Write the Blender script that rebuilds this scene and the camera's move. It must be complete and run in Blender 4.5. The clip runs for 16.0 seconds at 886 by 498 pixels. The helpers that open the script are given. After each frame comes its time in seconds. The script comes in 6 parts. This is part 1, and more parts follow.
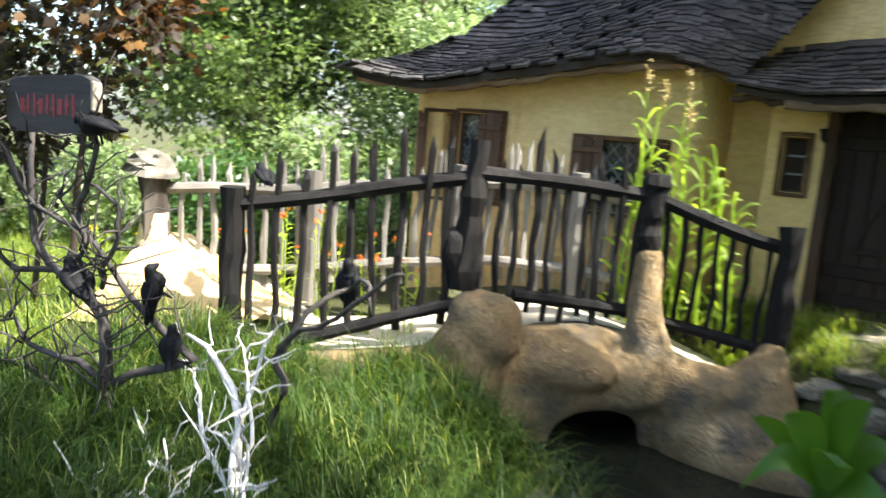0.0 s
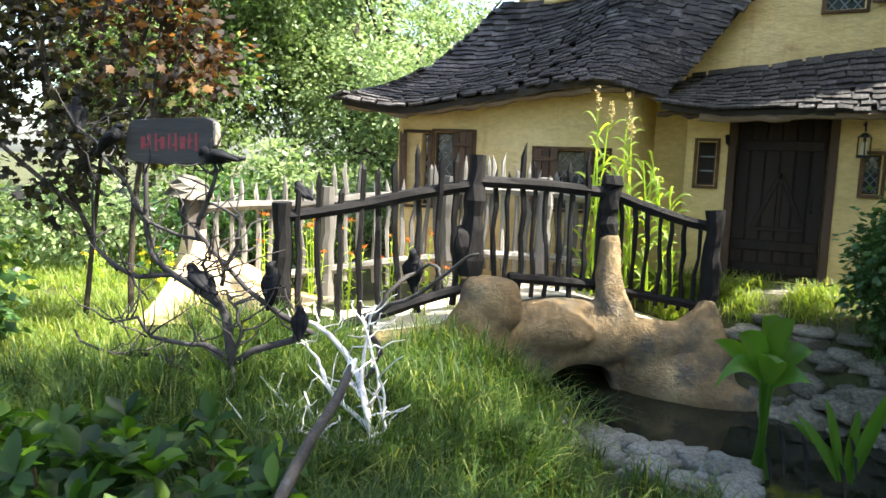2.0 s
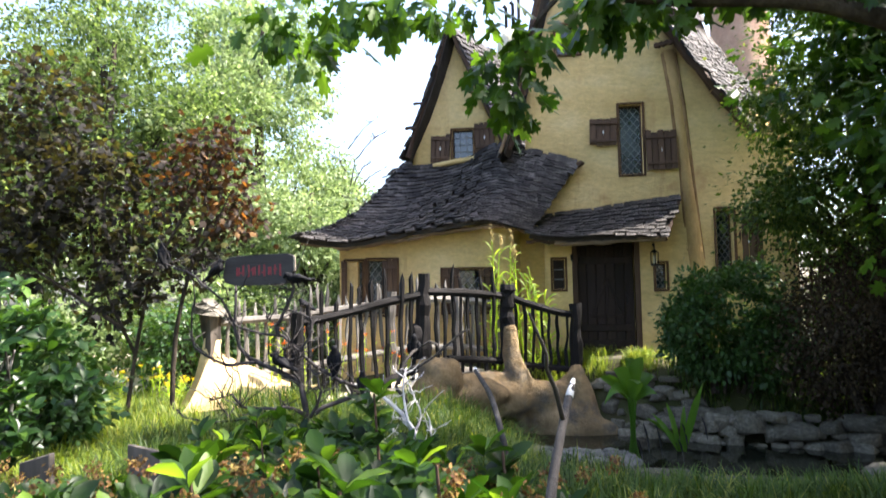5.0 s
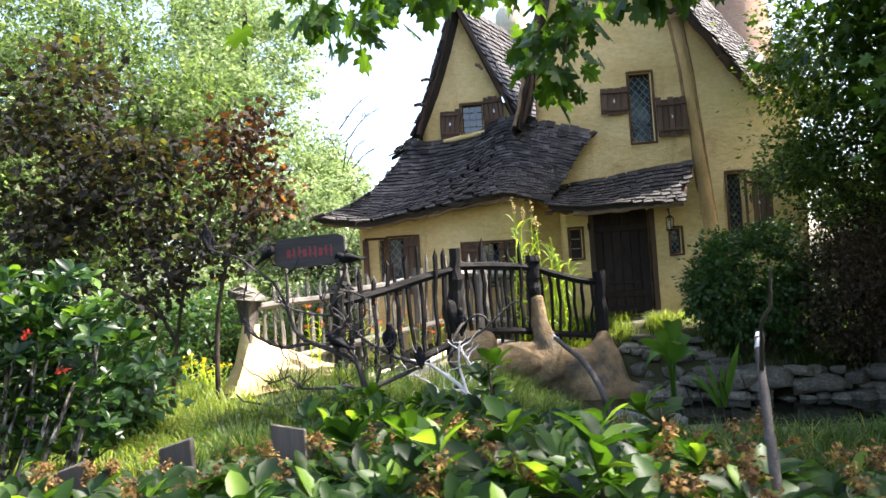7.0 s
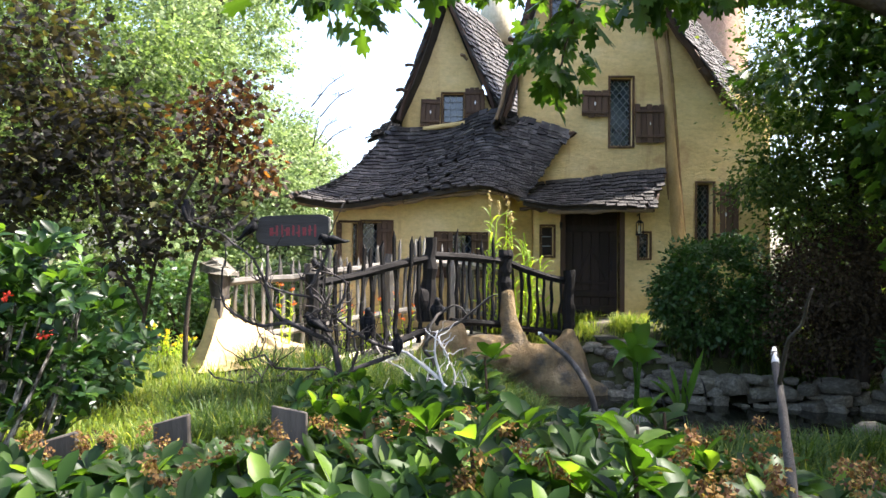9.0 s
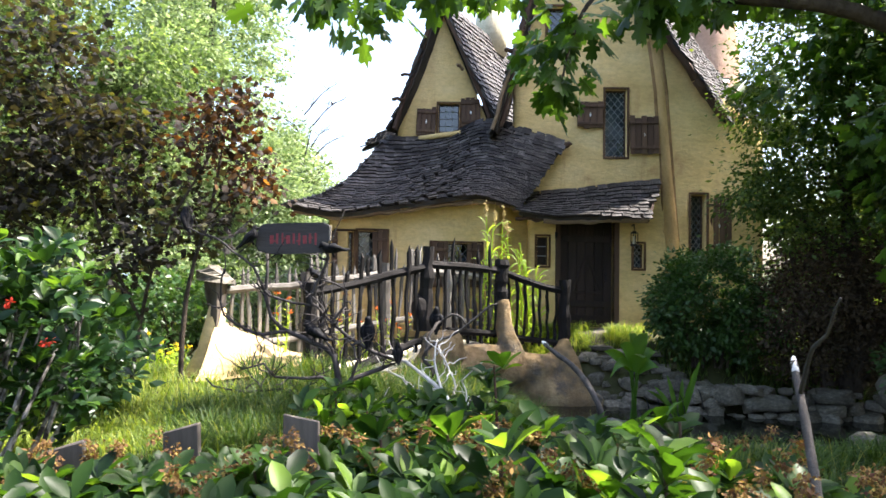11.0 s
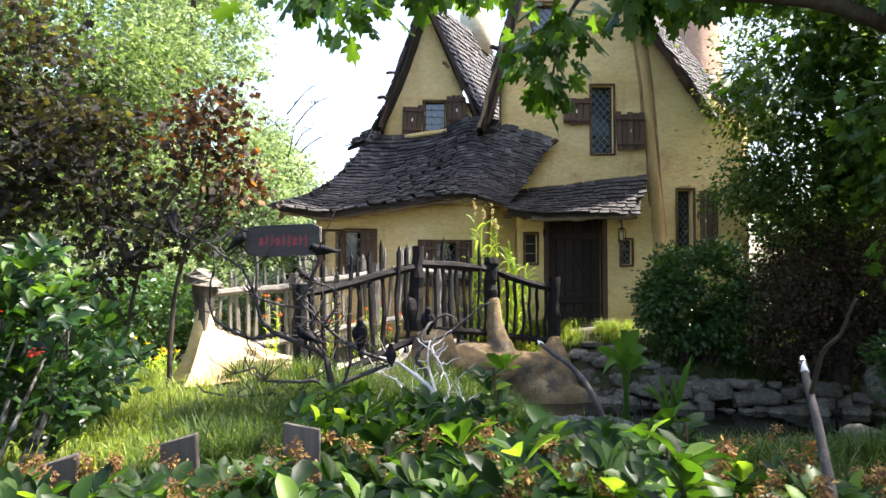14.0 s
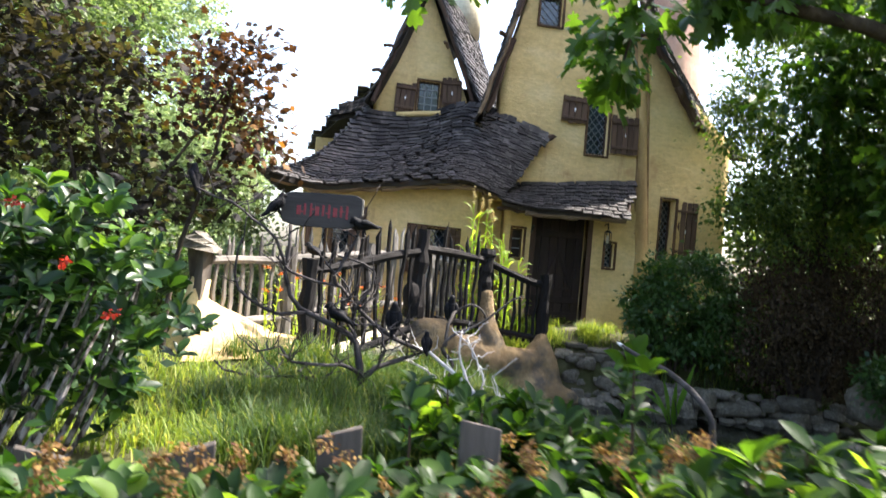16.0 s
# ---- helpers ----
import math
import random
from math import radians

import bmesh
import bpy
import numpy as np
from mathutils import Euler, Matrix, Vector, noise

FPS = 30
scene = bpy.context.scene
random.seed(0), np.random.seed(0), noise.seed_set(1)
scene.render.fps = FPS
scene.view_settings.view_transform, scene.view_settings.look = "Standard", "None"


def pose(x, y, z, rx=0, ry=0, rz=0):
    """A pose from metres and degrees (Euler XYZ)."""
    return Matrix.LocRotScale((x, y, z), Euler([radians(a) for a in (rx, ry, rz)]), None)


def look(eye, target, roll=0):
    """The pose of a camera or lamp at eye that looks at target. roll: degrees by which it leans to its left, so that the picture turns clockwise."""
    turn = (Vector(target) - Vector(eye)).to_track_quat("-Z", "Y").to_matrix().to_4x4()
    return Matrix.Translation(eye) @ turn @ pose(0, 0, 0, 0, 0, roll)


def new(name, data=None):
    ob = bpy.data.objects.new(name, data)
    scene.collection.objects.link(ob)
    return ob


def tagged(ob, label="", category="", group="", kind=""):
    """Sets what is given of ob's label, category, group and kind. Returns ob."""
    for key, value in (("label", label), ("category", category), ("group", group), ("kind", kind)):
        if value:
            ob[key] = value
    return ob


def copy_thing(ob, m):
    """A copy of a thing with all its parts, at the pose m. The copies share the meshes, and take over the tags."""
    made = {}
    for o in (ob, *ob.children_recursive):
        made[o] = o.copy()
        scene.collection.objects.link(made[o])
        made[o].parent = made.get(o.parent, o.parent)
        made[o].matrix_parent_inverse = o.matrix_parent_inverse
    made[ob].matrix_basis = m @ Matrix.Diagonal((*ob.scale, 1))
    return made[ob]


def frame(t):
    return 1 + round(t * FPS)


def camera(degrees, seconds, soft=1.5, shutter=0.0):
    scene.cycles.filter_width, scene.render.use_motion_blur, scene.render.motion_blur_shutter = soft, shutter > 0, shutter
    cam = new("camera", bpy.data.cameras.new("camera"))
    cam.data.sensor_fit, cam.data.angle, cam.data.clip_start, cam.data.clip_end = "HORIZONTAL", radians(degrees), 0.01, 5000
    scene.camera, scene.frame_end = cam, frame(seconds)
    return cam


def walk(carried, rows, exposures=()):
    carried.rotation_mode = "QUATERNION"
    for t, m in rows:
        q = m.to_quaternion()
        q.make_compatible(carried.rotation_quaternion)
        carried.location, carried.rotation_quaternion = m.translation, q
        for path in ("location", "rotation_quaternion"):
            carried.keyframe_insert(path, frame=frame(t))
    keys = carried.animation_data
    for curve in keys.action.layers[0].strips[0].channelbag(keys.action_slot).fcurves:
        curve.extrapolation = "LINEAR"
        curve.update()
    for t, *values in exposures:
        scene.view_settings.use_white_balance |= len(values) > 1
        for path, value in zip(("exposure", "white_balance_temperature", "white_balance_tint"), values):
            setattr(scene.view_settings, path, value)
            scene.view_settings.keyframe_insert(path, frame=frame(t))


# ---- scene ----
cam = camera(64.2, 16.0, shutter=0.5)
PATH = [
    (0.0, (2.603, 5.288, 1.837), (-2.688, 13.648, 0.384), 4.64),
    (0.5, (2.835, 4.609, 1.793), (-1.585, 13.480, 0.466), 3.94),
    (1.0, (2.612, 4.406, 1.801), (-1.739, 13.365, 0.903), 5.75),
    (1.5, (2.297, 4.034, 1.789), (-1.816, 13.111, 0.956), 2.88),
    (2.0, (2.311, 3.598, 1.780), (-1.677, 12.694, 0.608), 2.03),
    (2.5, (2.422, 3.250, 1.760), (-1.008, 12.595, 0.801), 1.05),
    (3.0, (2.584, 2.422, 1.701), (-0.257, 11.986, 1.025), -0.96),
    (3.5, (2.503, 2.170, 1.670), (0.182, 11.894, 1.915), 0.03),
    (4.0, (2.275, 1.675, 1.625), (0.287, 11.415, 2.712), -0.77),
    (4.5, (1.653, 0.523, 1.535), (0.166, 10.372, 2.427), -0.08),
    (5.0, (1.392, 0.191, 1.555), (0.059, 10.079, 2.236), -1.03),
    (5.2, (1.440, 0.186, 1.553), (0.022, 10.078, 1.941), -0.90),
    (7.3, (0.394, -0.016, 1.554), (-0.383, 9.949, 1.865), -4.32),
    (7.5, (0.364, -0.026, 1.561), (-0.257, 9.952, 1.785), -3.83),
    (8.0, (0.279, -0.025, 1.579), (-0.328, 9.956, 1.629), -2.12),
    (8.5, (0.206, -0.019, 1.596), (-0.196, 9.972, 1.681), -0.76),
    (10.8, (0.011, -0.017, 1.590), (-0.036, 9.980, 1.851), 1.57),
    (11.0, (-0.002, -0.014, 1.586), (-0.030, 9.982, 1.859), 0.69),
    (11.5, (-0.026, -0.001, 1.608), (-0.185, 9.995, 1.840), 0.32),
    (12.0, (-0.022, 0.004, 1.633), (-0.161, 9.999, 1.896), 0.40),
    (12.5, (0.000, 0.000, 1.650), (0.001, 9.994, 2.008), -0.01),
    (13.0, (-0.003, 0.005, 1.644), (0.017, 10.000, 1.980), -0.24),
    (13.5, (-0.021, 0.016, 1.630), (0.075, 10.012, 1.891), -0.34),
    (14.0, (-0.098, 0.042, 1.618), (0.117, 10.037, 1.850), -0.18),
    (14.5, (-0.274, 0.105, 1.595), (0.084, 10.095, 1.857), 1.02),
    (15.0, (-0.513, 0.112, 1.548), (0.346, 10.073, 1.752), 2.79),
    (15.5, (-1.047, 0.239, 1.518), (0.258, 10.151, 1.304), 2.91),
    (16.0, (-1.593, 0.614, 1.523), (0.077, 10.473, 1.662), 5.11),
]
walk(cam, [(t, look(eye, target, roll)) for t, eye, target, roll in PATH],
     [(0.0, 2.24, 6500, 6), (1.0, 2.30, 6500, 6), (2.0, 2.45, 6500, 6), (3.0, 2.58, 6500, 8), (3.6, 2.48, 6500, 11), (4.4, 2.24, 6500, 13), (5.2, 2.15, 6500, 14), (16.0, 2.19, 6500, 14)])

# ---- world, sun, exposure ----
SUN_DIR = Vector((0.86, 0.15, 1.25)).normalized()
world = bpy.data.worlds.new("sky_world")
scene.world = world
world.use_nodes = True
wn = world.node_tree
sky = wn.nodes.new("ShaderNodeTexSky")
sky.sky_type = 'NISHITA'
sky.sun_disc = False
sky.sun_elevation = math.asin(SUN_DIR.z)
sky.sun_rotation = math.atan2(SUN_DIR.x, SUN_DIR.y)
sky.air_density, sky.dust_density, sky.ozone_density = 1.0, 3.0, 1.0
wn.links.new(sky.outputs[0], wn.nodes["Background"].inputs[0])
wn.nodes["Background"].inputs[1].default_value = 0.16
sun = new("sun", bpy.data.lights.new("sun", 'SUN'))
sun.data.energy, sun.data.angle, sun.data.color = 4.7, radians(0.6), (1.0, 0.95, 0.86)
sun.matrix_world = look(SUN_DIR * 60, (0, 0, 0))

# ---- helpers of this scene ----
rng = np.random.default_rng(7)
random.seed(5)


def mesh_from(name, verts, faces, smooth=False):
    me = bpy.data.meshes.new(name)
    me.from_pydata([tuple(v) for v in verts], [], [tuple(f) for f in faces])
    me.update()
    if smooth:
        me.polygons.foreach_set("use_smooth", [True] * len(me.polygons))
    return me


def mesh_of(name, bm, smooth=False):
    bmesh.ops.recalc_face_normals(bm, faces=bm.faces[:])
    me = bpy.data.meshes.new(name)
    bm.to_mesh(me)
    bm.free()
    if smooth:
        me.polygons.foreach_set("use_smooth", [True] * len(me.polygons))
    return me


def part(name, data, material, parent=None, label="", smooth=False):
    """One mesh object (from a bmesh or a mesh), under parent where one is given."""
    me = data if isinstance(data, bpy.types.Mesh) else mesh_of(name, data, smooth)
    if material and not me.materials:
        me.materials.append(material)
    ob = new(name, me)
    if parent:
        ob.parent = parent
    if label:
        ob["label"] = label
    return ob


def thing(name, label, category, group="", at=(0, 0, 0), kind=""):
    e = new(name)
    e.location = at
    e.empty_display_size = 0.1
    return tagged(e, label, category, group, kind)


def put_at(ob, parent_at):
    """Shifts a part that was built in world places under a parent that stands at parent_at."""
    ob.location = -Vector(parent_at)
    return ob


def tube(pts, radii, sides=8, jitter=0.0, seed=0, close=True):
    """Bent tapered round bar through pts."""
    r = random.Random(seed)
    bm = bmesh.new()
    pts = [Vector(p) for p in pts]
    rings = []
    up = Vector((0.31, 0.2, 0.93))
    for i, p in enumerate(pts):
        d = (pts[min(i + 1, len(pts) - 1)] - pts[max(i - 1, 0)])
        d = d.normalized() if d.length > 1e-6 else Vector((0, 0, 1))
        a = d.cross(up)
        if a.length < 0.05:
            a = d.cross(Vector((1, 0, 0)))
        a.normalize()
        b = d.cross(a).normalized()
        ring = []
        for k in range(sides):
            t = 2 * math.pi * k / sides
            q = radii[i] * (1 + r.uniform(-jitter, jitter))
            ring.append(bm.verts.new(p + a * math.cos(t) * q + b * math.sin(t) * q))
        rings.append(ring)
    for i in range(len(rings) - 1):
        for k in range(sides):
            bm.faces.new((rings[i][k], rings[i][(k + 1) % sides], rings[i + 1][(k + 1) % sides], rings[i + 1][k]))
    if close:
        bm.faces.new(rings[0][::-1])
        bm.faces.new(rings[-1])
    return bm


def smooth_path(pts, n):
    """Catmull-Rom points through pts."""
    pts = [Vector(p) for p in pts]
    out = []
    m = len(pts) - 1
    for j in range(n + 1):
        t = j / n * m
        i = min(int(t), m - 1)
        f = t - i
        p0, p1, p2, p3 = pts[max(i - 1, 0)], pts[i], pts[i + 1], pts[min(i + 2, m)]
        out.append(0.5 * ((2 * p1) + (p2 - p0) * f + (2 * p0 - 5 * p1 + 4 * p2 - p3) * f * f + (3 * p1 - p0 - 3 * p2 + p3) * f ** 3))
    return out


def box_bm(sx, sy, sz, bevel=0.0, jitter=0.0, seed=0):
    bm = bmesh.new()
    bmesh.ops.create_cube(bm, size=1.0)
    r = random.Random(seed)
    for v in bm.verts:
        v.co = Vector((v.co.x * sx, v.co.y * sy, v.co.z * sz)) + Vector((r.uniform(-1, 1), r.uniform(-1, 1), r.uniform(-1, 1))) * jitter
    if bevel:
        bmesh.ops.bevel(bm, geom=bm.edges[:], offset=bevel, segments=1, affect='EDGES')
    return bm


def moved(bm, m):
    bm.transform(m)
    return bm


def nz(x, y, z, s=1.0):
    return noise.noise(Vector((x * s, y * s, z * s)))


# ---- materials ----
def material(name, rough=0.8, metal=0.0):
    m = bpy.data.materials.new(name)
    m.use_nodes = True
    b = m.node_tree.nodes["Principled BSDF"]
    b.inputs["Roughness"].default_value, b.inputs["Metallic"].default_value = rough, metal
    return m, m.node_tree, b


def ramp(nt, fac, stops):
    r = nt.nodes.new("ShaderNodeValToRGB")
    while len(r.color_ramp.elements) < len(stops):
        r.color_ramp.elements.new(0.5)
    for e, (p, c) in zip(r.color_ramp.elements, stops):
        e.position, e.color = p, (*c, 1)
    nt.links.new(fac, r.inputs[0])
    return r.outputs[0]


def noise_tex(nt, scale, detail=4.0, rough=0.6, stretch=(1, 1, 1)):
    tc = nt.nodes.new("ShaderNodeTexCoord")
    mp = nt.nodes.new("ShaderNodeMapping")
    mp.inputs["Scale"].default_value = stretch
    n = nt.nodes.new("ShaderNodeTexNoise")
    n.inputs["Scale"].default_value, n.inputs["Detail"].default_value, n.inputs["Roughness"].default_value = scale, detail, rough
    nt.links.new(tc.outputs["Object"], mp.inputs[0])
    nt.links.new(mp.outputs[0], n.inputs["Vector"])
    return n.outputs[0]


def mix(nt, fac, a, b, kind='MIX'):
    x = nt.nodes.new("ShaderNodeMix")
    x.data_type, x.blend_type = 'RGBA', kind
    for i, v in ((0, fac), (6, a), (7, b)):
        if isinstance(v, (int, float)):
            x.inputs[i].default_value = v
        elif isinstance(v, tuple):
            x.inputs[i].default_value = (*v, 1)
        else:
            nt.links.new(v, x.inputs[i])
    return x.outputs[2]


def bump(nt, b, height, strength=0.3, dist=0.02):
    n = nt.nodes.new("ShaderNodeBump")
    n.inputs["Strength"].default_value, n.inputs["Distance"].default_value = strength, dist
    nt.links.new(height, n.inputs["Height"])
    nt.links.new(n.outputs[0], b.inputs["Normal"])


def two_scale(name, stops, big, fine, rough=0.85, bump_s=0.4, bump_d=0.02, stretch=(1, 1, 1), fine_amt=0.35, tint=None, rnd=0.0, streak=None):
    """Coarse colour ramp, fine grain over it, and relief from the grain."""
    m, nt, b = material(name, rough)
    b.inputs["Specular IOR Level"].default_value = 0.22
    c = ramp(nt, noise_tex(nt, big, 3, 0.6, stretch), stops)
    f = noise_tex(nt, fine, 5, 0.7, stretch)
    dark = ramp(nt, f, [(0.3, (0.45, 0.45, 0.45)), (0.7, (1.15, 1.15, 1.15))])
    c = mix(nt, fine_amt, c, mix(nt, 1.0, c, dark, 'MULTIPLY'))
    if tint:
        c = mix(nt, ramp(nt, noise_tex(nt, tint[0], 4, 0.65), [(tint[1], (0, 0, 0)), (tint[1] + 0.14, (1, 1, 1))]), c, tint[2])
    if streak:
        # rain streaks, and a broad uneven grime over them
        run = ramp(nt, noise_tex(nt, 2.6, 5, 0.7, (1.6, 1.6, 0.16)), [(0.56, (0, 0, 0)), (0.74, (0.75, 0.75, 0.75))])
        c = mix(nt, mix(nt, 1.0, run, ramp(nt, noise_tex(nt, 0.8, 3), [(0.42, (0, 0, 0)), (0.62, (1, 1, 1))]), 'MULTIPLY'), c, streak)
    if rnd:
        oi = nt.nodes.new("ShaderNodeObjectInfo")
        k = ramp(nt, oi.outputs["Random"], [(0.0, (1 - rnd,) * 3), (1.0, (1 + rnd,) * 3)])
        c = mix(nt, 1.0, c, k, 'MULTIPLY')
    nt.links.new(c, b.inputs["Base Color"])
    bump(nt, b, f, bump_s, bump_d)
    return m


def leaf_mat(name, dark, light, gloss=0.45, thin=0.45, third=None, through_col=None):
    """Leaf: varied leaf by leaf, lets light through."""
    m, nt, b = material(name, gloss)
    g = nt.nodes.new("ShaderNodeNewGeometry")
    stops = [(0.0, dark), (0.85, light)] + ([(0.98, third)] if third else [])
    c = ramp(nt, g.outputs["Random Per Island"], stops)
    c = mix(nt, 0.5, c, mix(nt, 1.0, c, ramp(nt, noise_tex(nt, 1.3, 2), [(0.35, (0.55, 0.6, 0.5)), (0.65, (1.2, 1.2, 1.0))]), 'MULTIPLY'))
    nt.links.new(c, b.inputs["Base Color"])
    b.inputs["Specular IOR Level"].default_value = 0.35
    t = nt.nodes.new("ShaderNodeBsdfTranslucent")
    tc = mix(nt, 1.0, c, through_col or (1.9, 1.8, 0.6), 'MULTIPLY')
    nt.links.new(tc, t.inputs[0])
    x = nt.nodes.new("ShaderNodeMixShader")
    x.inputs[0].default_value = thin
    out = nt.nodes["Material Output"]
    nt.links.new(b.outputs[0], x.inputs[1])
    nt.links.new(t.outputs[0], x.inputs[2])
    nt.links.new(x.outputs[0], out.inputs[0])
    return m


M_PLASTER = two_scale("ochre_plaster", [(0.3, (0.57, 0.39, 0.155)), (0.55, (0.69, 0.50, 0.225)), (0.75, (0.75, 0.58, 0.30))], 0.9, 13, 0.9, 0.6, 0.03,
                      stretch=(0.7, 0.7, 1.3), fine_amt=0.38, tint=(1.1, 0.61, (0.42, 0.24, 0.11)), streak=(0.36, 0.19, 0.085))
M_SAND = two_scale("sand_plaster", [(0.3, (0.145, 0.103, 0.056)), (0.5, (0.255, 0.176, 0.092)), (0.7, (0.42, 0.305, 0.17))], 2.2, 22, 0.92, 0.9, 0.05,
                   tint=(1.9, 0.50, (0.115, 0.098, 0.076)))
M_SHINGLE = two_scale("weathered_shingle", [(0.3, (0.022, 0.020, 0.019)), (0.52, (0.046, 0.041, 0.039)), (0.75, (0.12, 0.11, 0.10))], 4.2, 40, 0.6, 0.8, 0.01,
                      stretch=(1, 1, 1), rnd=0.62)
M_DECK = two_scale("roof_deck", [(0.3, (0.03, 0.025, 0.022)), (0.7, (0.06, 0.05, 0.042))], 3, 20)
M_TIMBER = two_scale("dark_timber", [(0.3, (0.045, 0.026, 0.018)), (0.7, (0.10, 0.060, 0.040))], 2.5, 30, 0.75, 0.6, 0.01, stretch=(1, 1, 0.15))
M_SHUTTER = two_scale("shutter_wood", [(0.3, (0.060, 0.034, 0.022)), (0.7, (0.13, 0.078, 0.050))], 5, 45, 0.7, 0.6, 0.008, stretch=(1, 1, 0.12), rnd=0.25)
M_EAVE = two_scale("eave_wood", [(0.3, (0.12, 0.075, 0.045)), (0.7, (0.26, 0.18, 0.11))], 4, 30, 0.8, 0.5, 0.01, stretch=(0.3, 1, 1))
M_CHAR = two_scale("charred_rail_wood", [(0.3, (0.0045, 0.004, 0.004)), (0.7, (0.016, 0.0135, 0.013))], 4, 26, 0.8, 0.7, 0.015, stretch=(1, 1, 0.3), rnd=0.3)
M_GREY = two_scale("grey_weathered_wood", [(0.3, (0.11, 0.10, 0.09)), (0.7, (0.27, 0.25, 0.22))], 3, 34, 0.85, 0.6, 0.01, stretch=(1, 1, 0.14), rnd=0.3)
M_PICKET = two_scale("old_picket_wood", [(0.3, (0.040, 0.034, 0.029)), (0.7, (0.17, 0.145, 0.12))], 4, 40, 0.85, 0.6, 0.01, stretch=(1, 1, 0.14), rnd=0.2)
M_BLEACH = two_scale("bleached_branch", [(0.3, (0.42, 0.39, 0.37)), (0.7, (0.72, 0.69, 0.66))], 5, 26, 0.7, 0.5, 0.01, tint=(4, 0.62, (0.14, 0.13, 0.12)))
M_DEAD = two_scale("dead_branch", [(0.3, (0.020, 0.017, 0.017)), (0.7, (0.075, 0.066, 0.063))], 5, 30, 0.75, 0.6, 0.01)
M_GREYBRANCH = two_scale("grey_branch", [(0.3, (0.030, 0.026, 0.023)), (0.7, (0.080, 0.070, 0.062))], 7, 40, 0.8, 0.8, 0.012, tint=(14, 0.6, (0.13, 0.12, 0.11)))
M_CUT = two_scale("pale_cut_wood", [(0.3, (0.70, 0.66, 0.62)), (0.7, (0.85, 0.83, 0.80))], 8, 40, 0.6)
M_BARK = two_scale("bark", [(0.3, (0.030, 0.023, 0.018)), (0.7, (0.095, 0.075, 0.056))], 5, 22, 0.9, 1.0, 0.05, stretch=(1, 1, 0.3))
M_PALEBARK = two_scale("pale_bark", [(0.3, (0.16, 0.13, 0.10)), (0.7, (0.36, 0.31, 0.25))], 3, 16, 0.85, 0.6, 0.02)
M_MOTTLED = two_scale("mottled_bark", [(0.42, (0.05, 0.042, 0.036)), (0.58, (0.34, 0.31, 0.28))], 16, 50, 0.85, 0.9, 0.02, stretch=(1, 1, 0.5))
M_STONE = two_scale("river_stone", [(0.3, (0.085, 0.074, 0.055)), (0.55, (0.165, 0.145, 0.108)), (0.75, (0.28, 0.25, 0.195))], 5, 30, 0.8, 0.4, 0.015, rnd=0.35)
M_PEBBLE = two_scale("pale_pebble", [(0.3, (0.075, 0.075, 0.066)), (0.7, (0.22, 0.21, 0.185))], 4, 26, 0.75, 0.3, 0.01, rnd=0.3)
M_SOIL = two_scale("garden_soil", [(0.3, (0.035, 0.030, 0.016)), (0.5, (0.06, 0.065, 0.022)), (0.7, (0.10, 0.085, 0.045))], 1.1, 24, 0.95, 0.8, 0.04)
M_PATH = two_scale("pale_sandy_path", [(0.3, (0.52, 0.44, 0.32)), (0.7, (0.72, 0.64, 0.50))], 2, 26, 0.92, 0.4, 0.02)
# warm plaster, brighter than the bridge's: the ramp's sunlight is partly in this colour
M_RAMP = two_scale("sunlit_ramp_plaster", [(0.3, (0.52, 0.36, 0.17)), (0.7, (0.66, 0.49, 0.26))], 2, 26, 0.92, 0.5, 0.02)
M_THATCH = two_scale("thatch", [(0.3, (0.10, 0.09, 0.075)), (0.7, (0.25, 0.23, 0.19))], 6, 60, 0.95, 0.8, 0.02, stretch=(1, 1, 0.2))
M_DOOR = two_scale("door_wood", [(0.3, (0.014, 0.009, 0.008)), (0.7, (0.038, 0.023, 0.018))], 4, 36, 0.6, 0.5, 0.01, stretch=(1, 1, 0.12), rnd=0.25)
M_IRON, nt_, b_ = material("black_iron", 0.55, 0.7)
b_.inputs["Base Color"].default_value = (0.02, 0.02, 0.022, 1)
M_BIRD, nt_, b_ = material("black_resin", 0.7)
b_.inputs["Specular IOR Level"].default_value = 0.15
nt_.links.new(ramp(nt_, noise_tex(nt_, 20), [(0.35, (0.003, 0.003, 0.004)), (0.7, (0.011, 0.011, 0.013))]), b_.inputs["Base Color"])
M_SIGN = two_scale("sign_board_wood", [(0.3, (0.028, 0.026, 0.026)), (0.7, (0.062, 0.058, 0.056))], 4, 34, 0.8, 0.7, 0.01, stretch=(0.15, 1, 1))
M_RED, nt_, b_ = material("faded_red_paint", 0.7)
nt_.links.new(ramp(nt_, noise_tex(nt_, 30), [(0.35, (0.13, 0.014, 0.018)), (0.7, (0.25, 0.032, 0.040))]), b_.inputs["Base Color"])
M_LEAD, nt_, b_ = material("lead_came", 0.5, 0.4)
b_.inputs["Base Color"].default_value = (0.17, 0.18, 0.185, 1)
M_GLASS, nt_, b_ = material("old_window_glass", 0.08)
nt_.links.new(ramp(nt_, noise_tex(nt_, 3), [(0.35, (0.010, 0.016, 0.022)), (0.7, (0.035, 0.050, 0.065))]), b_.inputs["Base Color"])
b_.inputs["Specular IOR Level"].default_value = 0.9
bump(nt_, b_, noise_tex(nt_, 7), 0.12, 0.02)
M_WATER, nt_, b_ = material("pond_water", 0.04)
b_.inputs["Base Color"].default_value = (0.012, 0.014, 0.009, 1)
b_.inputs["IOR"].default_value = 1.33
bump(nt_, b_, noise_tex(nt_, 5, 3), 0.08, 0.02)
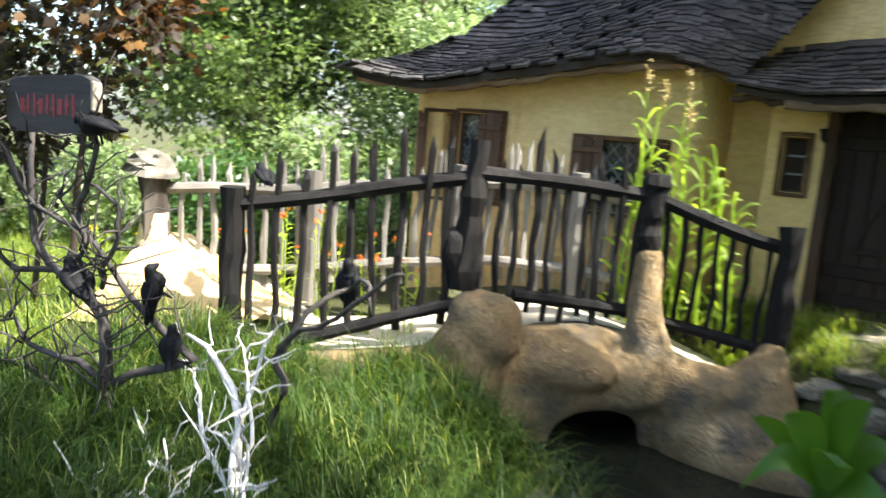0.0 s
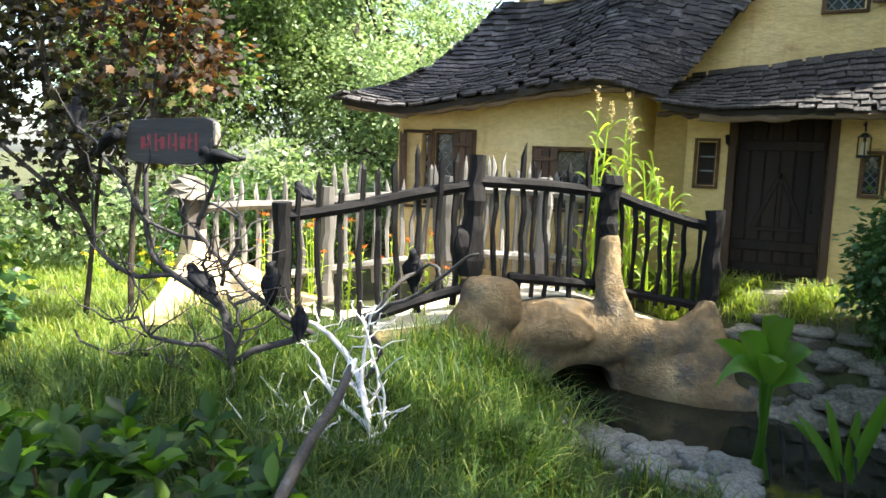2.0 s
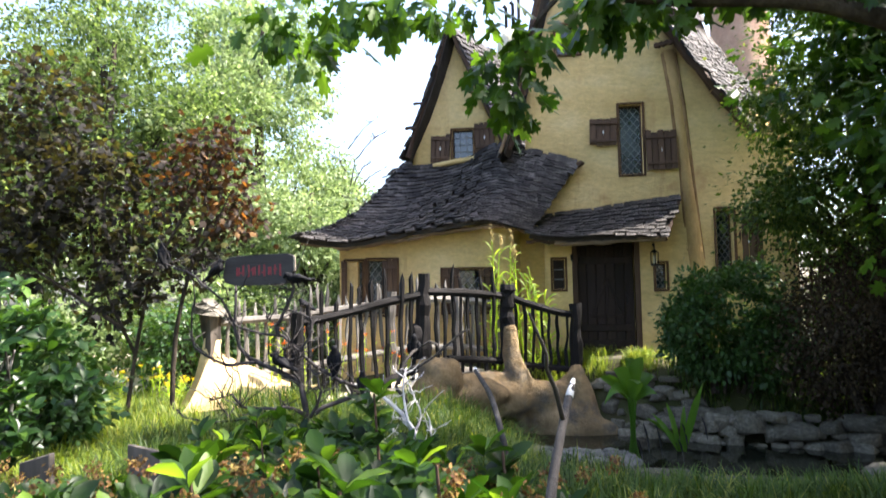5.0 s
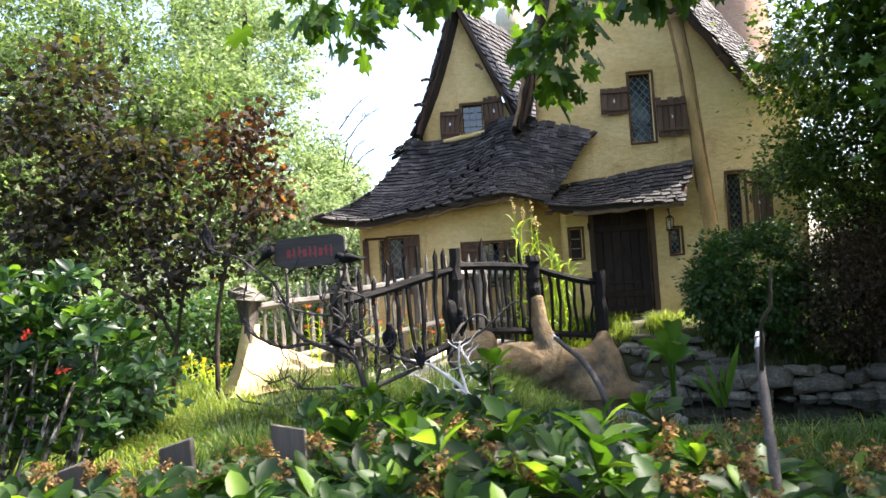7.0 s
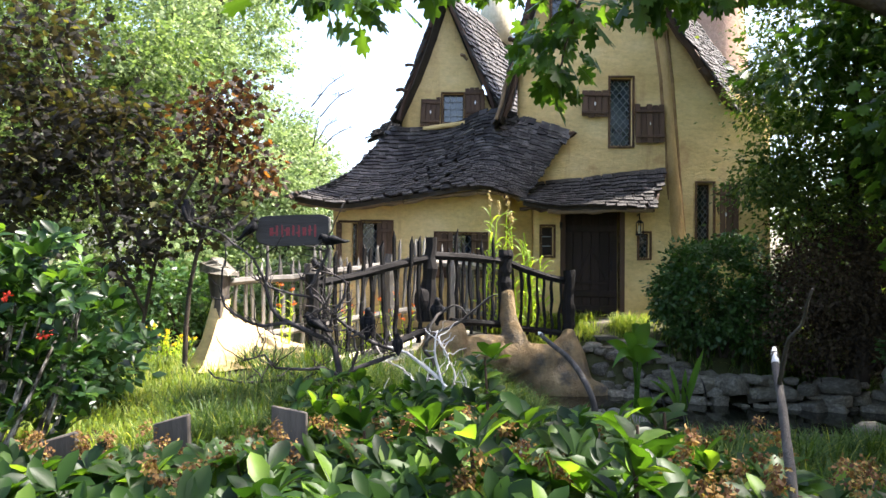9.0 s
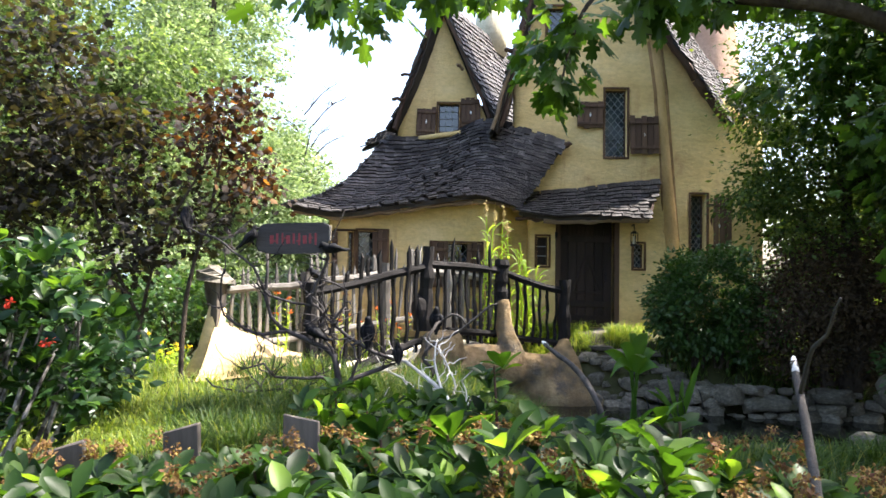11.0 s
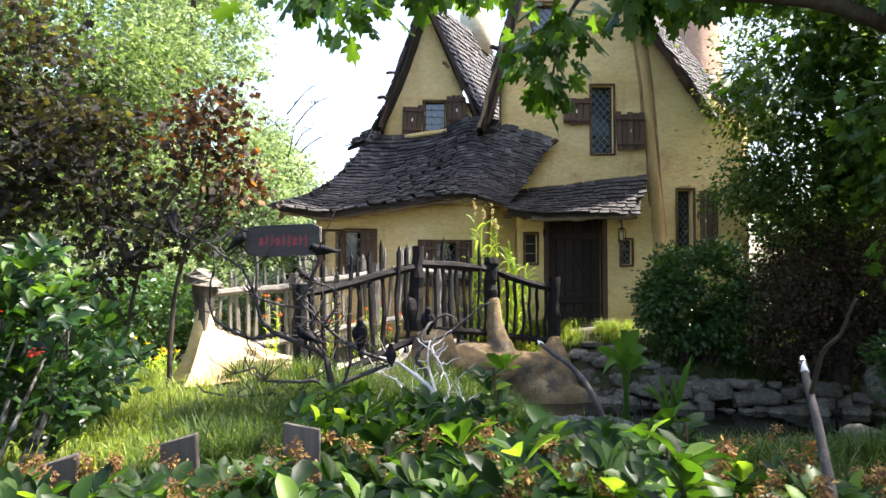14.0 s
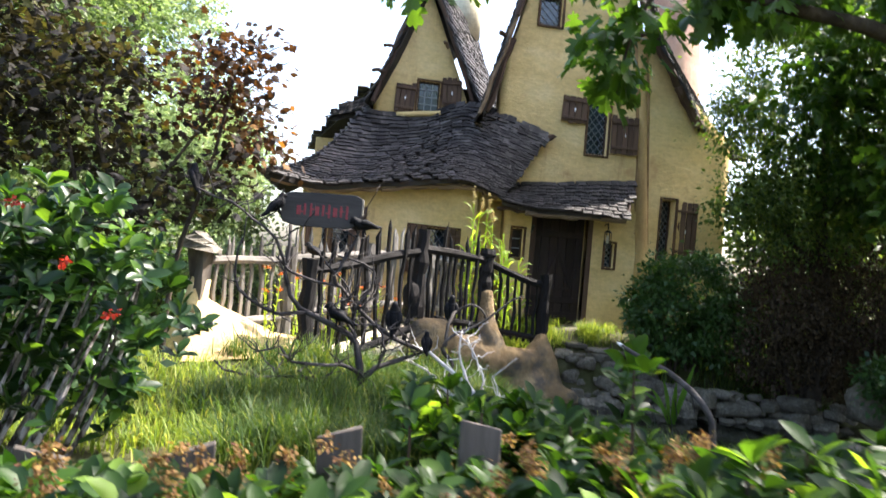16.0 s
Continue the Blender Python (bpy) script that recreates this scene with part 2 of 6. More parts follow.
# darker ochre plaster for the buttress: stain, and its shadow side painted in
M_COLUMN = two_scale("stained_shaded_plaster", [(0.3, (0.34, 0.21, 0.085)), (0.6, (0.50, 0.33, 0.14)), (0.8, (0.60, 0.42, 0.18))], 1.6, 18, 0.9, 0.7, 0.03, stretch=(1, 1, 0.5))
M_STAIN = two_scale("stained_plaster", [(0.3, (0.055, 0.030, 0.018)), (0.7, (0.17, 0.095, 0.050))], 3, 16, 0.9, 0.6, 0.03)
# brown stain that also paints the shadow lines beside the buttress
M_SEAM_SHADE = two_scale("brown_stain_shadow_line", [(0.3, (0.17, 0.095, 0.042)), (0.7, (0.36, 0.22, 0.10))], 3, 16, 0.9, 0.6, 0.03)
M_PINK = two_scale("pink_plaster", [(0.3, (0.42, 0.24, 0.17)), (0.7, (0.62, 0.42, 0.30))], 1.4, 16, 0.9, 0.6, 0.03)
M_CREAM = two_scale("cream_plaster", [(0.3, (0.52, 0.47, 0.33)), (0.7, (0.70, 0.64, 0.48))], 2, 16, 0.9, 0.5, 0.03)
M_CAR, nt_, b_ = material("white_car_paint", 0.25)
b_.inputs["Base Color"].default_value = (0.75, 0.75, 0.76, 1)
M_TYRE, nt_, b_ = material("tyre_rubber", 0.85)
b_.inputs["Base Color"].default_value = (0.02, 0.02, 0.02, 1)
M_CARRED, nt_, b_ = material("red_lamp", 0.3)
b_.inputs["Base Color"].default_value = (0.5, 0.02, 0.02, 1)
L_TREE = leaf_mat("tree_leaf", (0.034, 0.066, 0.020), (0.145, 0.195, 0.072), 0.42, 0.5, (0.22, 0.27, 0.11), (1.42, 1.5, 0.92))
L_TREE2 = leaf_mat("light_tree_leaf", (0.092, 0.150, 0.058), (0.29, 0.365, 0.18), 0.42, 0.46, (0.42, 0.48, 0.27), (1.15, 1.2, 0.85))
L_RED = leaf_mat("purple_leaf", (0.010, 0.009, 0.009), (0.030, 0.026, 0.018), 0.75, 0.42, (0.085, 0.085, 0.025), (1.9, 1.8, 0.7))
L_RUST = leaf_mat("rust_leaf", (0.016, 0.013, 0.010), (0.050, 0.028, 0.016), 0.65, 0.45, (0.19, 0.10, 0.03), (2.0, 1.4, 0.6))
L_OAK = leaf_mat("oak_leaf", (0.022, 0.058, 0.012), (0.062, 0.128, 0.020), 0.34, 0.48)
L_YEW = leaf_mat("dark_needle_leaf", (0.034, 0.070, 0.020), (0.110, 0.168, 0.048), 0.45, 0.45, (0.18, 0.24, 0.07))
L_BUSH = leaf_mat("bush_leaf", (0.022, 0.060, 0.016), (0.055, 0.115, 0.032), 0.35, 0.3)
L_BROWN = leaf_mat("brown_twig_leaf", (0.026, 0.018, 0.011), (0.085, 0.058, 0.034), 0.8, 0.25, None, (1.3, 1.2, 0.9))
L_HEDGE = leaf_mat("hedge_leaf", (0.007, 0.025, 0.005), (0.040, 0.094, 0.012), 0.46, 0.54, (0.17, 0.28, 0.04))
L_SHRUB = leaf_mat("shrub_leaf", (0.006, 0.022, 0.007), (0.026, 0.066, 0.014), 0.34, 0.42, (0.10, 0.19, 0.03))
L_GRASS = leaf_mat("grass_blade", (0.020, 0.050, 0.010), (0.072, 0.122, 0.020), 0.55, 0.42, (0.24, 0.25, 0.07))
# lighter blades: the sunlit look of lawn and meadow is in the colour
L_LAWN = leaf_mat("sunlit_grass_blade", (0.10, 0.165, 0.032), (0.225, 0.285, 0.065), 0.6, 0.5, (0.40, 0.40, 0.15))
L_CORN = leaf_mat("corn_leaf", (0.24, 0.36, 0.06), (0.44, 0.54, 0.13), 0.45, 0.6)
L_WATERPLANT = leaf_mat("water_plant_leaf", (0.040, 0.115, 0.016), (0.13, 0.25, 0.03), 0.3, 0.5)
L_DARKLEAF = leaf_mat("dark_wilted_leaf", (0.006, 0.007, 0.012), (0.016, 0.016, 0.026), 0.5, 0.1)
L_YELLOW = leaf_mat("yellow_petal", (0.65, 0.45, 0.01), (0.80, 0.60, 0.02), 0.6, 0.4, None, (1.1, 1.1, 0.5))
L_ORANGE = leaf_mat("orange_petal", (0.65, 0.10, 0.01), (0.75, 0.20, 0.03), 0.6, 0.4, None, (1.1, 1.1, 0.5))
L_REDPETAL = leaf_mat("red_petal", (0.30, 0.02, 0.015), (0.45, 0.04, 0.02), 0.6, 0.3, None, (1.1, 1.0, 0.6))
L_DRY = leaf_mat("dry_flower_head", (0.08, 0.030, 0.016), (0.25, 0.15, 0.045), 0.8, 0.3, (0.42, 0.32, 0.09), (1.2, 1.1, 0.7))
L_PLUME = leaf_mat("seed_plume", (0.40, 0.32, 0.16), (0.60, 0.50, 0.28), 0.8, 0.4, None, (1.2, 1.1, 0.8))

# ---- ground: one sheet, with mound, pond pit and rise to the house ----
def smoothstep(a, b, x):
    t = min(max((x - a) / (b - a), 0.0), 1.0)
    return t * t * (3 - 2 * t)


def pond_depth(x, y):
    """1 inside the pond, 0 outside."""
    near = 9.55 - 0.10 * (x - 0.6) - 1.05 * smoothstep(2.2, 2.95, x) + 0.16 * max(x - 4.6, 0)
    far = 11.25 - 0.42 * (x - 2.2) if x < 4.2 else 10.41 - 0.10 * (x - 4.2)
    far = min(far, 11.7)
    e = min(y - near, far - y, (x - 0.0) * 1.2, (7.2 - x))
    return smoothstep(-0.12, 0.12, e)


def ground_h(x, y):
    h = 0.05 * nz(x, y, 0, 0.6) + 0.03 * nz(x, y, 3, 2.0)
    h += 0.50 * smoothstep(10.9, 12.3, y + 0.35 * min(max(x - 2.2, -0.5), 2.5))
    h += 0.22 * math.exp(-(((x + 2.6) / 1.6) ** 2 + ((y - 9.0) / 1.3) ** 2))
    h += 0.10 * math.exp(-(((x + 0.5) / 1.6) ** 2 + ((y - 8.2) / 1.2) ** 2))
    h -= 0.46 * smoothstep(5.6, 7.4, y) * smoothstep(0.1, 1.3, x) * (1 - smoothstep(10.6, 11.4, y))
    h -= 0.16 * smoothstep(5.0, 6.5, y) * smoothstep(-1.6, -0.4, x) * (1 - smoothstep(0.1, 1.3, x)) * (1 - smoothstep(8.8, 9.6, y))
    far = smoothstep(25, 60, math.hypot(x, y))
    h = h * (1 - far)
    return h - 0.70 * pond_depth(x, y) * (1 - far)


def axis_steps(lo, hi, step, reach):
    a = list(np.arange(lo, hi + 1e-6, step))
    g, lo_x, hi_x = step, lo, hi
    while hi_x < reach:
        g *= 1.5
        hi_x, lo_x = hi_x + g, lo_x - g
        a = [lo_x] + a + [hi_x]
    return a


gx, gy = axis_steps(-7.0, 8.0, 0.14, 900), axis_steps(-1.0, 15.0, 0.14, 900)
gv = [(x, y, ground_h(x, y)) for y in gy for x in gx]
gn = len(gx)
gf = [(j * gn + i, j * gn + i + 1, (j + 1) * gn + i + 1, (j + 1) * gn + i) for j in range(len(gy) - 1) for i in range(gn - 1)]
tagged(part("ground", mesh_from("ground", gv, gf, True), M_SOIL), "dark garden soil with a pond hollow and a rise", "ground", kind="structure")
wv = [(-0.2, 8.0, -0.50), (7.4, 7.2, -0.50), (7.4, 11.6, -0.50), (-0.2, 11.6, -0.50)]
tagged(part("water", mesh_from("water", wv, [(0, 1, 2, 3)]), M_WATER), "still dark pond water under the bridge", "water", kind="structure")


# ---- walls with openings ----
def wall_bm(x0, x1, z0, z1, top, holes, place, thick, bottom=None, step=0.13, rough=0.012, seed=0):
    """Front grid from x0 to x1, cut at top(x) and bottom(x), without the holes (x0, x1, z0, z1), then given thickness.
    place(x, z, d) gives the point d behind the front."""
    xs = set(np.linspace(x0, x1, max(2, int((x1 - x0) / step) + 1)).round(4))
    zs = set(np.linspace(z0, z1, max(2, int((z1 - z0) / step) + 1)).round(4))
    for a, b, c, d in holes:
        xs |= {round(a, 4), round(b, 4)}
        zs |= {round(c, 4), round(d, 4)}
    xs = sorted(xs)
    zs = sorted(zs)
    bm = bmesh.new()
    made = {}

    def vert(i, j):
        x = xs[i]
        z = min(zs[j], top(x))
        if bottom:
            z = max(z, min(bottom(x), top(x)))
        key = (i, round(z, 4))
        if key not in made:
            p = Vector(place(x, z, 0.0))
            q = Vector(place(x, z, -1.0)) - p
            made[key] = bm.verts.new(p + q * rough * (nz(x + seed, z, 1, 1.7) + 0.5 * nz(x, z + seed, 5, 5.0)))
            back[made[key]] = (x, z)
        return made[key]

    back = {}
    for i in range(len(xs) - 1):
        for j in range(len(zs) - 1):
            cx, cz = (xs[i] + xs[i + 1]) / 2, (zs[j] + zs[j + 1]) / 2
            if any(a < cx < b and c < cz < d for a, b, c, d in holes):
                continue
            loop = []
            for v in (vert(i, j), vert(i + 1, j), vert(i + 1, j + 1), vert(i, j + 1)):
                if v not in loop:
                    loop.append(v)
            if len(loop) >= 3:
                try:
                    bm.faces.new(loop)
                except ValueError:
                    pass
    for v in [v for v in bm.verts if not v.link_faces]:
        bm.verts.remove(v)
    where = {v: back[v] for v in bm.verts}
    old = list(bm.faces)
    dup = {v: bm.verts.new(place(*where[v], thick)) for v in where}
    for e in [e for e in bm.edges if len(e.link_faces) == 1]:
        a, b = e.verts
        bm.faces.new((a, b, dup[b], dup[a]))
    for f in old:
        bm.faces.new([dup[v] for v in f.verts][::-1])
    return bm


# ---- the storybook house ----
HOUSE = thing("house", "crooked ochre plaster storybook house with dark shingle roofs", "house", at=(2.0, 13.0, 0.5))
H_AT = (2.0, 13.0, 0.5)


def hpart(name, data, mat, label="", smooth=False):
    return put_at(part(name, data, mat, HOUSE, label, smooth), H_AT)


def tower_place(x, z, d):
    # the part of the front past the buttress turns back a little
    bend = 0.10 * max(x - 3.95, 0)
    return (x, 12.6 + bend + d, z)


def tower_top(x):
    left = 4.14 + (x - 1.02) / 0.266
    right = 6.06 + (3.63 - x) / 0.27 if x < 3.63 else 6.06 - (x - 3.63) * 1.05 + 0.06 * (x - 3.63) ** 2
    return max(min(left, right), 0.2)


DOOR = (2.06, 3.02, 0.55, 2.50)
tower_holes = [DOOR, (1.22, 1.50, 0.2, 2.62), (2.85, 3.23, 3.62, 4.83), (1.64, 1.84, 1.66, 2.17), (3.37, 3.54, 1.63, 2.06), (4.40, 4.68, 1.85, 2.96), (1.80, 2.20, 5.80, 6.32)]
hpart("front_wall", wall_bm(1.22, 5.75, 0.2, 10.6, tower_top, tower_holes, tower_place, 0.32, seed=3, rough=0.02), M_PLASTER, "hand-troweled ochre plaster gable wall", True)


WING_TURN = math.atan(0.24)


def wing_y(x):
    return 11.72 + 0.24 * (x + 1.9) + 0.03 * math.sin((x + 1.9) * 1.2)


def wing_place(x, z, d):
    y = wing_y(min(x, 1.0)) + 0.85 * smoothstep(0.90, 1.10, x) ** 1.5
    return (x - 0.23 * d, y + 0.97 * d, z)


wing_holes = [(-1.82, -1.54, 1.28, 2.18), (-1.47, -0.99, 1.28, 2.20), (-0.24, 0.64, 1.30, 2.02)]
hpart("wing_wall", wall_bm(-1.92, 1.12, 0.1, 2.95, lambda x: float(np.interp(x, (-1.72, -0.79, 0.43, 0.85, 1.2), (2.49, 2.64, 2.84, 2.82, 2.76))), wing_holes, wing_place, 0.28, step=0.09, seed=9, rough=0.025), M_PLASTER, "rounded ochre plaster wing wall", True)
hpart("recess_wall", wall_bm(0.95, 1.75, 0.1, 2.95, lambda x: 2.9, [], lambda x, z, d: (x, 13.06 + d, z), 0.2, seed=21), M_PLASTER)
hpart("wing_side_wall", wall_bm(11.78, 16.5, 0.1, 3.0, lambda a: 2.46 + min(0.25, 0.4 * (a - 11.78)), [], lambda a, z, d: (-1.90 + 0.02 * (a - 12.5) + d, a, z), 0.28, seed=4), M_PLASTER)
hpart("tower_side_wall", wall_bm(12.95, 18.0, 0.1, 4.6, lambda x: 4.4, [], lambda a, z, d: (5.72 - d + 0.2 * (a - 13), a, z), 0.3, seed=5), M_PLASTER)
hpart("tower_back_wall", wall_bm(1.55, 5.6, 3.0, 10.6, lambda x: tower_top(x - 0.32) - 0.1, [], lambda x, z, d: (x, 13.02 + d, z), 0.2, seed=16), M_PLASTER)
hpart("tower_left_wall", wall_bm(12.95, 13.2, 3.0, 5.6, lambda x: 5.2, [], lambda a, z, d: (1.30 + d, a, z), 0.25, seed=6), M_PLASTER)
hpart("rear_wall", wall_bm(-2.0, 6.5, 0.1, 4.6, lambda x: 4.2, [], lambda x, z, d: (x, 18.0 + d, z), 0.3, seed=8), M_PLASTER)


def dormer_top(x):
    return max(min(6.42 + (x + 0.15) / 0.36, 6.42 - (x + 0.10) / 0.43), 3.9)


hpart("dormer_wall", wall_bm(-0.92, 0.86, 3.85, 6.45, dormer_top, [(-0.15, 0.24, 4.16, 4.70)], lambda x, z, d: (x, 13.3 + d, z), 0.25, seed=12), M_PLASTER, "steep ochre plaster dormer gable", True)
# plaster buttress beside the window
hpart("buttress", tube([(4.10, 12.72, 0.3), (4.06, 12.70, 1.9), (3.95, 12.69, 3.4), (3.84, 12.68, 4.8), (3.72, 12.66, 5.75)],
                       [0.20, 0.16, 0.13, 0.12, 0.13], 12, 0.05, 3), M_COLUMN, "rounded plaster buttress", True)


# added strips: stain and the buttress's edge shadows, put in as brown colour
for side in (-1, 1):
    hpart("shadow_line_fillet", tube([(4.10 + 0.17 * side, 12.68, 0.3), (4.06 + 0.13 * side, 12.66, 1.9), (3.95 + 0.105 * side, 12.63, 3.4), (3.84 + 0.095 * side, 12.61, 4.8), (3.72 + 0.10 * side, 12.60, 5.7)],
                                 [0.05, 0.045, 0.04, 0.035, 0.035], 8, 0.16, 30 + side), M_SEAM_SHADE, "brown stained plaster seam with painted shadow line", True)


# roofs: a deck surface, with shingles laid over it row by row
def surf_grid(S, nu, nv, lift=0.0):
    v = [S(i / nu, j / nv) + Vector((0, 0, lift)) for j in range(nv + 1) for i in range(nu + 1)]
    f = [(j * (nu + 1) + i, j * (nu + 1) + i + 1, (j + 1) * (nu + 1) + i + 1, (j + 1) * (nu + 1) + i) for j in range(nv) for i in range(nu)]
    return v, f


def deck(name, S, nu, nv, thick, label=""):
    v, f = surf_grid(S, nu, nv)
    bm = bmesh.new()
    bv = [bm.verts.new(p) for p in v]
    for q in f:
        bm.faces.new([bv[k] for k in q])
    bmesh.ops.recalc_face_normals(bm, faces=bm.faces[:])
    low = [bm.verts.new(p - Vector((0, 0, thick))) for p in v]
    bm.verts.index_update()
    edges = [(e.verts[0].index, e.verts[1].index) for e in bm.edges if len(e.link_faces) == 1]
    bm.verts.ensure_lookup_table()
    for a, b in edges:
        bm.faces.new((bm.verts[a], bm.verts[b], low[b], low[a]))
    for q in f:
        bm.faces.new([low[k] for k in q][::-1])
    return hpart(name, bm, M_DECK, label)


SHINGLE_SHAPES = []
for k in range(7):
    r_ = random.Random(40 + k)
    b0 = bmesh.new()
    w0, w1, th = 0.5 - r_.uniform(0.0, 0.06), 0.5 - r_.uniform(0.0, 0.06), 0.022
    low_y = [-0.5 + r_.uniform(-0.10, 0.10) for _ in range(3)]
    prof = [(-w0, low_y[0]), (0.0 + r_.uniform(-0.1, 0.1), low_y[1]), (w0, low_y[2]), (w1, 0.55), (-w1, 0.55)]
    t_ = [b0.verts.new((x, y, th + 0.004)) for x, y in prof]
    l_ = [b0.verts.new((x, y, 0)) for x, y in prof]
    b0.faces.new(t_)
    b0.faces.new(l_[::-1])
    for a in range(5):
        b0.faces.new((t_[a], l_[a], l_[(a + 1) % 5], t_[(a + 1) % 5]))
    SHINGLE_SHAPES.append(mesh_of("shingle", b0))
    SHINGLE_SHAPES[-1].materials.append(M_SHINGLE)


def shingle_roof(owner, S, rows, width, expo, singles, seed=0, ulimit=None, stuff_name="shingle_field"):
    """Courses of overlapping shingles on S. The lowest courses are pieces of their own, those above are joined."""
    r = random.Random(seed)
    count, V, F = 0, [], []
    for j in range(rows):
        v = (j + 0.02) / rows
        length = sum((S((k + 1) / 12, v) - S(k / 12, v)).length for k in range(12))
        n = max(3, round(length / width))
        off = r.uniform(0, 1)
        for i in range(-1, n + 1):
            u = (i + off + r.uniform(-0.10, 0.10)) / n
            if u < -0.01 or u > 1.01:
                continue
            vv = v + r.uniform(-0.09, 0.09) / rows
            p = S(u, vv)
            du = (S(u + 0.01, vv) - S(u - 0.01, vv)).normalized()
            dv = (S(u, vv + 0.02) - S(u, vv - 0.02)).normalized()
            nrm = du.cross(dv).normalized()
            if nrm.z < 0:
                nrm = -nrm
            dv = nrm.cross(du).normalized() * (1 if nrm.cross(du).dot(dv) > 0 else -1)
            w = length / n * r.uniform(0.96, 1.12)
            h = expo * r.uniform(1.5, 1.8)
            tilt = r.uniform(0.16, 0.25)
            dv2 = (dv - nrm * tilt).normalized()
            nrm2 = du.cross(dv2).normalized()
            if nrm2.z < 0:
                nrm2 = -nrm2
            tw = r.uniform(-0.05, 0.05)
            du2 = (du + dv2 * tw).normalized()
            m = Matrix((du2 * w, dv2 * h, nrm2)).transposed().to_4x4()
            m.translation = p + nrm * (0.035 + r.uniform(0, 0.014))
            me = SHINGLE_SHAPES[r.randrange(7)]
            if count < singles:
                ob = new("shingle", me)
                ob.parent = owner
                ob.matrix_basis = m
                count += 1
            else:
                base = len(V)
                V += [m @ q.co for q in me.vertices]
                F += [[base + k for k in pl.vertices] for pl in me.polygons]
    if V:
        ob = part(stuff_name, mesh_from(stuff_name, V, F), M_SHINGLE_FIELD, owner)
        ob["kind"] = "stuff"


M_SHINGLE_FIELD = M_SHINGLE.copy()
M_SHINGLE_FIELD.name = "weathered_shingle_field"
for nd in list(M_SHINGLE_FIELD.node_tree.nodes):
    if nd.bl_idname == "ShaderNodeObjectInfo":
        link_to = nd.outputs["Random"].links[0].to_socket
        gnode = M_SHINGLE_FIELD.node_tree.nodes.new("ShaderNodeNewGeometry")
        M_SHINGLE_FIELD.node_tree.links.new(gnode.outputs["Random Per Island"], link_to)


def curve_at(pts, t):
    m = len(pts) - 1
    s = min(max(t, -0.05), 1.05) * m
    i = min(max(int(s), 0), m - 1)
    return Vector(pts[i]).lerp(Vector(pts[i + 1]), s - i)


W_EAVE = [(-2.46, 11.20, 2.55), (-1.72, 11.46, 2.47), (-0.79, 11.70, 2.63), (0.43, 11.90, 2.82), (0.85, 11.98, 2.80), (1.20, 12.10, 2.72)]
W_TOP = [(-1.05, 13.30, 4.06), (-0.55, 13.33, 4.06), (0.10, 13.33, 4.14), (0.72, 13.1, 4.36), (1.38, 12.62, 4.10), (2.10, 12.52, 3.86)]


def eased_at(pts, t):
    """As curve_at, through the points in a smooth bow."""
    m = len(pts) - 1
    q = min(max(t, -0.05), 1.05) * m
    i = min(max(int(q), 0), m - 1)
    f = q - i
    p0, p1, p2, p3 = (Vector(pts[min(max(i + k, 0), m)]) for k in (-1, 0, 1, 2))
    return 0.5 * ((2 * p1) + (p2 - p0) * f + (2 * p0 - 5 * p1 + 4 * p2 - p3) * f * f + (3 * p1 - p0 - 3 * p2 + p3) * f ** 3)


def wing_roof(u, v):
    a, b = eased_at(W_EAVE, u), eased_at(W_TOP, u)
    p = a.lerp(b, v)
    sag = 0.36 * max(1 - u, 0) ** 1.2 + 0.10
    p.z -= sag * math.sin(math.pi * min(max(v, 0), 1)) * 0.62
    p.z += 0.022 * nz(p.x, p.y, 0, 1.3)
    return p


def wing_roof_left(u, v):
    a = Vector((-2.46, 11.20, 2.55)).lerp(Vector((-2.5, 16.5, 2.7)), u)
    b = Vector((-1.05, 13.30, 4.06)).lerp(Vector((-0.7, 16.5, 4.6)), u)
    p = a.lerp(b, v)
    p.z -= 0.46 * math.sin(math.pi * min(max(v, 0), 1)) * 0.62
    return p


def porch_roof(u, v):
    a = curve_at([(1.25, 12.0, 2.56), (1.85, 11.98, 2.48), (2.6, 11.98, 2.50), (3.42, 11.98, 2.48)], u)
    b = curve_at([(1.50, 12.58, 2.93), (2.3, 12.58, 3.02), (3.1, 12.58, 3.14), (3.78, 12.55, 3.22)], u)
    p = a.lerp(b, v)
    p.z -= 0.05 * math.sin(math.pi * min(max(v, 0), 1)) - 0.012 * nz(p.x, p.y, 7, 3)
    return p


def dormer_roof_right(u, v):
    # u: front to back, v: eave to ridge
    a = Vector((1.00, 13.02, 4.14)).lerp(Vector((2.3, 16.2, 4.5)), u)
    b = Vector((-0.14, 13.02, 6.60)).lerp(Vector((1.30, 16.2, 6.66)), u)
    p = a.lerp(b, v)
    p.x -= 0.10 * math.sin(math.pi * min(max(v, 0), 1)) * 0.6
    return p


def dormer_roof_left(u, v):
    a = Vector((-1.00, 13.02, 4.20)).lerp(Vector((-0.2, 16.2, 4.3)), u)
    b = Vector((-0.16, 13.02, 6.60)).lerp(Vector((1.26, 16.2, 6.66)), u)
    p = a.lerp(b, v)
    p.x += 0.12 * math.sin(math.pi * min(max(v, 0), 1)) * 0.6
    return p


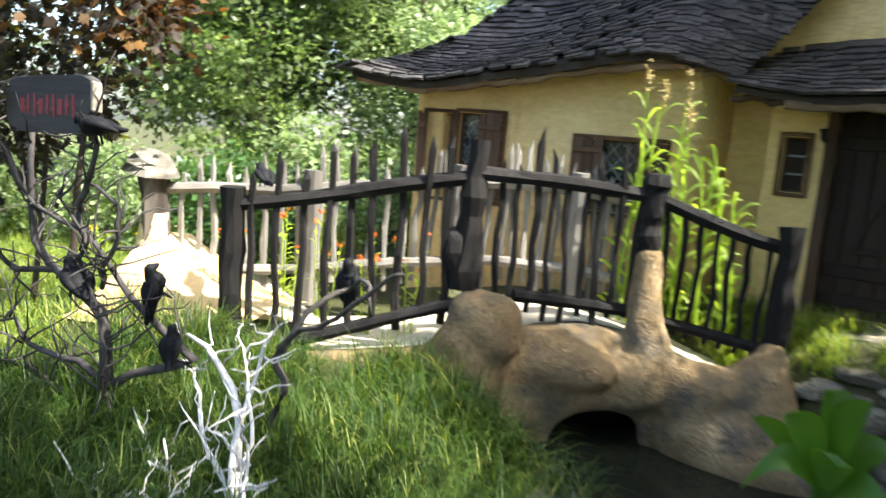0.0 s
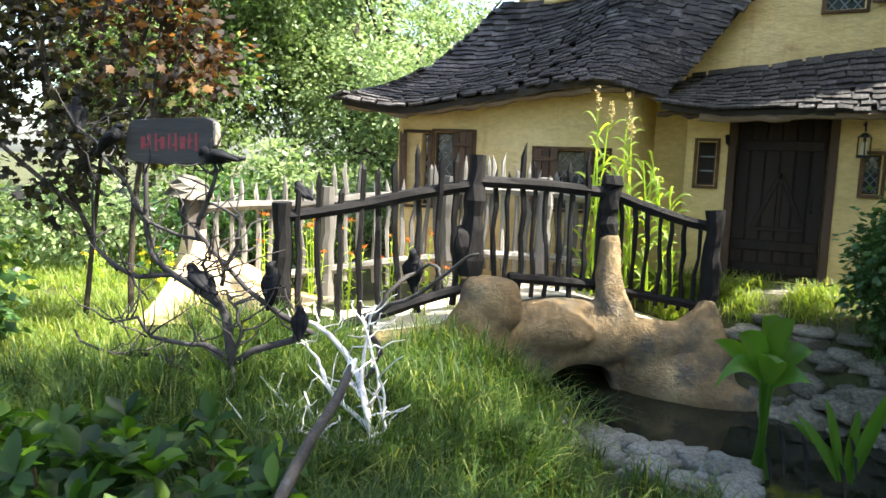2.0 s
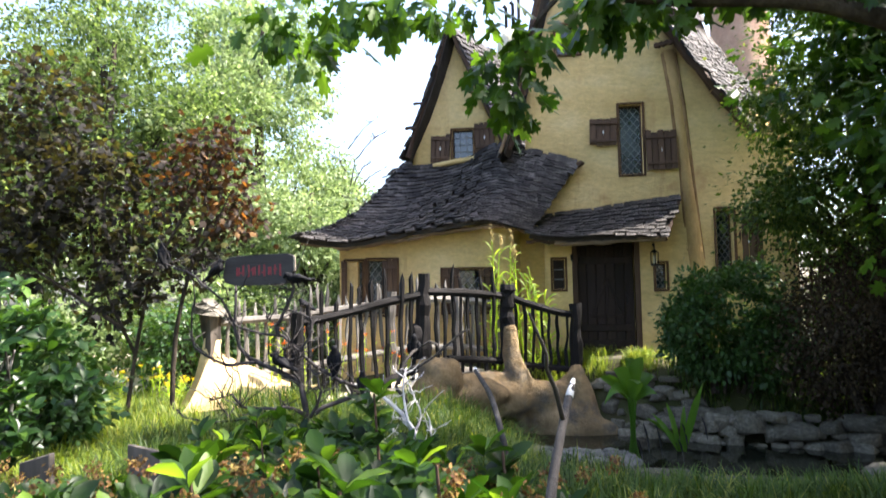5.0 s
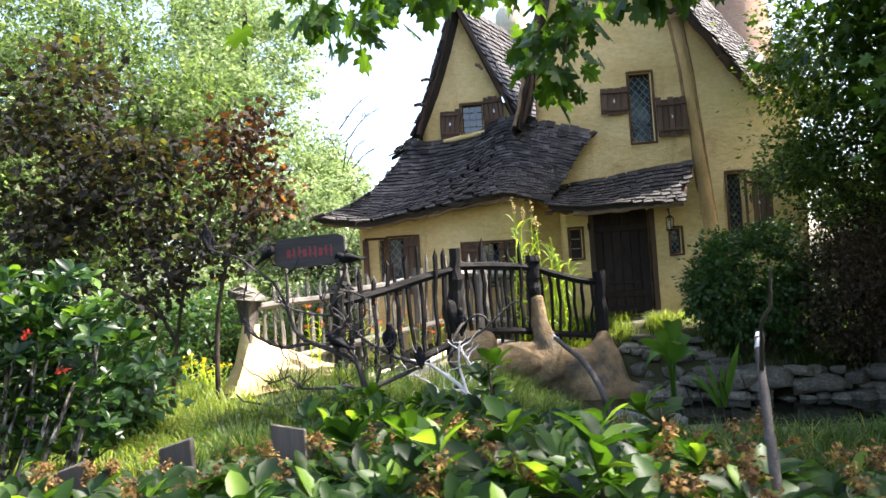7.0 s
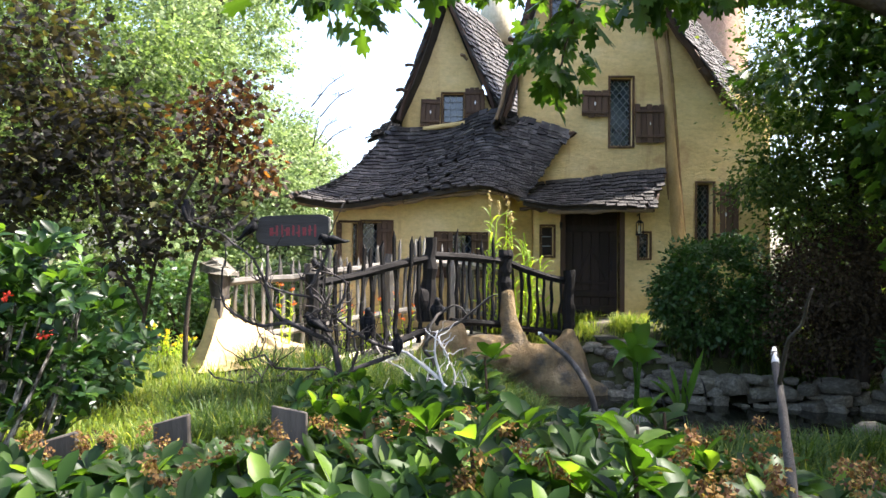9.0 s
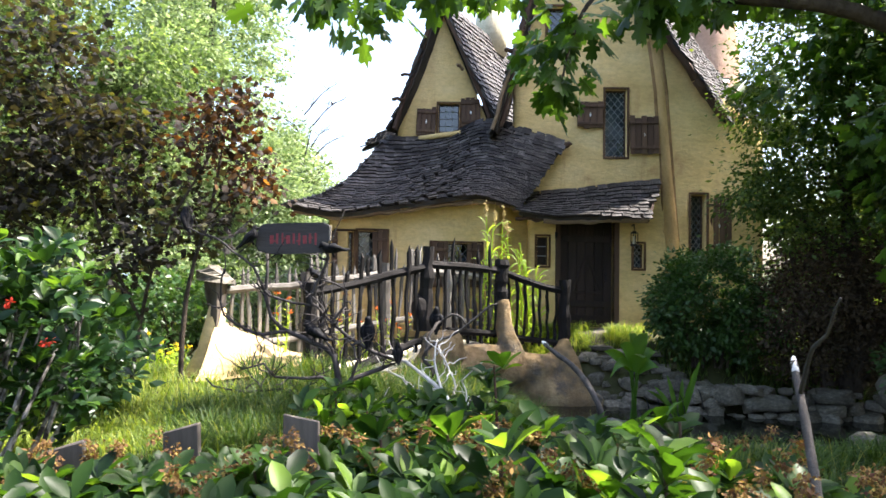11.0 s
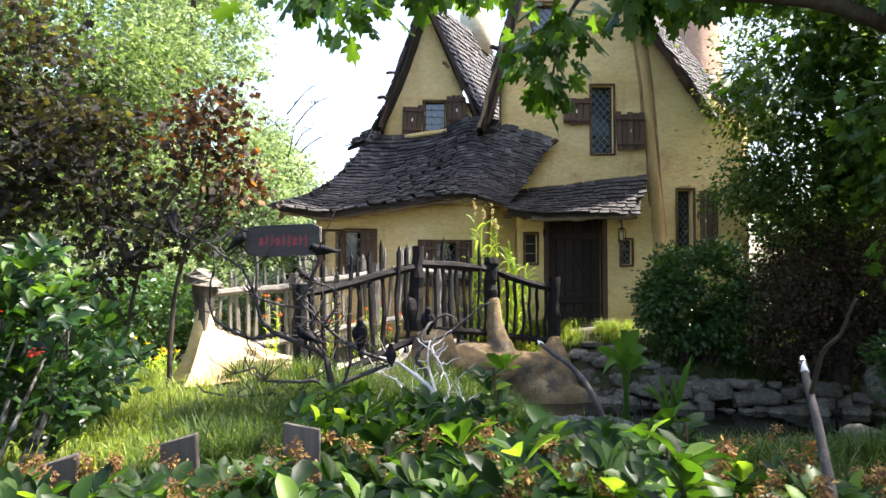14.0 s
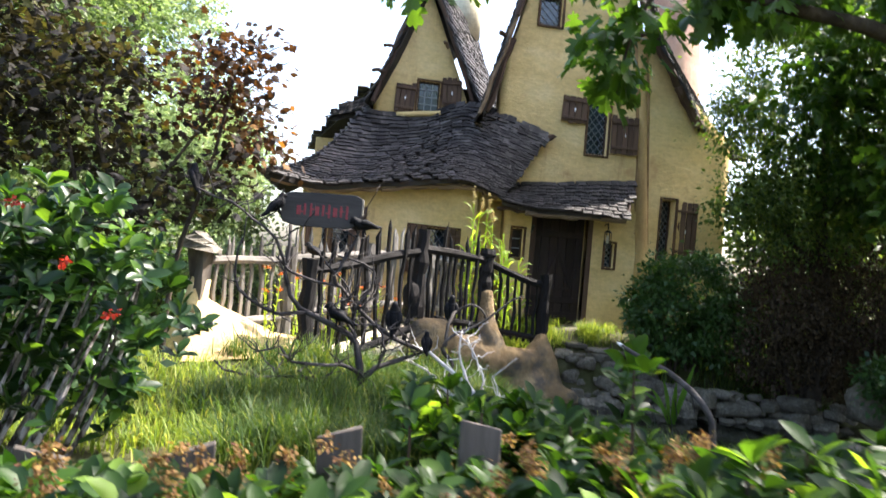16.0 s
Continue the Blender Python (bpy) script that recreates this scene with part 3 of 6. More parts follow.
TR_FRONT = [(4.98, 12.62, 4.34), (4.55, 12.44, 4.86), (4.02, 12.34, 5.50), (3.66, 12.30, 6.10), (2.46, 12.30, 10.6)]
TR_BACK = [(6.15, 14.0, 4.42), (5.72, 13.95, 5.0), (5.18, 13.95, 5.68), (4.76, 13.95, 6.28), (3.40, 13.95, 10.7)]
TL_FRONT = [(0.86, 12.28, 4.05), (1.10, 12.28, 4.95), (1.32, 12.28, 5.80), (1.75, 12.28, 7.6), (2.44, 12.28, 10.6)]
TL_BACK = [(1.05, 13.25, 4.1), (1.28, 13.25, 5.0), (1.5, 13.25, 5.86), (1.95, 13.25, 7.66), (2.70, 13.25, 10.7)]


def tower_roof_right(u, v):
    return curve_at(TR_FRONT, v).lerp(curve_at(TR_BACK, v), u)


def tower_roof_left(u, v):
    return curve_at(TL_FRONT, v).lerp(curve_at(TL_BACK, v), u)


def back_roof(u, v):
    a = Vector((-1.75, 14.6, 4.05)).lerp(Vector((-0.6, 14.5, 4.42)), u)
    b = Vector((-1.45, 15.6, 4.55)).lerp(Vector((-0.4, 15.6, 4.95)), u)
    return a.lerp(b, v)


wing_deck = deck("wing_roof", wing_roof, 26, 12, 0.07, "sagging bell-cast wing roof of dark shingles")
left_deck = deck("wing_roof_return", wing_roof_left, 12, 8, 0.06)
porch_deck = deck("porch_roof", porch_roof, 14, 4, 0.06, "small sloping shingle roof over the door")
dormer_r = deck("dormer_roof", dormer_roof_right, 6, 6, 0.06, "steep sunlit dormer roof slope")
dormer_l = deck("dormer_roof", dormer_roof_left, 6, 6, 0.06)
tower_r = deck("tower_roof", tower_roof_right, 6, 12, 0.08, "steep flared tower roof slope")
tower_l = deck("tower_roof", tower_roof_left, 6, 8, 0.08)
def rear_roof(u, v):
    a = Vector((1.4, 13.85, 4.1)).lerp(Vector((6.8, 13.85, 4.1)), u)
    b = Vector((1.4, 16.0, 5.3)).lerp(Vector((6.8, 16.0, 5.3)), u)
    return a.lerp(b, v)


def rear_roof_back(u, v):
    a = Vector((-2.2, 18.5, 4.0)).lerp(Vector((6.8, 18.5, 4.0)), u)
    b = Vector((-0.7, 16.0, 5.3)).lerp(Vector((6.8, 16.0, 5.3)), u)
    return a.lerp(b, v)


rear_f = deck("rear_roof", rear_roof, 6, 4, 0.06)
rear_b = deck("rear_roof", rear_roof_back, 8, 4, 0.06)
back_deck = deck("back_roof", back_roof, 6, 3, 0.07)


# timbers: rake boards, eave poles, rafter ends
def pole(name, a, b, r0, r1, mat, label="", wob=0.02, seed=0):
    rr = random.Random(seed)
    a, b = Vector(a), Vector(b)
    pts = [a.lerp(b, k / 6) + Vector((rr.uniform(-wob, wob), rr.uniform(-wob, wob), rr.uniform(-wob, wob))) for k in range(7)]
    return hpart(name, tube(pts, [r0 + (r1 - r0) * k / 6 for k in range(7)], 6, 0.12, seed), mat, label, False)


pole("rake_board", (-0.16, 13.06, 6.62), (-0.99, 13.04, 4.18), 0.055, 0.05, M_TIMBER, seed=1)
pole("rake_board", (-0.12, 13.04, 6.56), (0.80, 13.02, 4.40), 0.045, 0.04, M_TIMBER, seed=2)
pole("rake_board", (0.80, 12.24, 4.02), (1.30, 12.22, 5.75), 0.035, 0.04, M_EAVE, seed=3)
pole("rake_board", (1.30, 12.22, 5.75), (2.42, 12.22, 10.5), 0.06, 0.06, M_TIMBER, seed=4)
pole("rake_board", (0.95, 12.40, 4.1), (1.30, 12.40, 5.4), 0.05, 0.06, M_TIMBER, seed=14)
pole("rake_board", (3.62, 12.28, 6.05), (4.40, 12.40, 4.98), 0.07, 0.07, M_TIMBER, seed=5)
pole("rake_board", (4.40, 12.42, 4.98), (4.98, 12.62, 4.36), 0.08, 0.09, M_TIMBER, seed=6)
pole("rake_board", (3.62, 12.28, 6.05), (2.48, 12.28, 10.5), 0.06, 0.06, M_TIMBER, seed=7)
pole("rafter_end", (-1.0, 13.1, 4.75), (-0.80, 12.96, 4.70), 0.035, 0.03, M_TIMBER, seed=8)
pole("rafter_end", (-0.85, 13.1, 5.2), (-0.66, 12.96, 5.16), 0.03, 0.025, M_TIMBER, seed=9)
pole("rafter_end", (0.30, 13.1, 5.30), (0.18, 12.9, 5.34), 0.03, 0.03, M_EAVE, seed=10)
pole("rafter_end", (1.2, 12.4, 5.42), (1.02, 12.15, 5.40), 0.04, 0.04, M_TIMBER, seed=11)
pole("rafter_end", (1.95, 12.6, 3.80), (2.20, 12.42, 3.80), 0.06, 0.055, M_TIMBER, seed=12)
pole("rafter_end", (3.5, 12.5, 5.82), (3.75, 12.25, 5.78), 0.05, 0.045, M_TIMBER, seed=13)
for k in range(5):
    a, b = curve_at(W_EAVE, k / 5), curve_at(W_EAVE, (k + 1) / 5)
    o = Vector((0, 0.07, -0.085))
    pole("eave_pole", a + o, b + o, 0.035, 0.045, M_EAVE, seed=20 + k, wob=0.025)
pole("porch_beam", (1.20, 12.12, 2.47), (1.75, 12.06, 2.42), 0.03, 0.035, M_TIMBER, seed=30)
pole("porch_beam", (1.70, 12.02, 2.42), (2.55, 12.00, 2.42), 0.045, 0.035, M_EAVE, "split pale beam", seed=31, wob=0.03)
pole("porch_beam", (2.50, 12.02, 2.42), (3.42, 12.00, 2.42), 0.035, 0.05, M_EAVE, seed=32, wob=0.03)
pole("porch_bracket", (3.45, 12.05, 2.42), (3.60, 12.58, 2.70), 0.04, 0.04, M_TIMBER, seed=33)
pole("porch_rake", (3.43, 11.98, 2.46), (3.80, 12.52, 3.18), 0.03, 0.03, M_TIMBER, seed=34)
pole("wing_rake", (1.18, 12.10, 2.66), (2.06, 12.50, 3.83), 0.04, 0.04, M_TIMBER, seed=35)


# windows, shutters, door
def rect_frame(name, owner, x0, x1, z0, z1, y, w, d, mat, at):
    bm = bmesh.new()
    for (a, b, c, e) in ((x0 - w, x0, z0 - w, z1 + w), (x1, x1 + w, z0 - w, z1 + w), (x0, x1, z1, z1 + w), (x0, x1, z0 - w, z0)):
        bb = box_bm(b - a, d, e - c, 0.006)
        bb.transform(Matrix.Translation(((a + b) / 2, y, (c + e) / 2)))
        me = bpy.data.meshes.new("tmp")
        bb.to_mesh(me)
        bb.free()
        bm.from_mesh(me)
        bpy.data.meshes.remove(me)
    return put_at(part(name, bm, mat, owner), at)


def bars_bm(segs, y, r):
    bm = bmesh.new()
    for (a, b) in segs:
        d = Vector((b[0] - a[0], 0, b[1] - a[1]))
        bb = box_bm(d.length, r * 1.6, r * 2)
        bb.transform(Matrix.Translation(((a[0] + b[0]) / 2, y, (a[1] + b[1]) / 2)) @ Matrix.Rotation(-math.atan2(d.z, d.x), 4, 'Y'))
        me = bpy.data.meshes.new("tmp")
        bb.to_mesh(me)
        bb.free()
        bm.from_mesh(me)
        bpy.data.meshes.remove(me)
    return bm


def lattice(x0, x1, z0, z1, nx, nzz):
    """Diamond leading clipped to the opening."""
    segs = []
    sx, sz = (x1 - x0) / nx, (z1 - z0) / nzz
    for sign in (1, -1):
        for k in range(-nzz - nx, nzz + nx + 1):
            pts = []
            for j in range(0, 2 * nx + 1):
                x = x0 + j * sx / 2
                z = (z0 if sign > 0 else z1) + sign * (k * sz + j * sz / 2)
                if z0 - 1e-6 <= z <= z1 + 1e-6:
                    pts.append((x, z))
            if len(pts) >= 2:
                segs.append((pts[0], pts[-1]))
    return segs


def window(x0, x1, z0, z1, yf, label, grid=None, diamonds=None, frame_mat=M_TIMBER, recess=0.14, fill=M_GLASS):
    w = put_at(part("window", mesh_from("pane", [(x0, yf + recess, z0), (x1, yf + recess, z0), (x1, yf + recess, z1), (x0, yf + recess, z1)], [(0, 1, 2, 3)]), fill, HOUSE, label), H_AT)
    rect_frame("window_frame", w, x0 + 0.02, x1 - 0.02, z0 + 0.02, z1 - 0.02, yf + recess - 0.03, 0.035, 0.06, frame_mat, (0, 0, 0))
    if diamonds:
        for sg in lattice(x0, x1, z0, z1, *diamonds):
            part("leading", bars_bm([sg], yf + recess - 0.012, 0.006), M_LEAD, w)
    if grid:
        nx, n2 = grid
        segs = [((x0 + (x1 - x0) * k / nx, z0), (x0 + (x1 - x0) * k / nx, z1)) for k in range(1, nx)] + [((x0, z0 + (z1 - z0) * k / n2), (x1, z0 + (z1 - z0) * k / n2)) for k in range(1, n2)]
        for sg in segs:
            part("glazing_bar", bars_bm([sg], yf + recess - 0.015, 0.010), M_LEAD, w)
    return w


def shutter(x0, x1, z0, z1, y, boards=4, tilt=0.0, hole=True, seed=0):
    """Board shutter with two battens and a cut-out shown by a small inlay."""
    r = random.Random(seed)
    c = ((x0 + x1) / 2, y, (z0 + z1) / 2)
    base = hpart("shutter", box_bm(x1 - x0 - 0.02, 0.016, z1 - z0 - 0.05), M_TIMBER, "weathered brown board shutter")
    base.matrix_basis = Matrix.Translation(Vector(c) - Vector(H_AT)) @ Matrix.Rotation(tilt, 4, 'Y')
    w = (x1 - x0) / boards
    for k in range(boards):
        hh = (z1 - z0) + r.uniform(-0.05, 0.02)
        b = part("board", box_bm(w * 0.90, 0.022, hh, 0.005, 0.004, seed + k), M_SHUTTER, base)
        b.location = (x0 + w * (k + 0.5) - c[0], -0.02, r.uniform(-0.015, 0.015))
    for dz in (0.33, -0.33):
        b = part("batten", box_bm((x1 - x0) * 0.98, 0.022, 0.05, 0.006, 0.003, seed + 9), M_SHUTTER, base)
        b.location = (0, -0.043, dz * (z1 - z0))
    if hole:
        bm = bmesh.new()
        bmesh.ops.create_circle(bm, cap_ends=True, segments=4, radius=0.03)
        bm.transform(Matrix.Translation((0, -0.034, 0)) @ Matrix.Rotation(radians(90), 4, 'X') @ Matrix.Diagonal((0.6, 1.4, 1, 1)))
        part("cut_out", bm, M_CUT, base)
    return base


window(2.85, 3.23, 3.62, 4.83, 12.6, "tall leaded window with diamond panes", diamonds=(3, 8))
shutter(2.33, 2.80, 4.12, 4.60, 12.56, 4, 0.03, seed=1)
shutter(3.27, 3.79, 3.66, 4.34, 12.55, 5, -0.02, seed=2)
window(1.64, 1.84, 1.66, 2.17, 12.6, "small dark boarded side window", grid=(1, 3), fill=M_DOOR)
window(3.37, 3.54, 1.63, 2.06, 12.6, "small leaded porch window", diamonds=(2, 4))
window(4.40, 4.68, 1.85, 2.96, 12.78, "leaded window half behind a shutter", diamonds=(3, 8))
shutter(4.70, 5.16, 1.85, 2.97, 12.72, 4, 0.0, seed=3)
window(1.80, 2.20, 5.80, 6.32, 12.6, "upper gable window", diamonds=(3, 4))
window(-0.15, 0.24, 4.16, 4.70, 13.3, "dormer casement window with small panes", grid=(3, 4), recess=0.08)
shutter(-0.57, -0.20, 4.08, 4.62, 13.27, 4, 0.04, seed=4)
shutter(0.27, 0.64, 4.26, 4.80, 13.26, 4, -0.05, seed=5)
hpart("window_sill", tube(smooth_path([(-0.52, 13.22, 4.02), (-0.1, 13.18, 4.08), (0.3, 13.18, 4.14), (0.62, 13.22, 4.26)], 8), [0.05] * 9, 8), M_PLASTER, "plaster sill lip", True)
def turned(ob, x, y, angle):
    """Turns a part of the house about the upright line through (x, y)."""
    p = Vector((x, y, 0))
    ob.matrix_basis = Matrix.Translation(p - Vector(H_AT)) @ Matrix.Rotation(angle, 4, 'Z') @ Matrix.Translation(Vector(H_AT) - p) @ ob.matrix_basis


def wing_window(x0, x1, z0, z1, label, diamonds, boards):
    xc = (x0 + x1) / 2
    y = wing_y(xc)
    turned(window(x0, x1, z0, z1, y, label, diamonds=diamonds), xc, y, WING_TURN)
    surround(x0, x1, z0, z1, y, xc, WING_TURN)
    for k, (a, b) in enumerate(boards):
        turned(shutter(a, b, z0 + 0.01, z1 + 0.01, y - 0.045, 3, 0.0, False, seed=60 + k + int(abs(xc) * 10)), xc, y, WING_TURN)


def surround(x0, x1, z0, z1, y, xc=None, angle=0.0):
    """Rough stained plaster edge round an opening."""
    ob = rect_frame("window_surround", HOUSE, x0 - 0.005, x1 + 0.005, z0 - 0.005, z1 + 0.005, y - 0.004, 0.038, 0.05, M_STAIN, H_AT)
    if angle:
        turned(ob, xc, y, angle)


wing_window(-1.82, -1.54, 1.28, 2.18, "dark wing window", (3, 6), ((-1.90, -1.80),))
wing_window(-1.47, -0.99, 1.28, 2.20, "dark wing window with leaded panes", (4, 6), ((-1.24, -0.98),))
wing_window(-0.24, 0.64, 1.30, 2.02, "wide low window behind the fence", (6, 4), ((-0.26, 0.04), (0.36, 0.66)))
for q in ((2.85, 3.23, 3.62, 4.83, 12.6), (1.64, 1.84, 1.66, 2.17, 12.6), (3.37, 3.54, 1.63, 2.06, 12.6), (4.40, 4.68, 1.85, 2.96, 12.65), (1.80, 2.20, 5.80, 6.32, 12.6), (-0.15, 0.24, 4.16, 4.70, 13.3)):
    surround(*q)
x0, x1, z0, z1 = DOOR
door = hpart("door", box_bm(x1 - x0, 0.05, z1 - z0), M_DOOR, "dark plank entrance door with carved panels")
door.location = Vector(((x0 + x1) / 2, 12.82, (z0 + z1) / 2)) - Vector(H_AT)
for k in range(6):
    b = part("plank", box_bm(0.145, 0.03, 1.86, 0.006, 0.003, k), M_DOOR, door)
    b.location = (-0.40 + k * 0.16, -0.035, 0.0)
for zc in (-0.55, 0.62, -0.82):
    b = part("batten", box_bm(0.9, 0.03, 0.12, 0.008, 0.004, 5), M_DOOR, door)
    b.location = (0, -0.06, zc)
for (ax, az, bx, bz) in ((-0.25, -0.35, 0.02, 0.30), (0.30, -0.35, 0.02, 0.30), (-0.25, -0.35, 0.30, -0.35), (0.02, 0.30, 0.02, -0.35)):
    d = Vector((bx - ax, 0, bz - az))
    b = part("carved_strip", box_bm(d.length, 0.025, 0.05, 0.006), M_DOOR, door)
    b.matrix_basis = Matrix.Translation(((ax + bx) / 2, -0.065, (az + bz) / 2)) @ Matrix.Rotation(-math.atan2(d.z, d.x), 4, 'Y')
b = part("door_handle", tube([(0.36, -0.05, 0.0), (0.36, -0.12, 0.02), (0.36, -0.12, -0.12), (0.36, -0.05, -0.14)], [0.012] * 4, 6), M_IRON, door)
rect_frame("door_frame", HOUSE, x0, x1, z0, z1, 12.66, 0.09, 0.16, M_TIMBER, H_AT)
tagged(part("door_step", moved(box_bm(1.5, 0.6, 0.16, 0.03, 0.02, 3), Matrix.Translation((2.55, 12.35, 0.46))), M_STONE), "worn stone step before the door", "step", kind="structure")

# wall lantern on a hook
lan = thing("wall_lantern", "small black iron lantern hanging beside the door", "lantern", at=(3.33, 12.42, 2.16))
part("hook", tube([(0, 0.2, 0.22), (0, 0.02, 0.24), (0, 0.0, 0.14)], [0.012] * 3, 6), M_IRON, lan)
part("cap", moved(tube([(0, 0, 0), (0, 0, 0.05)], [0.075, 0.02], 8), Matrix.Translation((0, 0, 0.08))), M_IRON, lan)
part("base", tube([(0, 0, -0.14), (0, 0, -0.11)], [0.07, 0.07], 8), M_IRON, lan)
for k in range(4):
    a = k * math.pi / 2
    part("bar", tube([(0.06 * math.cos(a), 0.06 * math.sin(a), -0.12), (0.06 * math.cos(a), 0.06 * math.sin(a), 0.09)], [0.008] * 2, 5), M_IRON, lan)
part("candle", tube([(0, 0, -0.11), (0, 0, 0.03)], [0.03, 0.028], 8), M_CREAM, lan)
brk = hpart("door_bracket", tube([(1.98, 12.6, 2.14), (1.96, 12.48, 2.16), (1.96, 12.44, 2.24)], [0.02, 0.02, 0.03], 6), M_IRON, "small iron bracket")

# chimneys
hpart("chimney", tube([(5.75, 15.6, 3.6), (5.75, 15.6, 5.4), (5.80, 15.6, 6.3), (5.72, 15.6, 7.4), (5.72, 15.6, 9.0)], [0.9, 0.74, 0.62, 0.56, 0.55], 14, 0.07, 8), M_PINK, "lumpy pink plaster chimney", True)
ch = hpart("chimney", tube([(0.95, 15.5, 6.3), (0.95, 15.5, 6.8), (0.95, 15.5, 7.15), (0.95, 15.5, 7.42)], [0.36, 0.36, 0.33, 0.16], 14, 0.04, 9), M_CREAM, "rounded cream chimney with iron pipes", True)
for k, (dx, hh) in enumerate(((-0.12, 7.92), (0.03, 8.0), (0.16, 8.1))):
    part("chimney_pipe", tube([(0.95 + dx, 15.5, 7.35), (0.95 + dx, 15.5, hh), (0.95 + dx - 0.05, 15.5, hh + 0.04)], [0.035, 0.035, 0.05], 7), M_IRON, ch)

# ---- bridge: sculpted sand-coloured body with an arch ----
NEAR = [(-2.30, 8.45), (-1.71, 9.02), (-0.95, 9.62), (-0.23, 10.20), (0.35, 10.80), (0.89, 11.22), (1.40, 11.40), (1.92, 11.44)]


def near_at(t):
    """Plan point of the near edge; t from 0 to 1."""
    return curve_at([(x, y, 0) for x, y in NEAR], t)


def near_side(t):
    d = (near_at(min(t + 0.02, 1)) - near_at(max(t - 0.02, 0))).normalized()
    return Vector((-d.y, d.x, 0))


def deck_z(t):
    return 0.10 + 0.34 * math.exp(-((t - 0.60) / 0.20) ** 2) - 0.06 * max(t - 0.85, 0)


def arch_z(t):
    e = (t - 0.648) / 0.105
    return -0.95 if abs(e) >= 1 else -0.56 + 0.32 * math.sqrt(1 - e * e)


def body_place(t, z, d):
    p, n = near_at(t), near_side(t)
    flare = 0.16 * max(0.45 - z, 0) + 0.05 * nz(t * 6, z * 2, 0, 1)
    q = p - n * (0.10 + 0.11 * math.exp(-((t - 0.66) / 0.22) ** 2) + flare) + n * d * 1.0
    return (q.x, q.y, z)


body = wall_bm(0.0, 1.0, -0.95, 0.75, deck_z, [], body_place, 1.15, bottom=arch_z, step=0.022, rough=0.05, seed=2)
bridge = thing("bridge", "small sculpted sand plaster bridge with a low arch", "bridge", at=(0.2, 10.6, 0.3))
B_AT = (0.2, 10.6, 0.3)


def lump(c, r, sub=3, flat=9.0):
    bm = bmesh.new()
    bmesh.ops.create_icosphere(bm, subdivisions=sub, radius=1.0)
    for v in bm.verts:
        n = v.co.normalized()
        k = 1 + 0.13 * noise.noise(n * 1.7 + Vector(c)) + 0.05 * noise.noise(n * 5 + Vector(c))
        v.co = Vector(c) + Vector((n.x * r[0], n.y * r[1], n.z * r[2])) * k
        v.co.z = min(v.co.z, flat + 0.04 * noise.noise(v.co * 5))
    return bm


def bpart(name, data, mat, label="", smooth=True):
    return put_at(part(name, data, mat, bridge, label, smooth), B_AT)


def fused(bms):
    """Several closed forms as one mesh, to be melted together."""
    out = bmesh.new()
    for q in bms:
        bmesh.ops.recalc_face_normals(q, faces=q.faces[:])
        me = bpy.data.meshes.new("tmp")
        q.to_mesh(me)
        q.free()
        out.from_mesh(me)
        bpy.data.meshes.remove(me)
    return out


forms = [body, lump((-0.02, 10.14, 0.47), (0.33, 0.27, 0.34), 3, 0.70), lump((0.08, 10.12, 0.36), (0.25, 0.24, 0.20)), lump((-0.12, 10.06, 0.10), (0.34, 0.28, 0.40)), lump((0.02, 10.16, -0.40), (0.28, 0.26, 0.34)),
         lump((-0.55, 9.68, -0.20), (0.60, 0.34, 0.36)), lump((0.45, 10.62, 0.14), (0.50, 0.26, 0.22)),
         tube(smooth_path([(0.42, 10.60, 0.04), (0.72, 10.84, -0.02), (0.98, 10.98, 0.06), (1.07, 11.02, 0.26), (1.00, 11.06, 0.46), (0.945, 11.12, 0.68), (0.93, 11.17, 0.95), (0.91, 11.18, 1.12)], 18), [0.21, 0.21, 0.21, 0.21, 0.21, 0.21, 0.21, 0.205, 0.20, 0.19, 0.175, 0.16, 0.155, 0.148, 0.142, 0.138, 0.135, 0.135, 0.135], 12, 0.06, 4),
         tube(smooth_path([(2.02, 11.22, -0.75), (2.0, 11.25, -0.1), (1.95, 11.36, 0.26), (1.92, 11.43, 0.50)], 10), [0.40 - 0.31 * (k / 10) ** 0.6 for k in range(11)], 12, 0.04, 5),
         lump((0.98, 10.92, 0.02), (0.30, 0.20, 0.26)), lump((1.36, 11.08, 0.02), (0.42, 0.22, 0.28)), lump((1.86, 11.28, 0.10), (0.26, 0.2, 0.30)), lump((1.50, 11.22, 0.00), (0.50, 0.22, 0.26)), lump((1.60, 11.10, -0.36), (0.48, 0.27, 0.34)), lump((1.95, 11.08, -0.50), (0.60, 0.26, 0.26))]
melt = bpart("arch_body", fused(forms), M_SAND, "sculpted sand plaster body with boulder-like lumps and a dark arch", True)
md = melt.modifiers.new("melt", 'REMESH')
md.mode, md.voxel_size, md.use_smooth_shade = 'VOXEL', 0.032, True
md = melt.modifiers.new("soften", 'SMOOTH')
md.factor, md.iterations = 0.5, 34
# sandy walk over the deck
dv, df = [], []
for k in range(31):
    t = k / 30
    p, n = near_at(t), near_side(t)
    for w in (0.0, 0.55, 1.08):
        q = p + n * w
        dv.append((q.x, q.y, deck_z(t) + 0.012 + 0.01 * nz(q.x, q.y, 2, 6)))
for k in range(30):
    for w in (0, 1):
        a = k * 3 + w
        df.append((a, a + 1, a + 4, a + 3))
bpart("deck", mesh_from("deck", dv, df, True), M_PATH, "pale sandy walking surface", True)

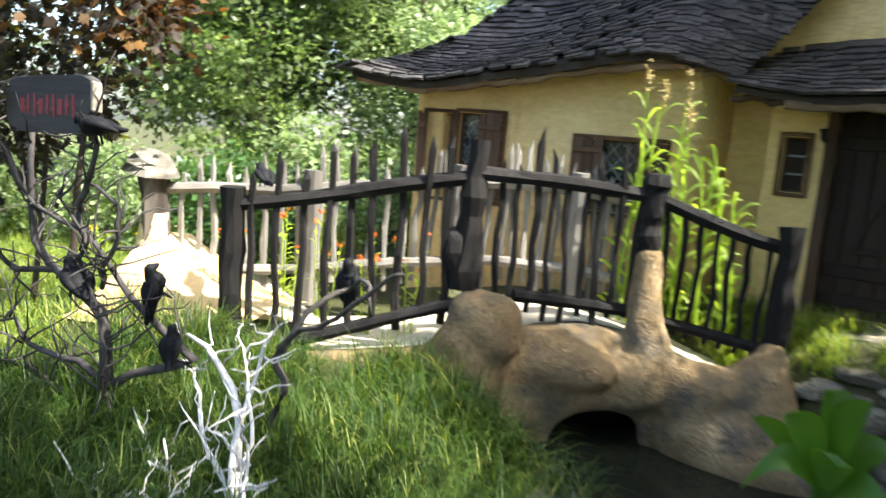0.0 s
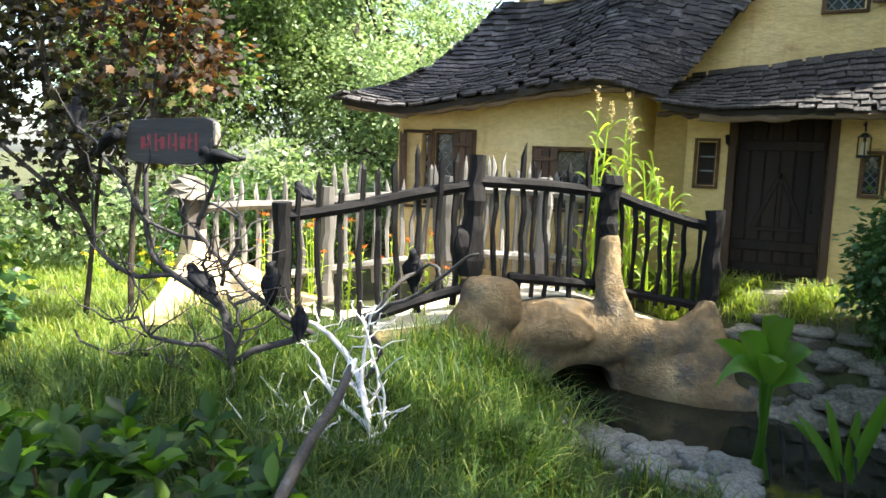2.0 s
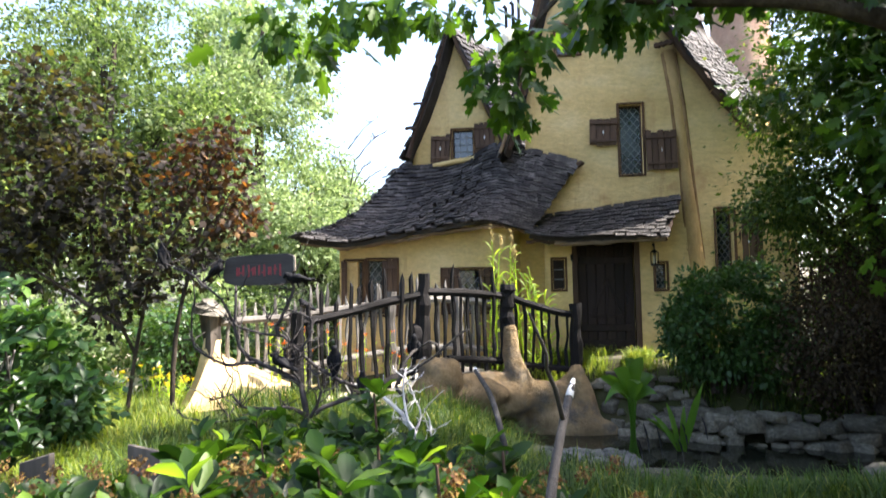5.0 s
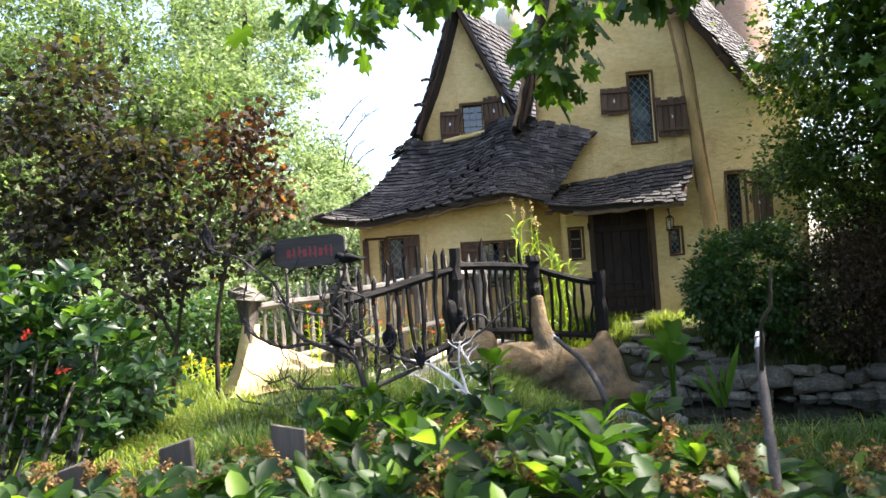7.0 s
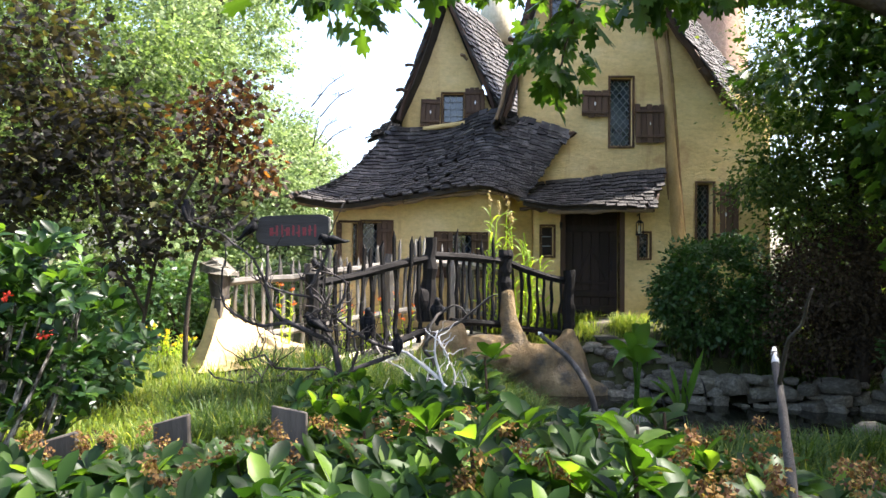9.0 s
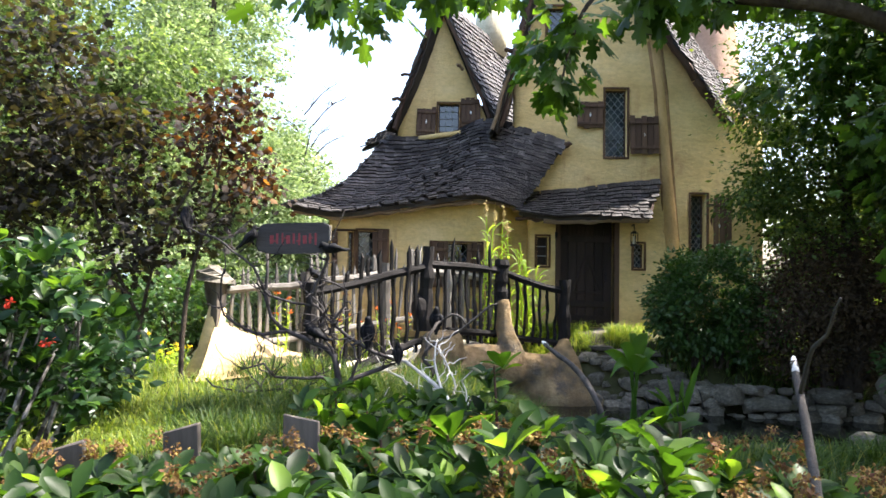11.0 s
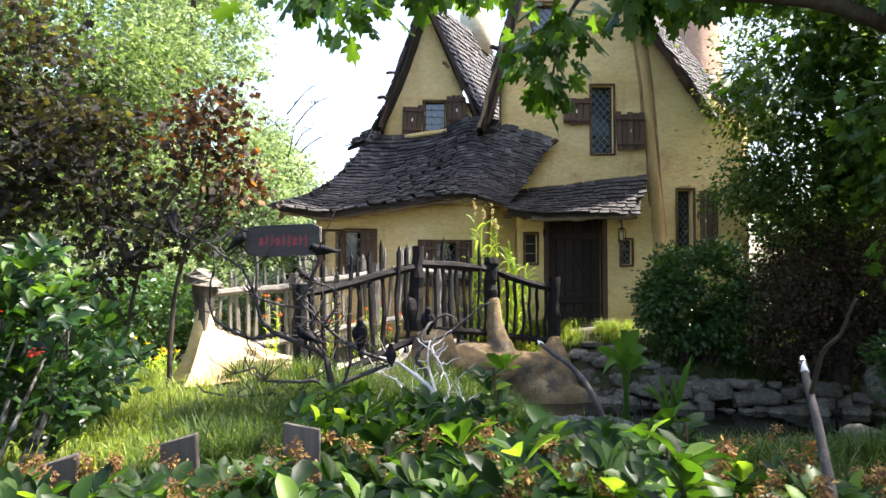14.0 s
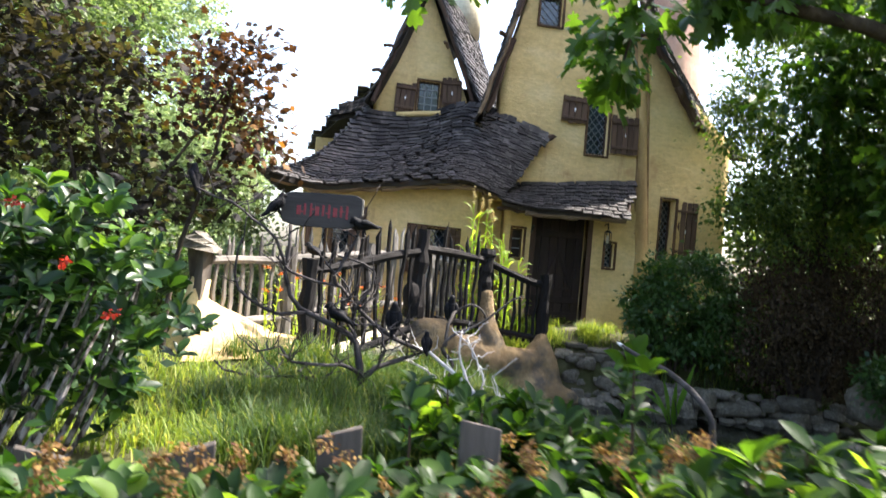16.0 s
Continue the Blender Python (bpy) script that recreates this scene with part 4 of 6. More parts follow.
# flared plaster pier with a thatch cap at the start of the far rail, and the sunlit ramp beside it
pier = thing("gate_pier", "flared ochre plaster pier with grey timber top and thatch cap", "pier", at=(-2.95, 9.22, 0.1))
P_AT = (-2.95, 9.22, 0.1)
put_at(part("plaster_base", tube([(-3.10, 9.22, -0.1), (-3.08, 9.22, 0.15), (-3.02, 9.22, 0.5), (-2.99, 9.22, 0.85), (-2.96, 9.22, 1.05)], [0.38, 0.30, 0.185, 0.13, 0.11], 14, 0.04, 6), M_PLASTER, pier, "", True), P_AT)
put_at(part("timber_top", tube([(-2.99, 9.22, 0.72), (-2.97, 9.22, 0.95), (-2.96, 9.22, 1.2), (-2.97, 9.22, 1.45)], [0.135, 0.125, 0.13, 0.17], 9, 0.22, 7), M_PICKET, pier, "split weathered timber"), P_AT)
put_at(part("thatch_cap", tube([(-3.0, 9.19, 1.38), (-2.99, 9.19, 1.46), (-2.96, 9.19, 1.53), (-2.93, 9.19, 1.57)], [0.25, 0.23, 0.16, 0.03], 12, 0.12, 8), M_THATCH, pier, "shaggy grey thatch"), P_AT)
ramp_b = bmesh.new()
rv = {}
for i in range(17):
    for j in range(11):
        u, w = i / 16, j / 10
        x, y = -2.95 + u * 1.30, 8.35 + w * 1.25 + 0.25 * u
        z = ground_h(x, y) + 0.02 + 0.62 * (1 - u) ** 1.7 * smoothstep(0.0, 0.75, w) + 0.22 * smoothstep(0.15, 0.8, w) * u
        rv[i, j] = ramp_b.verts.new((x, y, z + 0.015 * nz(x, y, 1, 5)))
for i in range(16):
    for j in range(10):
        ramp_b.faces.new((rv[i, j], rv[i + 1, j], rv[i + 1, j + 1], rv[i, j + 1]))
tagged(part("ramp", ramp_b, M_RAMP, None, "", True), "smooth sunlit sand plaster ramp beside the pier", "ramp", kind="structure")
# pale path from the bridge to the garden's left
pv, pf = [], []
for k in range(25):
    t = k / 24
    c = Vector((-1.9, 9.6, 0)).lerp(Vector((-7.5, 13.2, 0)), t)
    for w in (-0.5, 0, 0.5):
        x, y = c.x + w * 0.5, c.y + w * 0.9
        pv.append((x, y, ground_h(x, y) + 0.03))
for k in range(24):
    for w in (0, 1):
        a = k * 3 + w
        pf.append((a, a + 1, a + 4, a + 3))
tagged(part("path", mesh_from("path", pv, pf, True), M_PATH), "pale sandy garden path", "path", kind="structure")


# ---- near railing: charred posts, rails and pickets ----
rail = thing("bridge_railing", "charred black rustic timber railing with uneven pickets", "railing", at=(0.2, 10.5, 0.6))
R_AT = (0.2, 10.5, 0.6)


def rpart(name, bm, mat=None, label="", owner=None, at=None):
    return put_at(part(name, bm, mat or M_CHAR, owner or rail, label, False), at or R_AT)


def gnarled(x, y, z0, z1, r, seed, lean=(0, 0), knob=None):
    rr = random.Random(seed)
    n = 8
    pts, rad = [], []
    for k in range(n + 1):
        f = k / n
        pts.append((x + lean[0] * f + rr.uniform(-0.012, 0.012), y + lean[1] * f + rr.uniform(-0.012, 0.012), z0 + (z1 - z0) * f))
        rad.append(r * (1 + rr.uniform(-0.12, 0.12)) * (knob(f) if knob else 1))
    return tube(pts, rad, 9, 0.10, seed)


rpart("post", gnarled(-1.71, 9.02, 0.05, 1.39, 0.105, 11, (0.0, 0.0), lambda f: 1.1 - 0.25 * math.sin(f * 3.1)))
rpart("post", gnarled(-0.30, 10.22, 0.70, 1.90, 0.10, 12, (0.07, -0.02), lambda f: 1.25 - 0.35 * f + 0.35 * math.exp(-((f - 0.12) / 0.14) ** 2)), None, "thick knotted main post")
rpart("post", gnarled(0.90, 11.20, 1.05, 1.74, 0.10, 13, (0, 0), lambda f: 1 + 0.25 * math.exp(-((f - 0.9) / 0.15) ** 2)))
rpart("post", gnarled(1.93, 11.44, 0.42, 1.42, 0.085, 14, (0.02, 0), lambda f: 1.0 + 0.35 * math.exp(-((f - 0.22) / 0.16) ** 2) + 0.25 * math.exp(-((f - 1) / 0.12) ** 2)))
rpart("knot", lump((-0.36, 10.14, 0.99), (0.12, 0.11, 0.20), 3))


def bar_through(pts, r, seed, n=10, jit=0.10):
    q = smooth_path(pts, n)
    return tube(q, [r * (1 + 0.15 * nz(seed, k * 0.6, 0)) for k in range(n + 1)], 7, jit, seed)


rpart("top_rail", bar_through([(-1.75, 9.00, 1.24), (-1.2, 9.45, 1.36), (-0.7, 9.85, 1.50), (-0.26, 10.20, 1.60)], 0.062, 1))
rpart("top_rail", bar_through([(-0.22, 10.22, 1.64), (0.35, 10.75, 1.61), (0.90, 11.20, 1.55)], 0.060, 2))
rpart("top_rail", bar_through([(0.88, 11.20, 1.56), (1.25, 11.32, 1.42), (1.60, 11.40, 1.31), (1.93, 11.44, 1.24)], 0.058, 3))
rpart("bottom_rail", bar_through([(-1.50, 9.16, 0.12), (-1.1, 9.50, 0.26), (-0.6, 9.90, 0.46), (-0.30, 10.12, 0.56)], 0.055, 4))
rpart("bottom_rail", bar_through([(0.05, 10.46, 0.66), (0.4, 10.78, 0.62), (0.88, 11.20, 0.56)], 0.055, 5))
rpart("bottom_rail", bar_through([(0.92, 11.22, 0.52), (1.4, 11.36, 0.46), (1.90, 11.43, 0.40)], 0.050, 6))


def picket_bm(p0, p1, w, d, seed, point=0.0):
    """Split picket from p0 to p1, kinked, with a slanted or pointed tip."""
    rr = random.Random(seed)
    p0, p1 = Vector(p0), Vector(p1)
    pts = [p0.lerp(p1, k / 5) + Vector((rr.uniform(-0.02, 0.02), rr.uniform(-0.02, 0.02), 0)) for k in range(6)]
    rad = [w * rr.uniform(0.8, 1.1) for _ in range(6)]
    if point:
        pts.append(p1 + (p1 - p0).normalized() * point + Vector((rr.uniform(-0.02, 0.02), 0, 0)))
        rad.append(w * 0.12)
    return tube(pts, rad, 5, 0.2, seed)


rr_ = random.Random(77)
for k in range(9):
    t = (k + 0.55) / 9.2
    p = Vector((-1.68, 9.05, 0)).lerp(Vector((-0.30, 10.20, 0)), t)
    lean = Vector((rr_.uniform(-0.05, 0.05), rr_.uniform(-0.05, 0.05), 0))
    zt = 1.30 + 0.36 * t + rr_.uniform(0.08, 0.32)
    zb = 0.22 + 0.36 * t - rr_.uniform(0.06, 0.20)
    rpart("picket", picket_bm((p.x, p.y - 0.03, zb), (p.x + lean.x, p.y - 0.02 + lean.y, zt), 0.034, 0.03, 100 + k, rr_.uniform(0.04, 0.14)))
for k in range(9):
    t = (k + 0.6) / 9.4
    p = Vector((-0.15, 10.30, 0)).lerp(Vector((0.88, 11.20, 0)), t)
    lean = Vector((rr_.uniform(-0.04, 0.04), rr_.uniform(-0.04, 0.04), 0))
    zt = 1.62 - 0.08 * t + rr_.choice((0.02, 0.12, 0.2, 0.30, 0.06))
    rpart("picket", picket_bm((p.x, p.y, 0.52 - rr_.uniform(0, 0.1)), (p.x + lean.x, p.y + lean.y, zt), 0.030, 0.03, 130 + k, rr_.uniform(0.05, 0.15)))
for k in range(7):
    t = (k + 0.7) / 7.6
    p = Vector((0.95, 11.25, 0)).lerp(Vector((1.90, 11.45, 0)), t)
    rpart("picket", picket_bm((p.x, p.y, 0.44 - 0.14 * t), (p.x + rr_.uniform(-0.03, 0.03), p.y, 1.52 - 0.24 * t), 0.026, 0.03, 160 + k))

# ---- far railing, grey weathered ----
frail = thing("far_railing", "silvery weathered picket railing on the bridge's far side", "railing", at=(-1.2, 11.0, 0.8))
F_AT = (-1.2, 11.0, 0.8)
FAR = [(-2.90, 9.28, 1.26), (-2.2, 10.00, 1.30), (-1.4, 10.80, 1.42), (-0.6, 11.28, 1.52), (0.15, 11.68, 1.50), (0.85, 11.92, 1.38)]
for k in range(5):
    a, b = Vector(FAR[k]), Vector(FAR[k + 1])
    rpart("rail", bar_through([a, a.lerp(b, 0.5) + Vector((0, 0, 0.015)), b], 0.055, 20 + k, 5), M_GREY, "", frail, F_AT)
    o = Vector((0, 0, -0.75))
    rpart("rail", bar_through([a + o, a.lerp(b, 0.5) + o, b + o], 0.05, 30 + k, 5), M_GREY, "", frail, F_AT)
for k in range(34):
    t = (k + 0.6) / 34
    p = curve_at(FAR, t)
    zt = p.z + rr_.uniform(0.05, 0.34)
    rpart("picket", picket_bm((p.x + rr_.uniform(-0.03, 0.03), p.y + 0.05, p.z - 1.0 + rr_.uniform(-0.05, 0.1)), (p.x + rr_.uniform(-0.05, 0.05), p.y + 0.05, zt), 0.031, 0.03, 200 + k, rr_.uniform(0.05, 0.16)), M_GREY, "", frail, F_AT)
for k in (0.25, 0.52, 0.78):
    p = curve_at(FAR, k)
    rpart("post", gnarled(p.x, p.y, p.z - 1.1, p.z + 0.18, 0.085, int(k * 100)), M_GREY, "", frail, F_AT)


# ---- bird ornaments ----
def bird_mesh(seed, perched=True):
    pts = [(-0.27, 0, -0.13), (-0.16, 0, -0.06), (-0.05, 0, 0.005), (0.05, 0, 0.055), (0.085, 0, 0.125), (0.118, 0, 0.142), (0.185, 0, 0.118)]
    rad = [0.020, 0.036, 0.080, 0.086, 0.052, 0.050, 0.003]
    body_ = tube(smooth_path(pts, 18), [float(np.interp(k / 18, np.linspace(0, 1, 7), rad)) * (1 + 0.04 * math.sin(k * 2.3)) for k in range(19)], 10, 0.06, seed)
    for v in body_.verts:
        if v.co.x < -0.10:
            v.co.z = -0.07 + (v.co.z + 0.07) * 0.75
            v.co.y *= 1.25
    # folded wings, tips beside the tail, and two short legs
    for side in (-1, 1):
        wing = tube(smooth_path([(0.06, 0.065 * side, 0.07), (-0.04, 0.088 * side, 0.035), (-0.14, 0.060 * side, -0.05), (-0.22, 0.022 * side, -0.115)], 8), [0.016, 0.034, 0.044, 0.046, 0.042, 0.034, 0.026, 0.017, 0.006], 7, 0.10, seed + 5)
        leg = tube([(0.01, 0.03 * side, -0.04), (0.02, 0.035 * side, -0.13)], [0.014, 0.009], 5)
        for extra in (wing, leg):
            me = bpy.data.meshes.new("tmp")
            extra.to_mesh(me)
            extra.free()
            body_.from_mesh(me)
            bpy.data.meshes.remove(me)
    return body_


def bird(x, y, z, turn, scale=1.0, tilt=0.0, group="bird ornaments", label="matt black carved bird ornament perched on a branch"):
    b = part("bird_ornament", bird_mesh(int(abs(x) * 100)), M_BIRD, None, "", True)
    b.matrix_basis = Matrix.Translation((x, y, z)) @ Matrix.Rotation(radians(turn), 4, 'Z') @ Matrix.Rotation(radians(tilt), 4, 'Y') @ Matrix.Scale(scale * 0.70, 4)
    return tagged(b, label, "ornament", group)


# ---- dead tree with the sign board ----
dead = thing("dead_tree", "twisted leafless dark dead shrub", "dead tree", at=(-1.25, 7.6, 0.0))
D_AT = (-1.25, 7.6, 0.0)


def limb(owner, at, pts, r0, r1, mat, seed, n=10, jit=0.12):
    q = smooth_path(pts, n)
    rr = random.Random(seed)
    q = [p + Vector((rr.uniform(-1, 1), rr.uniform(-1, 1), rr.uniform(-1, 1))) * 0.018 for p in q]
    return put_at(part("branch", tube(q, [r0 + (r1 - r0) * k / n for k in range(n + 1)], 6, jit, seed), mat, owner, "", True), at)


def twigs(owner, at, pts, count, length, r0, mat, seed):
    """Side twigs along a limb's line."""
    rr = random.Random(seed)
    q = smooth_path(pts, 20)
    for k in range(count):
        i = rr.randrange(4, 20)
        a = q[i]
        d = Vector((rr.uniform(-1, 1), rr.uniform(-0.7, 0.7), rr.uniform(-0.3, 1))).normalized()
        L = length * rr.uniform(0.5, 1.2)
        mid = a + d * L * 0.5 + Vector((rr.uniform(-0.1, 0.1), 0, rr.uniform(-0.05, 0.1))) * L
        e = a + d * L + Vector((rr.uniform(-0.2, 0.2), rr.uniform(-0.1, 0.1), rr.uniform(0, 0.3))) * L
        limb(owner, at, [a, mid, e], r0, r0 * 0.35, mat, seed * 50 + k, 5)


DEAD_LIMBS = [
    ([(-1.06, 7.6, -0.05), (-1.12, 7.62, 0.25), (-1.17, 7.65, 0.61), (-1.30, 7.65, 0.72), (-1.70, 7.62, 0.88), (-1.89, 7.60, 1.07), (-1.92, 7.60, 1.39), (-1.93, 7.6, 1.75)], 0.042, 0.016),
    ([(-1.14, 7.6, 0.25), (-0.86, 7.72, 0.44), (-0.49, 7.75, 0.55), (-0.87, 7.72, 0.69), (-1.19, 7.68, 0.95), (-1.43, 7.65, 1.17), (-1.78, 7.6, 1.20), (-2.02, 7.55, 1.42)], 0.030, 0.010),
    ([(-1.43, 7.65, 1.17), (-1.46, 7.64, 1.28), (-1.38, 7.62, 1.39), (-1.27, 7.62, 1.66), (-1.30, 7.62, 1.76)], 0.022, 0.014),
    ([(-1.43, 7.64, 1.47), (-1.14, 7.64, 1.39), (-1.06, 7.64, 1.25), (-1.19, 7.65, 1.01), (-1.25, 7.65, 0.85)], 0.010, 0.016),
    ([(-1.10, 7.6, 0.30), (-1.30, 7.55, 0.42), (-1.46, 7.55, 0.40), (-1.81, 7.5, 0.42), (-1.90, 7.5, 0.56), (-2.15, 7.45, 0.50)], 0.026, 0.009),
    ([(-1.70, 7.62, 0.88), (-2.0, 7.52, 0.86), (-2.25, 7.5, 0.98), (-2.40, 7.5, 1.25), (-2.35, 7.5, 1.55)], 0.022, 0.008),
    ([(-1.15, 7.6, 0.2), (-1.0, 7.5, 0.38), (-0.92, 7.48, 0.62), (-1.02, 7.45, 0.85)], 0.020, 0.008),
    ([(-1.12, 7.6, 0.12), (-1.45, 7.5, 0.22), (-1.85, 7.45, 0.30), (-2.15, 7.4, 0.26), (-2.5, 7.4, 0.40)], 0.022, 0.009),
    ([(-1.92, 7.6, 1.30), (-2.10, 7.5, 1.62), (-2.38, 7.6, 1.82), (-2.70, 7.7, 1.95), (-2.95, 7.8, 2.02)], 0.016, 0.008),
    ([(-1.17, 7.65, 0.61), (-1.36, 7.60, 0.95), (-1.28, 7.58, 1.12), (-1.55, 7.56, 1.38)], 0.018, 0.007),
]
for k, (pts, r0, r1) in enumerate(DEAD_LIMBS):
    limb(dead, D_AT, pts, r0, r1, M_DEAD, 300 + k)
    twigs(dead, D_AT, pts, 12, 0.40, 0.0085, M_DEAD, 400 + k)

sign = thing("sign_board", "rough grey wooden board with faded red lettering", "sign", at=(-1.62, 7.58, 1.88))
S_AT = (-1.62, 7.58, 1.88)
sb = bmesh.new()
outline = [(-0.39, 0.05), (-0.37, 0.14), (-0.30, 0.165), (0.0, 0.175), (0.30, 0.18), (0.37, 0.155), (0.385, 0.06), (0.36, -0.02), (0.345, -0.11), (0.25, -0.155), (0.0, -0.16), (-0.26, -0.16), (-0.385, -0.125), (-0.41, -0.05)]
ft = [sb.verts.new((x, -0.035, z)) for x, z in outline]
bk = [sb.verts.new((x, 0.035, z)) for x, z in outline]
sb.faces.new(ft)
sb.faces.new(bk[::-1])
for k in range(len(outline)):
    sb.faces.new((ft[k], bk[k], bk[(k + 1) % len(outline)], ft[(k + 1) % len(outline)]))
bmesh.ops.bevel(sb, geom=sb.edges[:], offset=0.008, segments=1, affect='EDGES')
part("board", sb, M_SIGN, sign)
part("pale_end", moved(box_bm(0.03, 0.075, 0.17, 0.008, 0.008, 2), Matrix.Translation((0.372, -0.002, 0.06))), M_PALEBARK, sign, "pale split end of the board")
for k in range(9):
    hgt = 0.09 + 0.02 * ((k * 7) % 3)
    b = part("letter_bar", box_bm(0.022 if k % 3 else 0.040, 0.006, hgt, 0.002), M_RED, sign)
    b.location = (-0.24 + k * 0.058, -0.037, 0.0 + 0.006 * ((k * 5) % 3 - 1))
for k in range(4):
    b = part("letter_bar", box_bm(0.045, 0.006, 0.016, 0.002), M_RED, sign)
    b.location = (-0.22 + k * 0.13, -0.0374, 0.03 * (k % 2) - 0.02)
sign.rotation_euler = (0, radians(-1), radians(6))
bird(-1.22, 7.60, 1.77, 200, 0.95, 25)
bird(-2.05, 7.42, 1.88, 20, 0.9, -15)
bird(-0.82, 7.72, 0.90, 70, 1.0, -52)
bird(-1.39, 7.58, 0.87, 170, 1.05, 4)
bird(-1.70, 9.30, 1.47, 160, 0.9, 5, label="matt black carved bird ornament on the railing post")
bird(-2.89, 7.80, 2.10, 150, 0.9, -38)
bird(-0.50, 7.60, 0.68, 110, 0.7, -45)
bird(-0.10, 8.55, 0.98, 95, 0.95, -58, label="matt black carved bird ornament on a grey branch")

# bleached branches standing in the grass
white = thing("bleached_branches", "sun-bleached bare white branches in the grass", "dead branches", at=(-0.2, 7.5, 0.0))
W_AT = (-0.2, 7.5, 0.0)
WHITE = [
    ([(0.46, 7.15, -0.42), (0.24, 7.35, -0.10), (0.02, 7.62, 0.18), (-0.22, 7.8, 0.42), (-0.46, 7.85, 0.56), (-0.75, 7.9, 0.64)], 0.034, 0.013),
    ([(0.16, 7.45, 0.02), (0.00, 7.6, 0.25), (-0.10, 7.8, 0.50), (-0.06, 7.9, 0.80)], 0.022, 0.008),
    ([(0.10, 7.5, 0.08), (-0.20, 7.6, 0.18), (-0.40, 7.7, 0.34), (-0.62, 7.86, 0.46)], 0.019, 0.007),
    ([(0.34, 7.25, -0.25), (-0.10, 7.4, -0.04), (-0.50, 7.5, 0.06), (-0.86, 7.6, 0.24)], 0.017, 0.006),
    ([(0.20, 7.4, -0.05), (0.26, 7.45, 0.18), (0.18, 7.5, 0.42)], 0.015, 0.006),
    ([(0.40, 7.2, -0.30), (0.05, 7.3, -0.08), (-0.20, 7.4, 0.0), (-0.38, 7.45, 0.22)], 0.018, 0.007),
    ([(0.30, 7.3, -0.18), (0.02, 7.25, 0.02), (-0.28, 7.2, 0.06), (-0.55, 7.15, 0.02)], 0.014, 0.006),
    ([(0.06, 7.58, 0.14), (0.12, 7.6, 0.36), (0.02, 7.65, 0.56), (-0.06, 7.7, 0.74)], 0.014, 0.005),
]
for k, (pts, r0, r1) in enumerate(WHITE):
    limb(white, W_AT, pts, r0, r1, M_BLEACH, 500 + k, 8)
    twigs(white, W_AT, pts, 9, 0.26, 0.0075, M_BLEACH, 520 + k)
# grey hooked branch beside the main post
hook = thing("hooked_branch", "grey driftwood branch with a hooked end", "branch", at=(0.2, 7.5, 0.0))
limb(hook, (0.2, 7.5, 0.0), [(-0.12, 8.0, -0.15), (-0.20, 8.0, 0.15), (-0.12, 8.05, 0.40), (-0.22, 8.1, 0.56), (-0.14, 8.1, 0.72), (0.17, 8.1, 0.86), (0.44, 8.1, 1.10), (0.62, 8.1, 1.20)], 0.030, 0.010, M_GREYBRANCH, 540, 18, 0.2)
limb(hook, (0.2, 7.5, 0.0), [(-0.20, 8.1, 0.60), (-0.14, 8.3, 0.84), (-0.06, 8.45, 0.95), (0.10, 8.4, 1.03), (0.20, 8.35, 1.00), (0.25, 8.3, 0.90)], 0.020, 0.010, M_GREYBRANCH, 541, 12, 0.2)


# ---- leaves, grass and other foliage ----
LEAF_RHOMB = [(0, 0, 0), (-0.30, 0.45, -0.05), (0, 1, 0), (0.30, 0.45, -0.05)]
LEAF_RHOMB_F = [(0, 2, 1), (0, 3, 2)]
LEAF_OBOVATE = [(0, 0, 0), (-0.12, 0.22, 0.04), (-0.24, 0.56, 0.08), (-0.17, 0.86, 0.01), (0, 1.06, -0.12), (0.17, 0.86, 0.01), (0.24, 0.56, 0.08), (0.12, 0.22, 0.04), (0, 0.6, -0.01)]
LEAF_OBOVATE_F = [(0, 8, 2, 1), (2, 8, 4, 3), (8, 6, 5, 4), (0, 7, 6, 8)]
OAK_HALF = [(0.03, 0.0), (0.04, 0.12), (0.20, 0.10), (0.24, 0.22), (0.12, 0.30), (0.32, 0.36), (0.40, 0.52), (0.18, 0.52), (0.26, 0.72), (0.18, 0.84), (0.08, 0.78)]
LEAF_OAK = [(x, y, -0.25 * x) for x, y in OAK_HALF] + [(0, 1.0, 0)] + [(-x, y, -0.25 * x) for x, y in OAK_HALF[::-1]]
LEAF_OAK = LEAF_OAK + [(0, 0.0, 0)]
LEAF_OAK_F = [tuple(range(0, 12)) + (23,), (11,) + tuple(range(12, 23)) + (23,)]


MAPLE_HALF = [(0.03, 0.0), (0.27, 0.0), (0.22, 0.18), (0.50, 0.40), (0.27, 0.47), (0.25, 0.70), (0.10, 0.66)]
LEAF_MAPLE = [(x, y, -0.22 * x) for x, y in MAPLE_HALF] + [(0, 1.0, -0.05)] + [(-x, y, -0.22 * x) for x, y in MAPLE_HALF[::-1]] + [(0, 0.0, 0)]
LEAF_MAPLE_F = [tuple(range(8)) + (15,), (7,) + tuple(range(8, 15)) + (15,)]


